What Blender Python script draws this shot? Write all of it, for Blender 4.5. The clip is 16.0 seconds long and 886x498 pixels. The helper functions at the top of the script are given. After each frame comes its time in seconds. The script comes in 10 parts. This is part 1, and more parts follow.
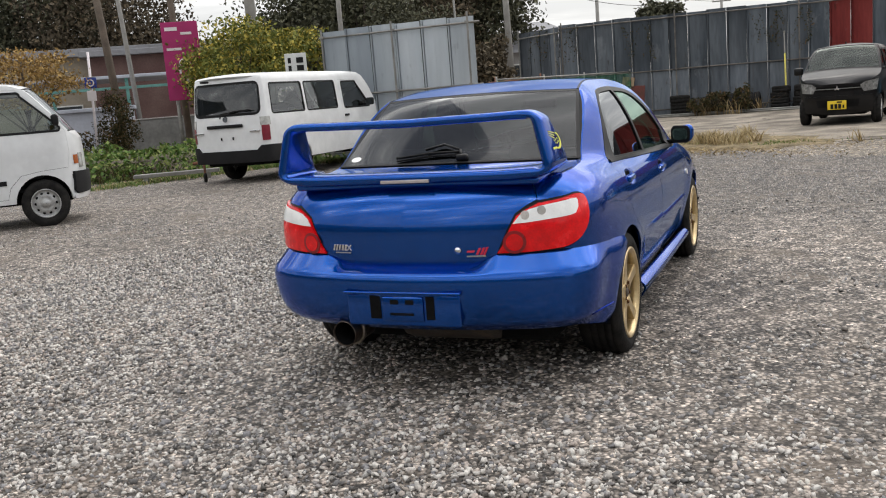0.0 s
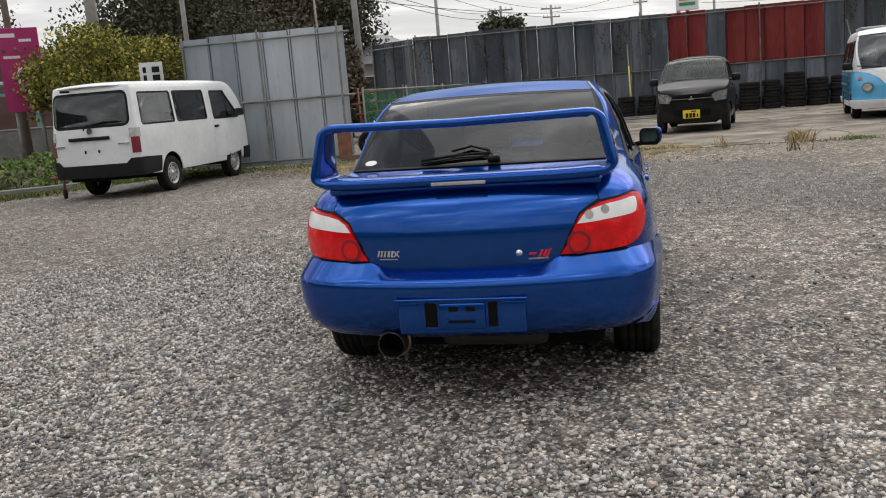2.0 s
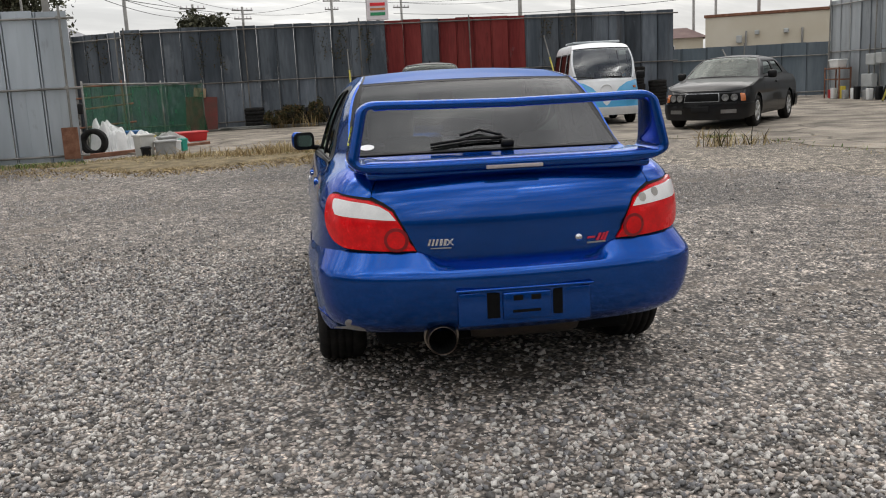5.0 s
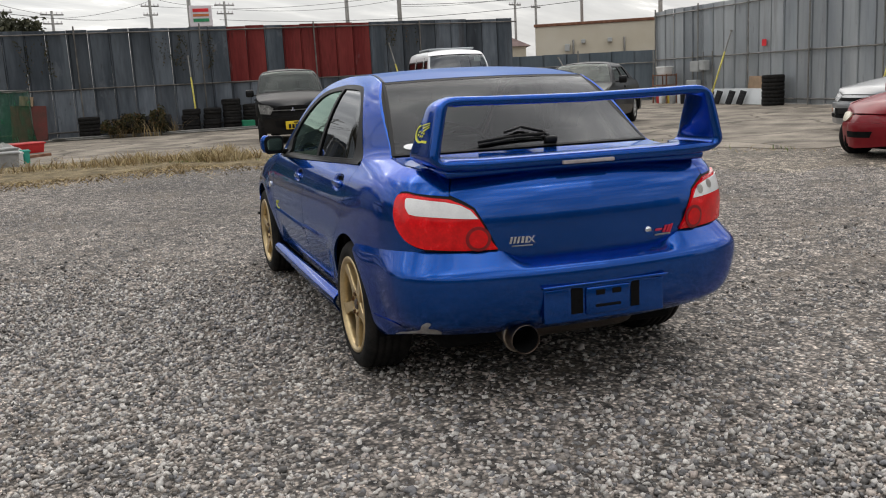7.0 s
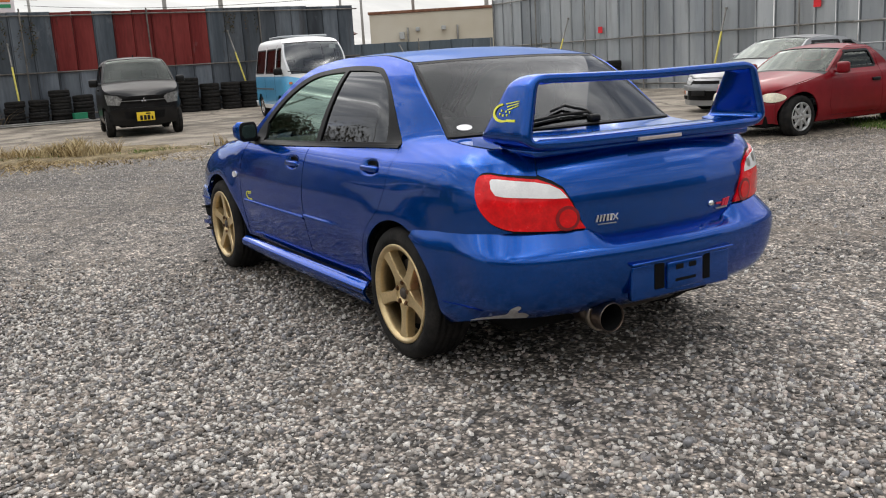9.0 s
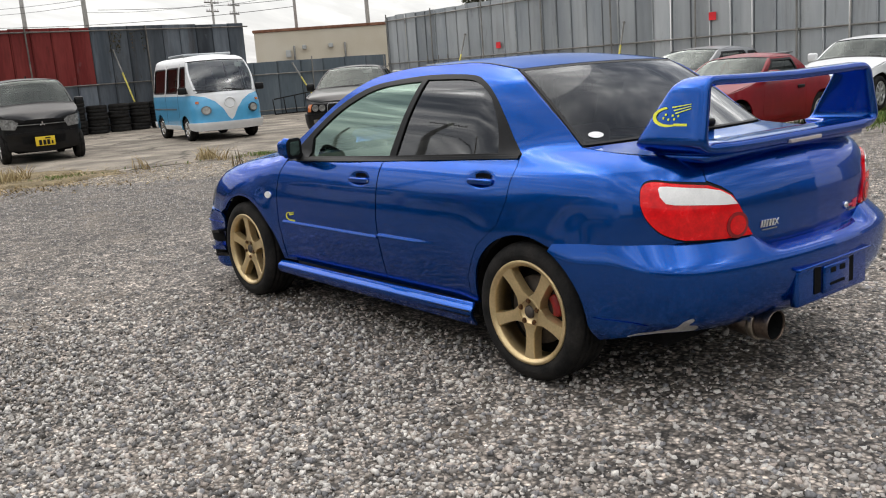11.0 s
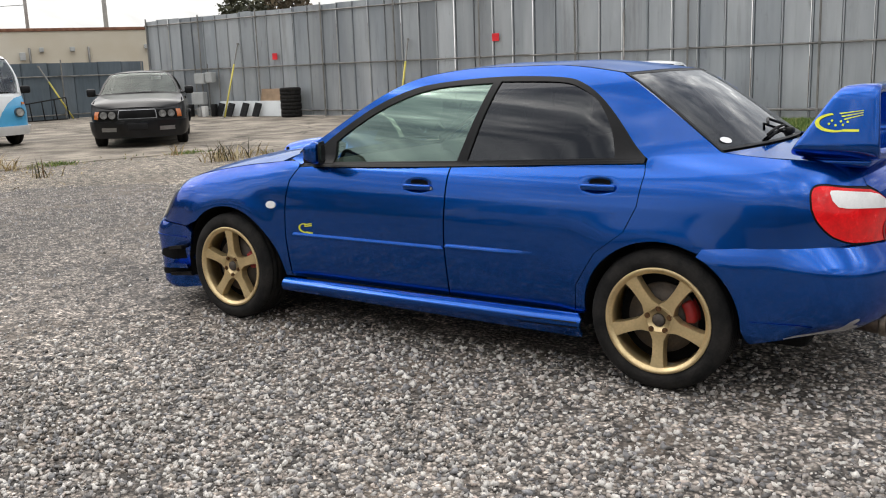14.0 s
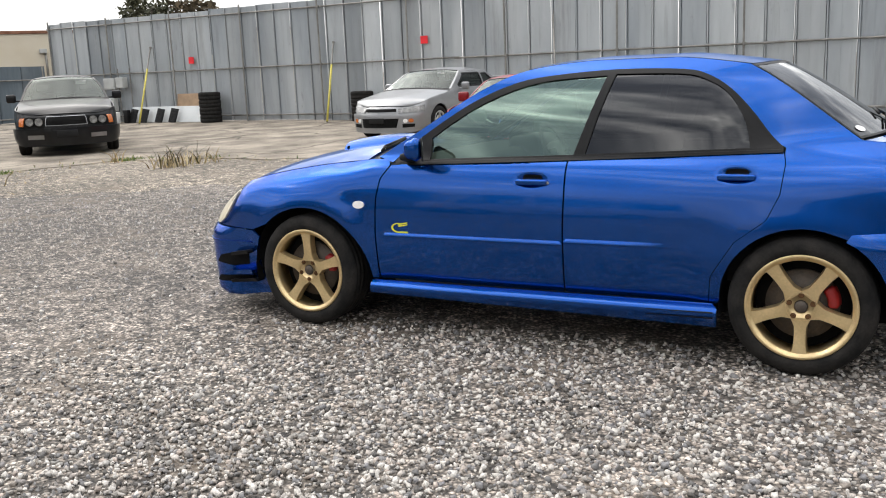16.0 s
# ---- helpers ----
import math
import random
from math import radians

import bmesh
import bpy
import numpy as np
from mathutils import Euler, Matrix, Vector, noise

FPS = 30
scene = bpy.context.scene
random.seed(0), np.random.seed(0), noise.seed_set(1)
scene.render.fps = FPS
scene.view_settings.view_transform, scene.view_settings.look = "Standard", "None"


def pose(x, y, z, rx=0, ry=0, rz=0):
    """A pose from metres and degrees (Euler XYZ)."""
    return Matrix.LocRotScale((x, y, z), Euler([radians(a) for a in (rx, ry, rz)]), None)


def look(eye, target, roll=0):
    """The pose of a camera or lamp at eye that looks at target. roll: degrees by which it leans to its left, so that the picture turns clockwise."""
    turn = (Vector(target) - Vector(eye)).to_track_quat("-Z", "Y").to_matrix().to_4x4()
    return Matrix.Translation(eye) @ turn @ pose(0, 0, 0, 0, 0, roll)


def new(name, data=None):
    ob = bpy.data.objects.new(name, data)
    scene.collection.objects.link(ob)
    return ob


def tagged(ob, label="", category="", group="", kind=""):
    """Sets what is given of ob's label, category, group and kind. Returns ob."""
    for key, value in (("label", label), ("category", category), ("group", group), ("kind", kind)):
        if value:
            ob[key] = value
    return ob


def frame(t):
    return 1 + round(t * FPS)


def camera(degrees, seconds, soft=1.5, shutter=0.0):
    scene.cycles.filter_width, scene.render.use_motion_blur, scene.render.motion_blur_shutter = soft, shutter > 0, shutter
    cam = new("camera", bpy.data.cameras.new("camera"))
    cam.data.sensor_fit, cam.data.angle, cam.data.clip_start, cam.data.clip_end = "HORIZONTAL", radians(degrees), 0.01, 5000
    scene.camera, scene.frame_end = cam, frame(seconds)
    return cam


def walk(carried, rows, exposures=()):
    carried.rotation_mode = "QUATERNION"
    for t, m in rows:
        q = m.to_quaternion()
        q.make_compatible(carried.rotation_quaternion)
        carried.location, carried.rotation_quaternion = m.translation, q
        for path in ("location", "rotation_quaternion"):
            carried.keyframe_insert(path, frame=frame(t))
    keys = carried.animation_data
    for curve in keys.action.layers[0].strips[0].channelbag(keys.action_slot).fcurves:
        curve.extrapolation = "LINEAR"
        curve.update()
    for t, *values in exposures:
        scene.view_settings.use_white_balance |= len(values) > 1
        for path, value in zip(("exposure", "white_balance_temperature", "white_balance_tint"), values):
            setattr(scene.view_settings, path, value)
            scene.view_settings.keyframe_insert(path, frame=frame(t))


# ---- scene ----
cam = camera(52.3, 16.0, soft=1.08)
METRES, EYE, TILT, LEAN, TURN = 8.576, 1.345, 0.2, 0.0, 0.0
ROWS = [
    (0.0, 0.0, 0.0, 0.0, -0.8, -9.84, 4.62),
    (0.5, -0.0272, 0.0022, -0.0003, -3.48, -10.21, 4.89),
    (1.0, -0.0532, 0.0158, -0.0002, -5.7, -9.97, 4.33),
    (1.5, -0.0798, 0.025, -0.0012, -8.73, -9.54, 3.91),
    (2.0, -0.11, 0.0296, 0.0014, -11.49, -9.89, 4.64),
    (2.5, -0.1359, 0.043, 0.0001, -12.58, -9.27, 4.75),
    (3.0, -0.1635, 0.0543, -0.0011, -15.79, -9.05, 3.94),
    (3.5, -0.1936, 0.0636, 0.001, -21.0, -10.48, 4.07),
    (4.0, -0.2175, 0.0851, -0.002, -24.56, -10.87, 3.08),
    (6.5, -0.3404, 0.1723, 0.0013, -40.79, -11.0, 3.52),
    (7.0, -0.3583, 0.1993, -0.0012, -42.9, -10.85, 2.82),
    (7.5, -0.3793, 0.222, -0.0007, -46.46, -10.81, 2.42),
    (8.0, -0.4009, 0.242, 0.0012, -49.87, -11.77, 2.91),
    (8.5, -0.4115, 0.2718, -0.0003, -51.76, -11.92, 2.71),
    (9.0, -0.429, 0.2978, -0.0002, -54.37, -12.12, 3.14),
    (9.5, -0.4479, 0.3223, 0.0017, -56.96, -12.53, 3.83),
    (10.0, -0.4553, 0.3558, 0.0003, -57.91, -11.87, 3.69),
    (12.5, -0.4914, 0.5178, 0.004, -70.85, -11.86, 2.94),
    (13.0, -0.4905, 0.5532, 0.0018, -72.2, -11.36, 1.56),
    (13.5, -0.4985, 0.5853, 0.0027, -76.12, -11.34, 1.59),
    (14.0, -0.5064, 0.6139, 0.0025, -79.58, -11.41, 1.81),
    (14.5, -0.5055, 0.643, 0.0026, -80.53, -11.52, 2.03),
    (15.0, -0.5086, 0.6726, 0.0011, -83.13, -11.39, 2.25),
    (15.5, -0.5165, 0.7029, 0.0026, -85.43, -11.21, 2.56),
    (16.0, -0.5121, 0.7375, 0.0007, -86.47, -11.37, 2.16),
]
walk(cam, [(t, pose(0, 0, EYE, TILT, LEAN, TURN) @ pose(METRES * x, METRES * y, METRES * z, 90 + pitch, roll, yaw)) for t, x, y, z, yaw, pitch, roll in ROWS],
     exposures=((0.0, 0.64), (0.6, 0.63), (1.0, 0.58), (1.5, 0.56), (2.0, 0.38), (2.5, 0.38), (3.0, 0.24), (3.3, 0.17), (4.2, 0.41), (6.5, 0.25), (7.0, 0.29), (7.4, 0.17), (8.6, 0.57), (10.0, 0.59), (12.4, 0.72), (13.0, 0.76), (13.6, 0.71), (14.4, 0.77), (15.0, 0.67), (15.5, 0.94), (16.0, 1.03)))

# ---- world, sun, exposure ----
SUN_EL, SUN_AZ = 50.0, 42.0   # degrees; azimuth clockwise from +y
world = bpy.data.worlds.new("overcast_sky")
scene.world = world
world.use_nodes = True
wn, wl = world.node_tree.nodes, world.node_tree.links
wn.clear()
w_out = wn.new("ShaderNodeOutputWorld")
w_bg = wn.new("ShaderNodeBackground")
w_sky = wn.new("ShaderNodeTexSky")
w_sky.sky_type = "NISHITA"
w_sky.sun_disc = False
w_sky.sun_elevation, w_sky.sun_rotation = radians(SUN_EL), radians(SUN_AZ)
w_sky.air_density, w_sky.dust_density, w_sky.ozone_density = 1.0, 2.5, 1.0
w_co = wn.new("ShaderNodeTexCoord")
# a broken layer of cloud, laid flat overhead so that it draws together towards the horizon
w_sep, w_up, w_inv, w_map = wn.new("ShaderNodeSeparateXYZ"), wn.new("ShaderNodeMath"), wn.new("ShaderNodeMath"), wn.new("ShaderNodeVectorMath")
w_up.operation, w_up.inputs[1].default_value, w_up.use_clamp = "ADD", 0.22, False
w_inv.operation, w_inv.inputs[0].default_value = "DIVIDE", 1.0
w_lift = wn.new("ShaderNodeMath")
w_lift.operation, w_lift.inputs[1].default_value = "MAXIMUM", 0.0
w_map.operation = "SCALE"
wl.new(w_co.outputs["Generated"], w_sep.inputs["Vector"])
wl.new(w_sep.outputs["Z"], w_lift.inputs[0])
wl.new(w_lift.outputs[0], w_up.inputs[0])
wl.new(w_up.outputs[0], w_inv.inputs[1])
wl.new(w_inv.outputs[0], w_map.inputs["Scale"])
w_cl = wn.new("ShaderNodeTexNoise")
w_cl.inputs["Scale"].default_value, w_cl.inputs["Detail"].default_value, w_cl.inputs["Roughness"].default_value = 5.4, 9.0, 0.58
w_cl.inputs["Distortion"].default_value = 0.25
w_band = wn.new("ShaderNodeMapping")   # the bands lie along one wind
w_band.inputs["Rotation"].default_value = (0, 0, radians(-67.0))
w_band.inputs["Scale"].default_value = (0.32, 1.0, 1.0)
wl.new(w_map.outputs["Vector"], w_band.inputs["Vector"])
w_cr = wn.new("ShaderNodeValToRGB")
w_cr.color_ramp.elements[0].position, w_cr.color_ramp.elements[0].color = 0.39, (2.5, 2.65, 3.0, 1)
w_cr.color_ramp.elements[1].position, w_cr.color_ramp.elements[1].color = 0.63, (14.8, 14.5, 13.9, 1)
w_half = w_cr.color_ramp.elements.new(0.52)
w_half.color = (6.6, 6.65, 6.8, 1)
w_break = w_cr.color_ramp.elements.new(0.71)   # bright breaks where the layer thins
w_break.color = (46.0, 45.0, 43.0, 1)
w_mix = wn.new("ShaderNodeMixRGB")
w_mix.inputs["Fac"].default_value = 0.9
wl.new(w_co.outputs["Generated"], w_map.inputs[0])
wl.new(w_band.outputs["Vector"], w_cl.inputs["Vector"])
wl.new(w_cl.outputs["Fac"], w_cr.inputs["Fac"])
wl.new(w_sky.outputs["Color"], w_mix.inputs["Color1"])
# low down the layers run together into one even pale grey
w_low, w_calm = wn.new("ShaderNodeMapRange"), wn.new("ShaderNodeMixRGB")
w_low.inputs["From Min"].default_value, w_low.inputs["From Max"].default_value = 0.10, 0.42
w_low.inputs["To Min"].default_value = 0.22
w_calm.inputs["Color1"].default_value = (9.0, 8.95, 8.8, 1)
wl.new(w_sep.outputs["Z"], w_low.inputs["Value"])
wl.new(w_low.outputs["Result"], w_calm.inputs["Fac"])
wl.new(w_cr.outputs["Color"], w_calm.inputs["Color2"])
wl.new(w_calm.outputs["Color"], w_mix.inputs["Color2"])
# an overcast sky is dimmer towards the horizon
w_xyz, w_gr, w_mu = wn.new("ShaderNodeSeparateXYZ"), wn.new("ShaderNodeMapRange"), wn.new("ShaderNodeVectorMath")
w_mu.operation = "SCALE"
w_gr.inputs["From Min"].default_value, w_gr.inputs["From Max"].default_value = 0.0, 1.0
w_gr.inputs["To Min"].default_value, w_gr.inputs["To Max"].default_value = 0.66, 1.66
wl.new(w_co.outputs["Generated"], w_xyz.inputs["Vector"])
wl.new(w_xyz.outputs["Z"], w_gr.inputs["Value"])
# and brighter on the side where the sun stands behind the cloud
w_dot, w_side, w_both = wn.new("ShaderNodeVectorMath"), wn.new("ShaderNodeMapRange"), wn.new("ShaderNodeMath")
w_dot.operation, w_both.operation = "DOT_PRODUCT", "MULTIPLY"
w_dot.inputs[1].default_value = (math.sin(radians(SUN_AZ)) * math.cos(radians(SUN_EL)), math.cos(radians(SUN_AZ)) * math.cos(radians(SUN_EL)), math.sin(radians(SUN_EL)))
w_side.interpolation_type = "SMOOTHSTEP"
w_side.inputs["From Min"].default_value, w_side.inputs["From Max"].default_value = -0.6, 1.0
w_side.inputs["To Min"].default_value, w_side.inputs["To Max"].default_value = 0.76, 1.08
wl.new(w_co.outputs["Generated"], w_dot.inputs[0])
wl.new(w_dot.outputs["Value"], w_side.inputs["Value"])
wl.new(w_gr.outputs["Result"], w_both.inputs[0])
wl.new(w_side.outputs["Result"], w_both.inputs[1])
wl.new(w_mix.outputs["Color"], w_mu.inputs[0])
wl.new(w_both.outputs[0], w_mu.inputs["Scale"])
wl.new(w_mu.outputs["Vector"], w_bg.inputs["Color"])
w_bg.inputs["Strength"].default_value = 0.10
wl.new(w_bg.outputs["Background"], w_out.inputs["Surface"])

sun_data = bpy.data.lights.new("sun", "SUN")
sun_data.energy, sun_data.angle, sun_data.color = 0.85, radians(70), (1.0, 0.95, 0.88)
sun = new("sun", sun_data)
sun.matrix_world = look((math.sin(radians(SUN_AZ)) * 50, math.cos(radians(SUN_AZ)) * 50, math.tan(radians(SUN_EL)) * 50), (0, 0, 0))


# ---- materials ----
def material(name, col, rough=0.5, metal=0.0, col2=None, scale=3.0, fine=60.0, var=0.18, bump=0.15, coat=0.0, rand=0.0,
             streak=False, island=False, rough_var=0.1, spec=0.5):
    """A procedural surface: two scales of colour change, uneven gloss and fine relief, at real size."""
    m = bpy.data.materials.new(name)
    m.use_nodes = True
    n, l = m.node_tree.nodes, m.node_tree.links
    b = n["Principled BSDF"]
    tc = n.new("ShaderNodeTexCoord")
    vec = tc.outputs["Object"]
    if streak:
        mp = n.new("ShaderNodeMapping")
        mp.inputs["Scale"].default_value = (1.0, 1.0, 0.16)
        l.new(vec, mp.inputs["Vector"])
        vec = mp.outputs["Vector"]
    if rand:
        oi = n.new("ShaderNodeObjectInfo")
        ad = n.new("ShaderNodeVectorMath")
        ad.operation = "ADD"
        sc = n.new("ShaderNodeMath")
        sc.operation = "MULTIPLY"
        sc.inputs[1].default_value = 37.0
        l.new(oi.outputs["Random"], sc.inputs[0])
        l.new(vec, ad.inputs[0])
        l.new(sc.outputs[0], ad.inputs[1])
        vec = ad.outputs[0]
    big, small = n.new("ShaderNodeTexNoise"), n.new("ShaderNodeTexNoise")
    big.inputs["Scale"].default_value, big.inputs["Detail"].default_value = scale, 5.0
    small.inputs["Scale"].default_value, small.inputs["Detail"].default_value = fine, 3.0
    for q in (big, small):
        l.new(vec, q.inputs["Vector"])
    c2 = col2 if col2 else tuple(min(1.0, c * (1 + var)) for c in col)
    c1 = col if col2 else tuple(c * (1 - var) for c in col)
    ramp = n.new("ShaderNodeValToRGB")
    ramp.color_ramp.elements[0].position, ramp.color_ramp.elements[0].color = 0.36, (*c1, 1)
    ramp.color_ramp.elements[1].position, ramp.color_ramp.elements[1].color = 0.66, (*c2, 1)
    l.new(big.outputs["Fac"], ramp.inputs["Fac"])
    hsv = n.new("ShaderNodeHueSaturation")
    mr = n.new("ShaderNodeMapRange")
    mr.inputs["From Min"].default_value, mr.inputs["From Max"].default_value = 0.3, 0.7
    mr.inputs["To Min"].default_value, mr.inputs["To Max"].default_value = 1 - var * 0.6, 1 + var * 0.6
    l.new(small.outputs["Fac"], mr.inputs["Value"])
    val = mr.outputs["Result"]
    if rand or island:
        src = n.new("ShaderNodeNewGeometry").outputs["Random Per Island"] if island else oi.outputs["Random"]
        r2 = n.new("ShaderNodeMapRange")
        k = rand or 0.3
        r2.inputs["To Min"].default_value, r2.inputs["To Max"].default_value = 1 - k, 1 + k
        l.new(src, r2.inputs["Value"])
        mu = n.new("ShaderNodeMath")
        mu.operation = "MULTIPLY"
        l.new(val, mu.inputs[0])
        l.new(r2.outputs["Result"], mu.inputs[1])
        val = mu.outputs[0]
    l.new(val, hsv.inputs["Value"])
    l.new(ramp.outputs["Color"], hsv.inputs["Color"])
    l.new(hsv.outputs["Color"], b.inputs["Base Color"])
    rr = n.new("ShaderNodeMapRange")
    rr.inputs["To Min"].default_value, rr.inputs["To Max"].default_value = max(0.02, rough - rough_var), min(1.0, rough + rough_var)
    l.new(big.outputs["Fac"], rr.inputs["Value"])
    l.new(rr.outputs["Result"], b.inputs["Roughness"])
    b.inputs["Metallic"].default_value = metal
    b.inputs["Coat Weight"].default_value = coat
    b.inputs["Coat Roughness"].default_value = 0.04
    if bump:
        bp = n.new("ShaderNodeBump")
        bp.inputs["Strength"].default_value, bp.inputs["Distance"].default_value = bump, 0.01
        l.new(small.outputs["Fac"], bp.inputs["Height"])
        l.new(bp.outputs["Normal"], b.inputs["Normal"])
    b.inputs["Specular IOR Level"].default_value = spec
    return m


def glass(name, tint, clear, rough=0.02, ior=1.62, gloss=(0.95, 0.97, 1.0)):
    """A tinted pane: part clear, part mirror, by the angle's gloss."""
    m = bpy.data.materials.new(name)
    m.use_nodes = True
    n, l = m.node_tree.nodes, m.node_tree.links
    n.clear()
    out, mix, fr = n.new("ShaderNodeOutputMaterial"), n.new("ShaderNodeMixShader"), n.new("ShaderNodeFresnel")
    tr, gl = n.new("ShaderNodeBsdfTransparent"), n.new("ShaderNodeBsdfGlossy")
    tr.inputs["Color"].default_value = (*[c * clear for c in tint], 1)
    gl.inputs["Roughness"].default_value = rough
    gl.inputs["Color"].default_value = (*gloss, 1)
    fr.inputs["IOR"].default_value = ior
    l.new(fr.outputs[0], mix.inputs[0])
    l.new(tr.outputs[0], mix.inputs[1])
    l.new(gl.outputs[0], mix.inputs[2])
    l.new(mix.outputs[0], out.inputs["Surface"])
    return m


def stone_ground(name, cell, dark, light, tint, bump, patch=0.5, dark_patch=None):
    """Loose stones: cells of many greys with the shade between painted dark, in larger darker and lighter patches."""
    m = bpy.data.materials.new(name)
    m.use_nodes = True
    n, l = m.node_tree.nodes, m.node_tree.links
    b = n["Principled BSDF"]
    tc = n.new("ShaderNodeTexCoord")
    wob = n.new("ShaderNodeTexNoise")
    wob.inputs["Scale"].default_value = 25.0
    ad = n.new("ShaderNodeMixRGB")
    ad.blend_type, ad.inputs["Fac"].default_value = "ADD", 0.02
    l.new(tc.outputs["Object"], wob.inputs["Vector"])
    l.new(tc.outputs["Object"], ad.inputs["Color1"])
    l.new(wob.outputs["Color"], ad.inputs["Color2"])
    v = n.new("ShaderNodeTexVoronoi")
    v.inputs["Scale"].default_value = 1 / cell
    l.new(ad.outputs["Color"], v.inputs["Vector"])
    bw = n.new("ShaderNodeRGBToBW")
    l.new(v.outputs["Color"], bw.inputs["Color"])
    cr = n.new("ShaderNodeValToRGB")
    e = cr.color_ramp.elements
    e[0].position, e[0].color = 0.15, (dark * tint[0], dark * tint[1], dark * tint[2], 1)
    e[1].position, e[1].color = 0.9, (light * tint[0], light * tint[1], light * tint[2], 1)
    l.new(bw.outputs["Val"], cr.inputs["Fac"])
    # shade between the stones, painted darker towards each cell's edge
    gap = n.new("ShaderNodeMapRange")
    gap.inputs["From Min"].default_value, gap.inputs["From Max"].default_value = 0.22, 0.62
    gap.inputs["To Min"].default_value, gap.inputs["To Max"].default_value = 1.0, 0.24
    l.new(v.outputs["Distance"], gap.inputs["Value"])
    big = n.new("ShaderNodeTexNoise")
    big.inputs["Scale"].default_value, big.inputs["Detail"].default_value = 0.45, 6.0
    l.new(tc.outputs["Object"], big.inputs["Vector"])
    pt = n.new("ShaderNodeMapRange")
    pt.inputs["From Min"].default_value, pt.inputs["From Max"].default_value = 0.35, 0.65
    pt.inputs["To Min"].default_value, pt.inputs["To Max"].default_value = 1 - patch * 0.5, 1 + patch * 0.35
    l.new(big.outputs["Fac"], pt.inputs["Value"])
    mid = n.new("ShaderNodeTexNoise")
    mid.inputs["Scale"].default_value, mid.inputs["Detail"].default_value, mid.inputs["Roughness"].default_value = 8.5, 6.0, 0.82
    l.new(tc.outputs["Object"], mid.inputs["Vector"])
    md = n.new("ShaderNodeMapRange")
    md.inputs["From Min"].default_value, md.inputs["From Max"].default_value = 0.34, 0.66
    md.inputs["To Min"].default_value, md.inputs["To Max"].default_value = 0.28, 1.62
    l.new(mid.outputs["Fac"], md.inputs["Value"])
    # handfuls of like stones, seen where the single ones run together
    v2, b2, r2, m2 = n.new("ShaderNodeTexVoronoi"), n.new("ShaderNodeRGBToBW"), n.new("ShaderNodeMapRange"), n.new("ShaderNodeMath")
    v2.inputs["Scale"].default_value = 1 / (cell * 3.2)
    l.new(ad.outputs["Color"], v2.inputs["Vector"])
    l.new(v2.outputs["Color"], b2.inputs["Color"])
    r2.inputs["From Min"].default_value, r2.inputs["From Max"].default_value = 0.2, 0.8
    r2.inputs["To Min"].default_value, r2.inputs["To Max"].default_value = 0.5, 1.5
    l.new(b2.outputs["Val"], r2.inputs["Value"])
    m2.operation = "MULTIPLY"
    l.new(md.outputs["Result"], m2.inputs[0])
    l.new(r2.outputs["Result"], m2.inputs[1])
    m0 = n.new("ShaderNodeMath")
    m0.operation = "MULTIPLY"
    l.new(m2.outputs[0], m0.inputs[0])
    l.new(pt.outputs["Result"], m0.inputs[1])
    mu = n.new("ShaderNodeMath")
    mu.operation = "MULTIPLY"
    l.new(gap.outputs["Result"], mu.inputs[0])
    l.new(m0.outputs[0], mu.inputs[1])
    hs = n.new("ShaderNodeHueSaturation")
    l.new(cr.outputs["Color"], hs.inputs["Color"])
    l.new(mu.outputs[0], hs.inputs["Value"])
    if dark_patch:
        # a darker stretch with a ragged rim: centre, half axes
        mp, sc, ds, sm, darken, m9 = n.new("ShaderNodeMapping"), n.new("ShaderNodeMapping"), n.new("ShaderNodeVectorMath"), n.new("ShaderNodeMath"), n.new("ShaderNodeMapRange"), n.new("ShaderNodeMath")
        mp.inputs["Location"].default_value = (-dark_patch[0] / dark_patch[2], -dark_patch[1] / dark_patch[3], 0)
        mp.inputs["Scale"].default_value = (1 / dark_patch[2], 1 / dark_patch[3], 0)
        ds.operation, sm.operation, m9.operation = "LENGTH", "ADD", "MULTIPLY"
        l.new(tc.outputs["Object"], mp.inputs["Vector"])
        l.new(mp.outputs["Vector"], ds.inputs[0])
        l.new(ds.outputs["Value"], sm.inputs[0])
        l.new(big.outputs["Fac"], sm.inputs[1])
        darken.interpolation_type = "SMOOTHSTEP"
        darken.inputs["From Min"].default_value, darken.inputs["From Max"].default_value = 0.95, 1.6
        darken.inputs["To Min"].default_value, darken.inputs["To Max"].default_value = 0.62, 1.0
        l.new(sm.outputs[0], darken.inputs["Value"])
        l.new(darken.outputs["Result"], m9.inputs[0])
        l.new(mu.outputs[0], m9.inputs[1])
        l.new(m9.outputs[0], hs.inputs["Value"])
    # brown fines trodden up between the stones, in ragged drifts
    so, sr, sx = n.new("ShaderNodeTexNoise"), n.new("ShaderNodeMapRange"), n.new("ShaderNodeMixRGB")
    so.inputs["Scale"].default_value, so.inputs["Detail"].default_value, so.inputs["Roughness"].default_value = 1.1, 9.0, 0.72
    l.new(tc.outputs["Object"], so.inputs["Vector"])
    sr.interpolation_type = "SMOOTHSTEP"
    sr.inputs["From Min"].default_value, sr.inputs["From Max"].default_value = 0.50, 0.66
    sr.inputs["To Max"].default_value = 0.62
    l.new(so.outputs["Fac"], sr.inputs["Value"])
    l.new(sr.outputs["Result"], sx.inputs["Fac"])
    l.new(hs.outputs["Color"], sx.inputs["Color1"])
    sx.inputs["Color2"].default_value = (0.150, 0.118, 0.088, 1)
    l.new(sx.outputs["Color"], b.inputs["Base Color"])
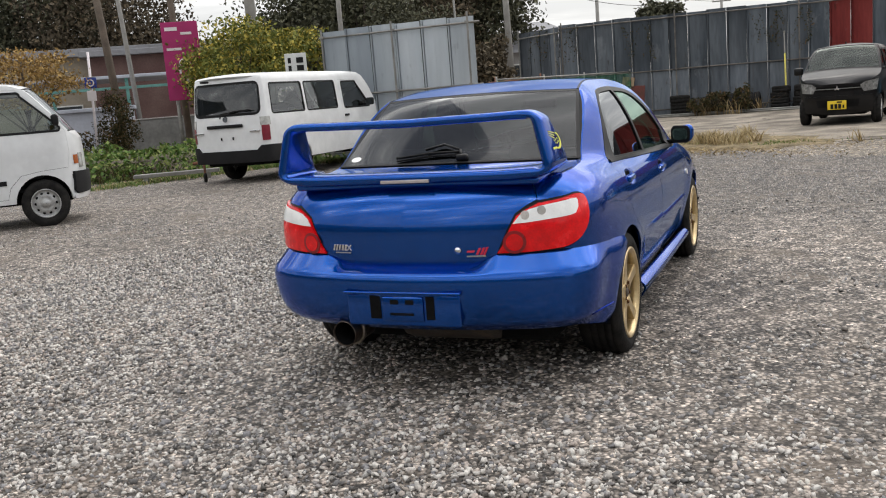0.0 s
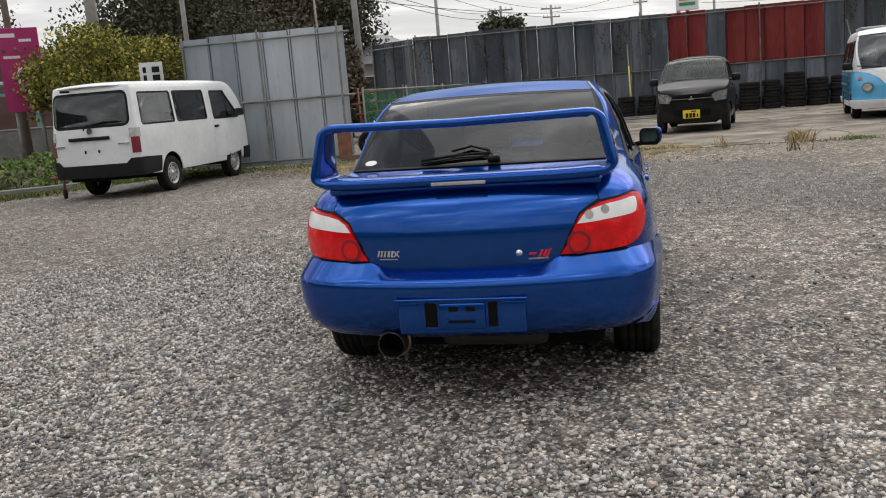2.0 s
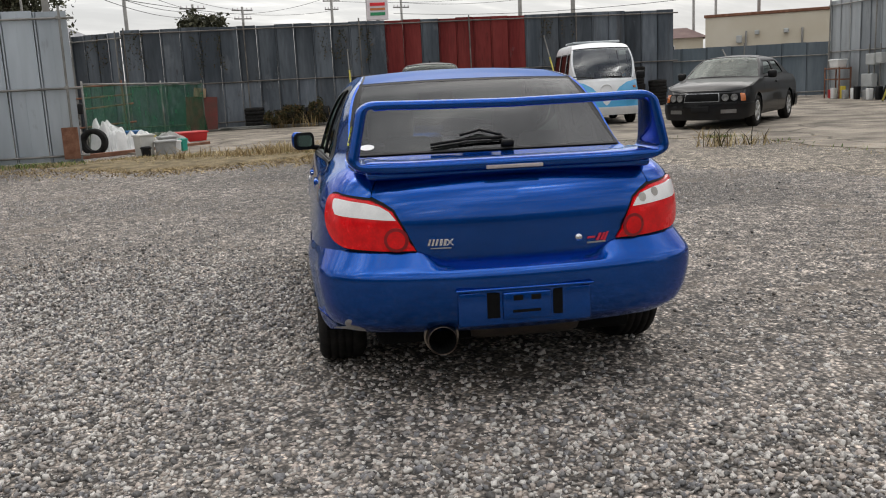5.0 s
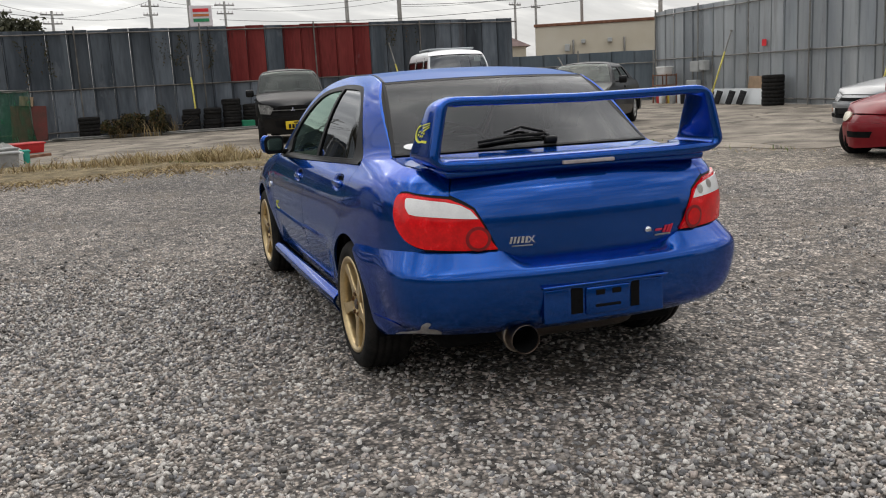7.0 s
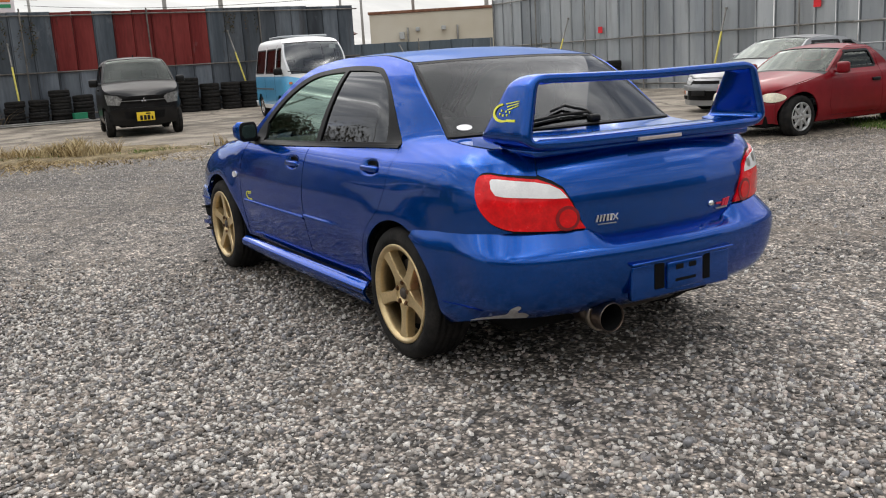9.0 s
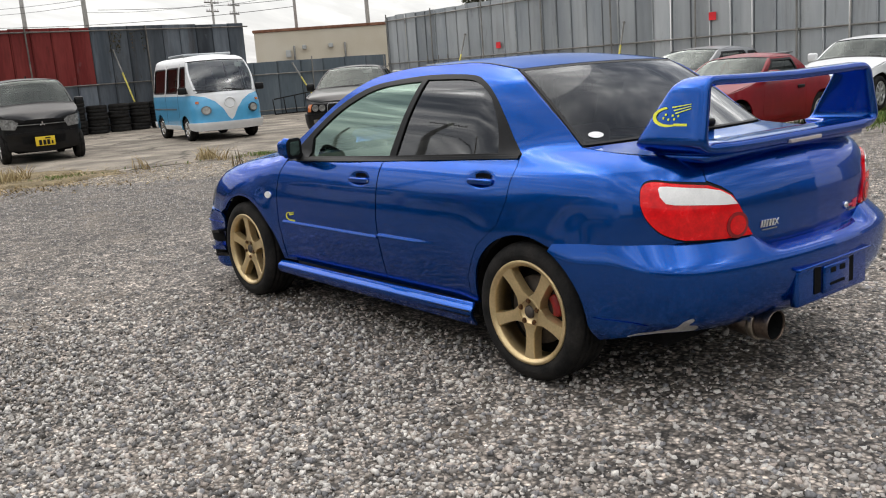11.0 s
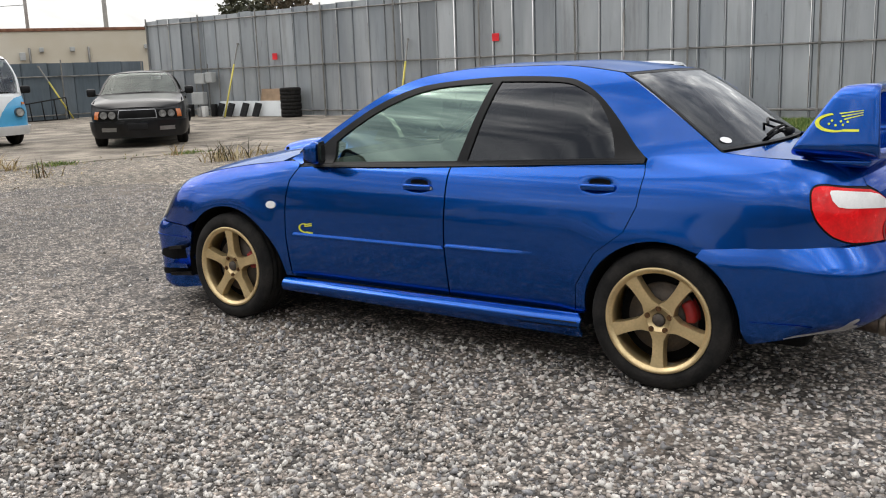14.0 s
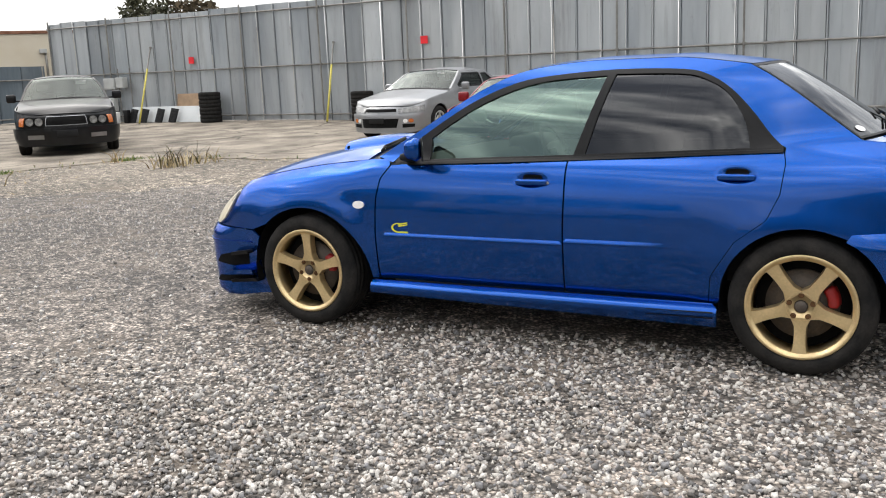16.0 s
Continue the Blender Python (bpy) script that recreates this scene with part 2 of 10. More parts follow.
    b.inputs["Roughness"].default_value = 0.8
    bp = n.new("ShaderNodeBump")
    bp.inputs["Strength"].default_value, bp.inputs["Distance"].default_value = bump, cell * 0.8
    bp.invert = True
    l.new(v.outputs["Distance"], bp.inputs["Height"])
    l.new(bp.outputs["Normal"], b.inputs["Normal"])
    return m


GRAVEL = stone_ground("gravel", 0.022, 0.08, 0.62, (1.14, 0.985, 0.84), 0.6, dark_patch=(4.2, 11.6, 4.3, 5.5))
TARMAC = material("old_concrete", (0.135, 0.116, 0.093), 0.9, spec=0.3, col2=(0.345, 0.30, 0.243), scale=1.1, fine=80, var=0.42, bump=0.7)
def cracked(m):
    """Long wandering cracks in old concrete, filled with dirt."""
    n, l = m.node_tree.nodes, m.node_tree.links
    b = n["Principled BSDF"]
    src = b.inputs["Base Color"].links[0].from_socket
    tc, wob, ad, v, mr, mx = (n.new(q) for q in ("ShaderNodeTexCoord", "ShaderNodeTexNoise", "ShaderNodeMixRGB", "ShaderNodeTexVoronoi", "ShaderNodeMapRange", "ShaderNodeMixRGB"))
    wob.inputs["Scale"].default_value, wob.inputs["Detail"].default_value = 0.9, 6.0
    ad.blend_type, ad.inputs["Fac"].default_value = "ADD", 0.9
    l.new(tc.outputs["Object"], wob.inputs["Vector"])
    l.new(tc.outputs["Object"], ad.inputs["Color1"])
    l.new(wob.outputs["Color"], ad.inputs["Color2"])
    v.feature = "DISTANCE_TO_EDGE"
    v.inputs["Scale"].default_value = 0.34
    l.new(ad.outputs["Color"], v.inputs["Vector"])
    mr.inputs["From Min"].default_value, mr.inputs["From Max"].default_value = 0.004, 0.018
    mr.inputs["To Min"].default_value, mr.inputs["To Max"].default_value = 0.7, 0.0
    l.new(v.outputs["Distance"], mr.inputs["Value"])
    l.new(mr.outputs["Result"], mx.inputs["Fac"])
    l.new(src, mx.inputs["Color1"])
    mx.inputs["Color2"].default_value = (0.045, 0.038, 0.030, 1)
    l.new(mx.outputs["Color"], b.inputs["Base Color"])


cracked(TARMAC)
EARTH = material("earth", (0.10, 0.085, 0.06), 0.95, col2=(0.17, 0.15, 0.11), scale=1.2, fine=40, var=0.3, bump=0.8)
def fence_sheet(m, dirt, pale, much=1.0):
    """Adds rust runs, pale worn patches and a dirty foot of its own to a sheet's colour."""
    n, l = m.node_tree.nodes, m.node_tree.links
    b = n["Principled BSDF"]
    src = b.inputs["Base Color"].links[0].from_socket
    g = n.new("ShaderNodeNewGeometry")
    for scale, zs, lo, hi, col, amount in ((2.2, 0.10, 0.56, 0.72, dirt, 0.75), (0.9, 0.55, 0.60, 0.74, pale, 0.6), (5.0, 0.3, 0.62, 0.70, dirt, 0.6)):
        mp, ns, mr, mx = n.new("ShaderNodeMapping"), n.new("ShaderNodeTexNoise"), n.new("ShaderNodeMapRange"), n.new("ShaderNodeMixRGB")
        mp.inputs["Scale"].default_value = (1.0, 1.0, zs)
        ns.inputs["Scale"].default_value, ns.inputs["Detail"].default_value, ns.inputs["Roughness"].default_value = scale, 6.0, 0.65
        mr.inputs["From Min"].default_value, mr.inputs["From Max"].default_value = lo, hi
        mr.inputs["To Max"].default_value = amount * much
        l.new(g.outputs["Position"], mp.inputs["Vector"])
        l.new(mp.outputs["Vector"], ns.inputs["Vector"])
        l.new(ns.outputs["Fac"], mr.inputs["Value"])
        l.new(mr.outputs["Result"], mx.inputs["Fac"])
        l.new(src, mx.inputs["Color1"])
        mx.inputs["Color2"].default_value = (*col, 1)
        src = mx.outputs["Color"]
    l.new(src, b.inputs["Base Color"])


STEEL_SHEET = material("galvanised_sheet", (0.28, 0.305, 0.325), 0.5, metal=0.35, col2=(0.43, 0.45, 0.46), scale=0.8, fine=6, var=0.09, bump=0.08, rand=0.17, streak=True)
WEST_SHEET = material("bluish_galvanised_sheet", (0.31, 0.35, 0.39), 0.5, metal=0.3, col2=(0.50, 0.54, 0.57), scale=0.8, fine=6, var=0.09, bump=0.08, rand=0.12, streak=True)
OLD_SHEET = material("weathered_sheet", (0.050, 0.060, 0.072), 0.7, metal=0.1, spec=0.25, col2=(0.135, 0.152, 0.172), scale=1.3, fine=12, var=0.25, bump=0.12, rand=0.36, streak=True)
LOW_SHEET = material("pale_weathered_sheet", (0.074, 0.085, 0.10), 0.65, metal=0.1, spec=0.25, col2=(0.175, 0.195, 0.22), scale=1.3, fine=12, var=0.25, bump=0.12, rand=0.3, streak=True)
RED_SHEET = material("red_painted_sheet", (0.115, 0.011, 0.011), 0.7, spec=0.2, col2=(0.20, 0.036, 0.032), scale=1.0, fine=16, var=0.2, bump=0.1, rand=0.1, streak=True)
BLUE_SHEET = material("blue_grey_sheet", (0.10, 0.125, 0.145), 0.7, spec=0.2, col2=(0.155, 0.18, 0.20), scale=1.2, fine=14, var=0.15, bump=0.1, rand=0.08, streak=True)
fence_sheet(WEST_SHEET, (0.15, 0.15, 0.15), (0.58, 0.61, 0.64), 0.5)
fence_sheet(STEEL_SHEET, (0.13, 0.125, 0.12), (0.58, 0.59, 0.60), 0.55)
fence_sheet(OLD_SHEET, (0.045, 0.036, 0.030), (0.27, 0.28, 0.30))
fence_sheet(LOW_SHEET, (0.06, 0.05, 0.042), (0.36, 0.37, 0.39))
fence_sheet(RED_SHEET, (0.06, 0.018, 0.014), (0.20, 0.17, 0.17))
PIPE = material("scaffold_pipe", (0.18, 0.175, 0.16), 0.55, metal=0.4, col2=(0.29, 0.28, 0.26), scale=4, fine=50, var=0.25, bump=0.15)
OLD_PIPE = material("weathered_pipe", (0.10, 0.093, 0.085), 0.7, metal=0.2, col2=(0.20, 0.18, 0.16), scale=4, fine=50, var=0.3, bump=0.15)
RUST = material("rust", (0.16, 0.065, 0.035), 0.85, col2=(0.26, 0.13, 0.08), scale=6, fine=60, var=0.3, bump=0.4)
YELLOW = material("yellow_pipe_cover", (0.58, 0.50, 0.10), 0.5, scale=5, var=0.15)
RUBBER = material("rubber", (0.010, 0.010, 0.010), 0.85, spec=0.15, col2=(0.026, 0.024, 0.022), scale=12, fine=80, var=0.25, bump=0.3)
RED_TAG = material("red_tag", (0.75, 0.02, 0.03), 0.5)
CREAM = material("cream_render", (0.56, 0.50, 0.39), 0.85, col2=(0.62, 0.57, 0.47), scale=0.6, fine=30, var=0.08, bump=0.2)


# ---- mesh helpers ----
def mesh_ob(name, verts, faces, mat, parent=None, smooth=False, label=""):
    me = bpy.data.meshes.new(name)
    me.from_pydata(verts, [], faces)
    me.materials.append(mat)
    if smooth:
        me.polygons.foreach_set("use_smooth", [True] * len(me.polygons))
    me.update()
    ob = new(name, me)
    if parent:
        ob.parent = parent
    return tagged(ob, label)


def part(name, bm, mat, parent=None, label="", smooth=False):
    bmesh.ops.recalc_face_normals(bm, faces=bm.faces)
    me = bpy.data.meshes.new(name)
    bm.to_mesh(me)
    bm.free()
    me.materials.append(mat)
    if smooth:
        me.polygons.foreach_set("use_smooth", [True] * len(me.polygons))
    ob = new(name, me)
    if parent:
        ob.parent = parent
    return tagged(ob, label)


def thing(name, m, label, category, group="", kind=""):
    ob = tagged(new(name), label, category, group, kind)
    ob.matrix_basis = m
    return ob


def box(bm, x0, x1, y0, y1, z0, z1, bevel=0.0, m=None, seg=2):
    r = bmesh.ops.create_cube(bm, size=1.0, matrix=Matrix.Translation(((x0 + x1) / 2, (y0 + y1) / 2, (z0 + z1) / 2)) @ Matrix.Diagonal((x1 - x0, y1 - y0, z1 - z0, 1)))
    if bevel:
        ed = list({e for v in r["verts"] for e in v.link_edges})
        bv = bmesh.ops.bevel(bm, geom=ed, offset=bevel, segments=seg, affect="EDGES", profile=0.5)
        vs = list({v for f in bv["faces"] for v in f.verts} | {v for v in r["verts"] if v.is_valid})
    else:
        vs = r["verts"]
    if m is not None:
        bmesh.ops.transform(bm, matrix=m, verts=vs)
    return vs


def tube(bm, a, b, r, seg=10, r2=None):
    a, b = Vector(a), Vector(b)
    d = b - a
    q = d.to_track_quat("Z", "Y").to_matrix().to_4x4()
    return bmesh.ops.create_cone(bm, cap_ends=True, segments=seg, radius1=r, radius2=r if r2 is None else r2, depth=d.length, matrix=Matrix.Translation((a + b) / 2) @ q)["verts"]


def pipe_path(bm, pts, r, seg=8):
    for a, b in zip(pts, pts[1:]):
        tube(bm, a, b, r, seg)


def lathe(bm, prof, seg, axis="x", m=None):
    """Turns a list of (radius, along) round the x axis. The profile is closed when its ends meet."""
    rings = []
    for r, h in prof:
        ring = []
        for i in range(seg):
            a = 2 * math.pi * i / seg
            co = Vector((h, r * math.cos(a), r * math.sin(a)))
            ring.append(bm.verts.new(m @ co if m is not None else co))
        rings.append(ring)
    for p, q in zip(rings, rings[1:]):
        for i in range(seg):
            bm.faces.new((p[i], p[(i + 1) % seg], q[(i + 1) % seg], q[i]))
    return rings


def heading(fx, fy):
    """Degrees of turn that bring +y to this direction."""
    return math.degrees(math.atan2(-fx, fy))

# ---- ground ----
def ground_sheet():
    def h(x, y):
        z = 0.012 * noise.noise(Vector((x * 0.35, y * 0.35, 0))) + 0.006 * noise.noise(Vector((x * 1.3, y * 1.3, 3)))
        return z
    xs = sorted({-900, -400, -200, -100, -60, -40, -30, 40, 60, 100, 200, 400, 900} | {i * 0.5 for i in range(-50, 70)})
    ys = sorted({-900, -400, -200, -100, -60, -40, -20, 45, 60, 100, 200, 400, 900} | {i * 0.5 for i in range(-24, 80)})
    vs = [(x, y, h(x, y) if abs(x) < 36 and -13 < y < 41 else 0.0) for y in ys for x in xs]
    n = len(xs)
    fs = [(j * n + i, j * n + i + 1, (j + 1) * n + i + 1, (j + 1) * n + i) for j in range(len(ys) - 1) for i in range(n - 1)]
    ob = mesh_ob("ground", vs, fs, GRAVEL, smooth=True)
    return tagged(ob, "grey loose gravel of a car yard with darker patches", "ground", kind="structure")


ground_sheet()


def yard_slab():
    """The worn concrete yard beyond the gravel, a thin slab with a ragged edge."""
    edge = [(3.2, 33.0), (2.2, 25.0), (2.6, 20.6), (4.4, 18.2), (6.4, 15.9), (8.6, 14.75), (10.9, 13.1), (10.6, 11.2), (10.0, 9.6), (10.0, 7.9), (11.6, 6.8), (13.8, 5.6), (16.6, 2.4)]
    out = []
    for (x0, y0), (x1, y1) in zip(edge, edge[1:]):
        for k in range(12):
            t = k / 12
            x, y = x0 + (x1 - x0) * t, y0 + (y1 - y0) * t
            out.append((x + 0.28 * noise.noise(Vector((x * 1.1, y * 1.1, 7))), y + 0.28 * noise.noise(Vector((x * 1.1, y * 1.1, 11)))))
    out += [(16.6, 2.4), (30.0, 26.0), (24.0, 30.0)]
    bm = bmesh.new()
    bm.faces.new([bm.verts.new((x, y, 0.035)) for x, y in out])
    r = bmesh.ops.extrude_face_region(bm, geom=bm.faces[:])
    bmesh.ops.translate(bm, verts=[v for v in r["geom"] if isinstance(v, bmesh.types.BMVert)], vec=(0, 0, -0.08))
    ob = part("pavement", bm, TARMAC)
    return tagged(ob, "worn pale concrete yard with dust and tyre marks", "pavement", kind="structure")


yard_slab()


def mound(ring, z, foot):
    """A thin spread of earth over this outline, sinking into the ground all round over the width of its foot."""
    n = len(ring)
    area = sum(ring[i][0] * ring[(i + 1) % n][1] - ring[(i + 1) % n][0] * ring[i][1] for i in range(n))
    sg = 1 if area > 0 else -1
    bm = bmesh.new()
    top = [bm.verts.new((x, y, z)) for x, y in ring]
    low = []
    for i in range(n):
        (ax, ay), (bx, by) = ring[(i - 4) % n], ring[(i + 4) % n]
        h = math.hypot(bx - ax, by - ay)
        low.append(bm.verts.new((ring[i][0] + sg * (by - ay) / h * foot, ring[i][1] - sg * (bx - ax) / h * foot, -0.03)))
    bm.faces.new(top if sg > 0 else top[::-1])
    for i in range(n):
        q = (top[i], low[i], low[(i + 1) % n], top[(i + 1) % n])
        bm.faces.new(q if sg > 0 else q[::-1])
    return bm


STRAW_EARTH = material("straw_covered_earth", (0.115, 0.092, 0.055), 0.95, spec=0.1, col2=(0.27, 0.215, 0.13), scale=3.6, fine=28, var=0.55, bump=1.0)


def dry_verge():
    """Trodden dead grass between the gravel and the concrete."""
    edge = [(0.6, 19.6), (1.5, 17.8), (2.5, 17.2), (3.4, 17.2), (4.1, 17.5), (4.7, 17.3), (5.0, 16.5), (5.6, 15.6), (6.5, 15.2), (7.0, 16.2), (6.9, 18.0), (6.2, 19.4), (4.6, 20.5), (2.8, 20.8), (1.4, 20.6)]
    out = []
    for (x0, y0), (x1, y1) in zip(edge, edge[1:] + edge[:1]):
        for k in range(10):
            x, y = x0 + (x1 - x0) * k / 10, y0 + (y1 - y0) * k / 10
            out.append((x + 0.45 * noise.noise(Vector((x * 2.1, y * 2.1, 17))), y + 0.45 * noise.noise(Vector((x * 2.1, y * 2.1, 21)))))
    bm = mound(out, 0.042, 0.5)
    return tagged(part("verge", bm, STRAW_EARTH), "brown verge of trodden dead grass beside the concrete", "verge", kind="structure")


dry_verge()


DIRTY_GRAVEL = stone_ground("dirty_gravel", 0.018, 0.09, 0.62, (1.18, 1.0, 0.78), 0.6)


def dirt_strip():
    """Brown grit and leaf litter trodden into the gravel along the concrete's edge."""
    edge = [(7.0, 16.0), (8.6, 15.0), (11.0, 13.4), (10.9, 11.2), (10.3, 9.6), (10.3, 7.9), (11.7, 7.0), (14.0, 5.8)]
    near = [(11.8, 4.6), (9.6, 5.6), (7.8, 7.0), (7.3, 9.2), (7.2, 11.0), (7.0, 12.0), (6.6, 13.2), (5.8, 14.8)]
    out = []
    ring = edge + near
    for (x0, y0), (x1, y1) in zip(ring, ring[1:] + ring[:1]):
        for k in range(10):
            x, y = x0 + (x1 - x0) * k / 10, y0 + (y1 - y0) * k / 10
            out.append((x + 0.5 * noise.noise(Vector((x * 1.4, y * 1.4, 27))), y + 0.5 * noise.noise(Vector((x * 1.4, y * 1.4, 31)))))
    bm = mound(out, 0.026, 0.9)
    return tagged(part("dirt_strip", bm, DIRTY_GRAVEL), "brown dirt and grit along the concrete's edge", "dirt", kind="structure")


dirt_strip()


# ---- sheet-steel fences ----
def sheet_mesh(name, w, h, mat, ribs):
    """A folded steel sheet: flat field, raised ribs near one edge, folded lips."""
    d = 0.03
    prof = [(0.0, 0.0), (0.004, -0.040), (0.016, -0.040), (0.022, d), (0.046, d), (0.052, -0.040), (0.064, -0.040), (0.068, 0.0)]
    if ribs > 1:
        prof += [(w * 0.5, 0.004), (w * 0.5 + 0.004, 0.0)]
    prof += [(w * 0.52, 0.004), (w - 0.012, 0.0), (w - 0.004, 0.012)]
    n = len(prof)
    t = 0.004
    vs = [(x, -y, z) for z in (0.0, h) for x, y in prof] + [(x, -y + t, z) for z in (0.0, h) for x, y in prof]
    fs = []
    for i in range(n - 1):
        fs.append((i, i + 1, n + i + 1, n + i))
        fs.append((2 * n + i + 1, 2 * n + i, 3 * n + i, 3 * n + i + 1))
        fs.append((n + i, n + i + 1, 3 * n + i + 1, 3 * n + i))
        fs.append((i + 1, i, 2 * n + i, 2 * n + i + 1))
    fs += [(0, n, 3 * n, 2 * n), (n - 1, 3 * n - 1, 4 * n - 1, 2 * n - 1)]
    me = bpy.data.meshes.new(name)
    me.from_pydata(vs, [], fs)
    me.materials.append(mat)
    return me


def fence(name, a, b, height, width, ribs, pick, rails, post_step, label, mats, z0=0.05, jitter=0.02, tier=None, pipe=PIPE):
    """A run of sheets from a to b, seen from its right-hand side, with pipe rails and posts before it."""
    a, b = Vector((*a, 0)), Vector((*b, 0))
    d = b - a
    n = max(1, round(d.length / width))
    w = d.length / n
    root = thing(name, Matrix.Translation(a) @ pose(0, 0, 0, 0, 0, math.degrees(math.atan2(d.y, d.x))), label, "fence", kind="structure")
    meshes = {k: sheet_mesh("sheet", w, height - (tier or z0), m, ribs) for k, m in mats.items()}
    low = sheet_mesh("sheet", w, tier - z0 + 0.03, LOW_SHEET, ribs) if tier else None
    rnd = random.Random(len(name) * 7 + n)
    for i in range(n):
        ob = new("sheet", meshes[pick(i * w, n * w)])
        ob.parent = root
        if tier:
            lo_ob = new("sheet", low)
            lo_ob.parent = root
            lo_ob.matrix_basis = pose(i * w, 0.012 + rnd.uniform(-0.006, 0.006), z0 + rnd.uniform(-jitter, jitter), 0, 0, rnd.uniform(-0.5, 0.5))
        ob.matrix_basis = pose(i * w, rnd.uniform(-0.008, 0.008), (tier or z0) + rnd.uniform(-jitter, jitter), rnd.uniform(-0.25, 0.25), rnd.uniform(-0.15, 0.15), rnd.uniform(-0.6, 0.6))
    for z in rails:
        bm = bmesh.new()
        x = 0.0
        k = 0
        while x < d.length:
            x2 = min(d.length, x + 4.0)
            tube(bm, (x, -0.075 - 0.012 * (k % 2), z + rnd.uniform(-0.01, 0.01)), (x2 + 0.15, -0.075 - 0.012 * (k % 2), z + rnd.uniform(-0.01, 0.01)), 0.024, 8)
            x, k = x2, k + 1
        part("rail", bm, pipe, root, "rusty scaffold pipe rail", True)
    x = 0.1
    while x < d.length:
        bm = bmesh.new()
        tube(bm, (x, -0.125, 0.0), (x + rnd.uniform(-0.03, 0.03), -0.12, height + rnd.uniform(0.0, 0.12)), 0.024, 8)
        for z in rails:
            box(bm, x - 0.04, x + 0.04, -0.15, -0.06, z - 0.035, z + 0.035, 0.01)
        part("post", bm, pipe, root, "scaffold pipe post", False)
        x += post_step
    return root


def pick_b(x, total):
    f = x / total * 19.5
    if 8.7 <= f < 10.0 or 10.6 <= f < 13.7:
        return "red"
    return "sheet"


fence("wall_north", (4.7, 32.66), (22.9, 25.7), 3.45, 0.63, 1, pick_b, (0.25, 1.6, 3.33), 3.9,
      "old blue-grey sheet steel fence with faded red panels", {"sheet": OLD_SHEET, "red": RED_SHEET}, tier=1.58, pipe=OLD_PIPE)
fence("wall_north_return", (3.5, 34.6), (4.7, 32.75), 3.4, 0.62, 1, lambda x, t: "sheet", (0.3, 3.2), 2.0,
      "old blue-grey sheet steel fence return with dead vines", {"sheet": OLD_SHEET})
fence("wall_east", (26.7, 21.8), (12.6, -6.7), 3.38, 0.62, 2, lambda x, t: "sheet", (0.22, 1.62, 3.2), 2.9,
      "tall grey galvanised sheet steel fence with pipe rails", {"sheet": STEEL_SHEET})
fence("wall_west", (-2.55, 22.52), (1.12, 21.1), 3.1, 0.61, 2, lambda x, t: "sheet", (0.16, 1.55, 2.95), 1.85,
      "grey galvanised sheet steel fence section on pipe posts", {"sheet": WEST_SHEET})
fence("wall_northeast", (22.6, 26.3), (28.4, 23.0), 2.02, 0.9, 1, lambda x, t: "sheet", (0.2, 1.55), 3.2,
      "low blue-grey sheet steel fence", {"sheet": BLUE_SHEET})
# unseen sheet walls, added to darken the low reflections in the saloon's paint
fence("wall_far_west", (-19.0, -15.0), (-19.0, 16.0), 4.2, 1.0, 1, lambda x, t: "sheet", (0.3, 1.9, 4.0), 6.0,
      "unseen weathered sheet wall added to darken low reflections", {"sheet": OLD_SHEET}, pipe=OLD_PIPE)
fence("wall_south", (13.0, -15.0), (-19.0, -15.0), 4.2, 1.0, 1, lambda x, t: "sheet", (0.3, 1.9, 4.0), 6.0,
      "unseen weathered sheet wall added to darken low reflections", {"sheet": OLD_SHEET}, pipe=OLD_PIPE)

# ---- shells of vehicles ----
def curve(table):
    """A smooth function through (at, value) pairs, without overshoot."""
    xs = [p[0] for p in table]
    ys = [p[1] for p in table]
    n = len(xs)
    d = [(ys[i + 1] - ys[i]) / (xs[i + 1] - xs[i]) for i in range(n - 1)]
    m = [d[0]] + [0.0 if d[i - 1] * d[i] <= 0 else 2 * d[i - 1] * d[i] / (d[i - 1] + d[i]) for i in range(1, n - 1)] + [d[-1]]

    def f(x):
        if x <= xs[0]:
            return ys[0]
        if x >= xs[-1]:
            return ys[-1]
        lo, hi = 0, n - 1
        while hi - lo > 1:
            mid = (lo + hi) // 2
            if xs[mid] <= x:
                lo = mid
            else:
                hi = mid
        h = xs[hi] - xs[lo]
        t = (x - xs[lo]) / h
        a, b = t * t * (3 - 2 * t), t * (1 - t) * (1 - t)
        return ys[lo] * (1 - a) + ys[hi] * a + h * (b * m[lo] - t * t * (1 - t) * m[hi])
    return f


def smooth01(t):
    t = min(1.0, max(0.0, t))
    return t * t * (3 - 2 * t)


def spline(pts, n=5):
    """More points on a smooth line through these."""
    out = []
    k = len(pts)
    for i in range(k - 1):
        p0, p1, p2, p3 = pts[max(0, i - 1)], pts[i], pts[i + 1], pts[min(k - 1, i + 2)]
        for j in range(n):
            t = j / n
            out.append(tuple(0.5 * (2 * b + (c - a) * t + (2 * a - 5 * b + 4 * c - d) * t * t + (3 * b - a - 3 * c + d) * t ** 3) for a, b, c, d in zip(p0, p1, p2, p3)))
    return out + [tuple(pts[-1])]


def arc(cy, cz, ry, rz, a0, a1, n=14):
    return [(cy + ry * math.cos(radians(a0 + (a1 - a0) * i / n)), cz + rz * math.sin(radians(a0 + (a1 - a0) * i / n))) for i in range(n + 1)]


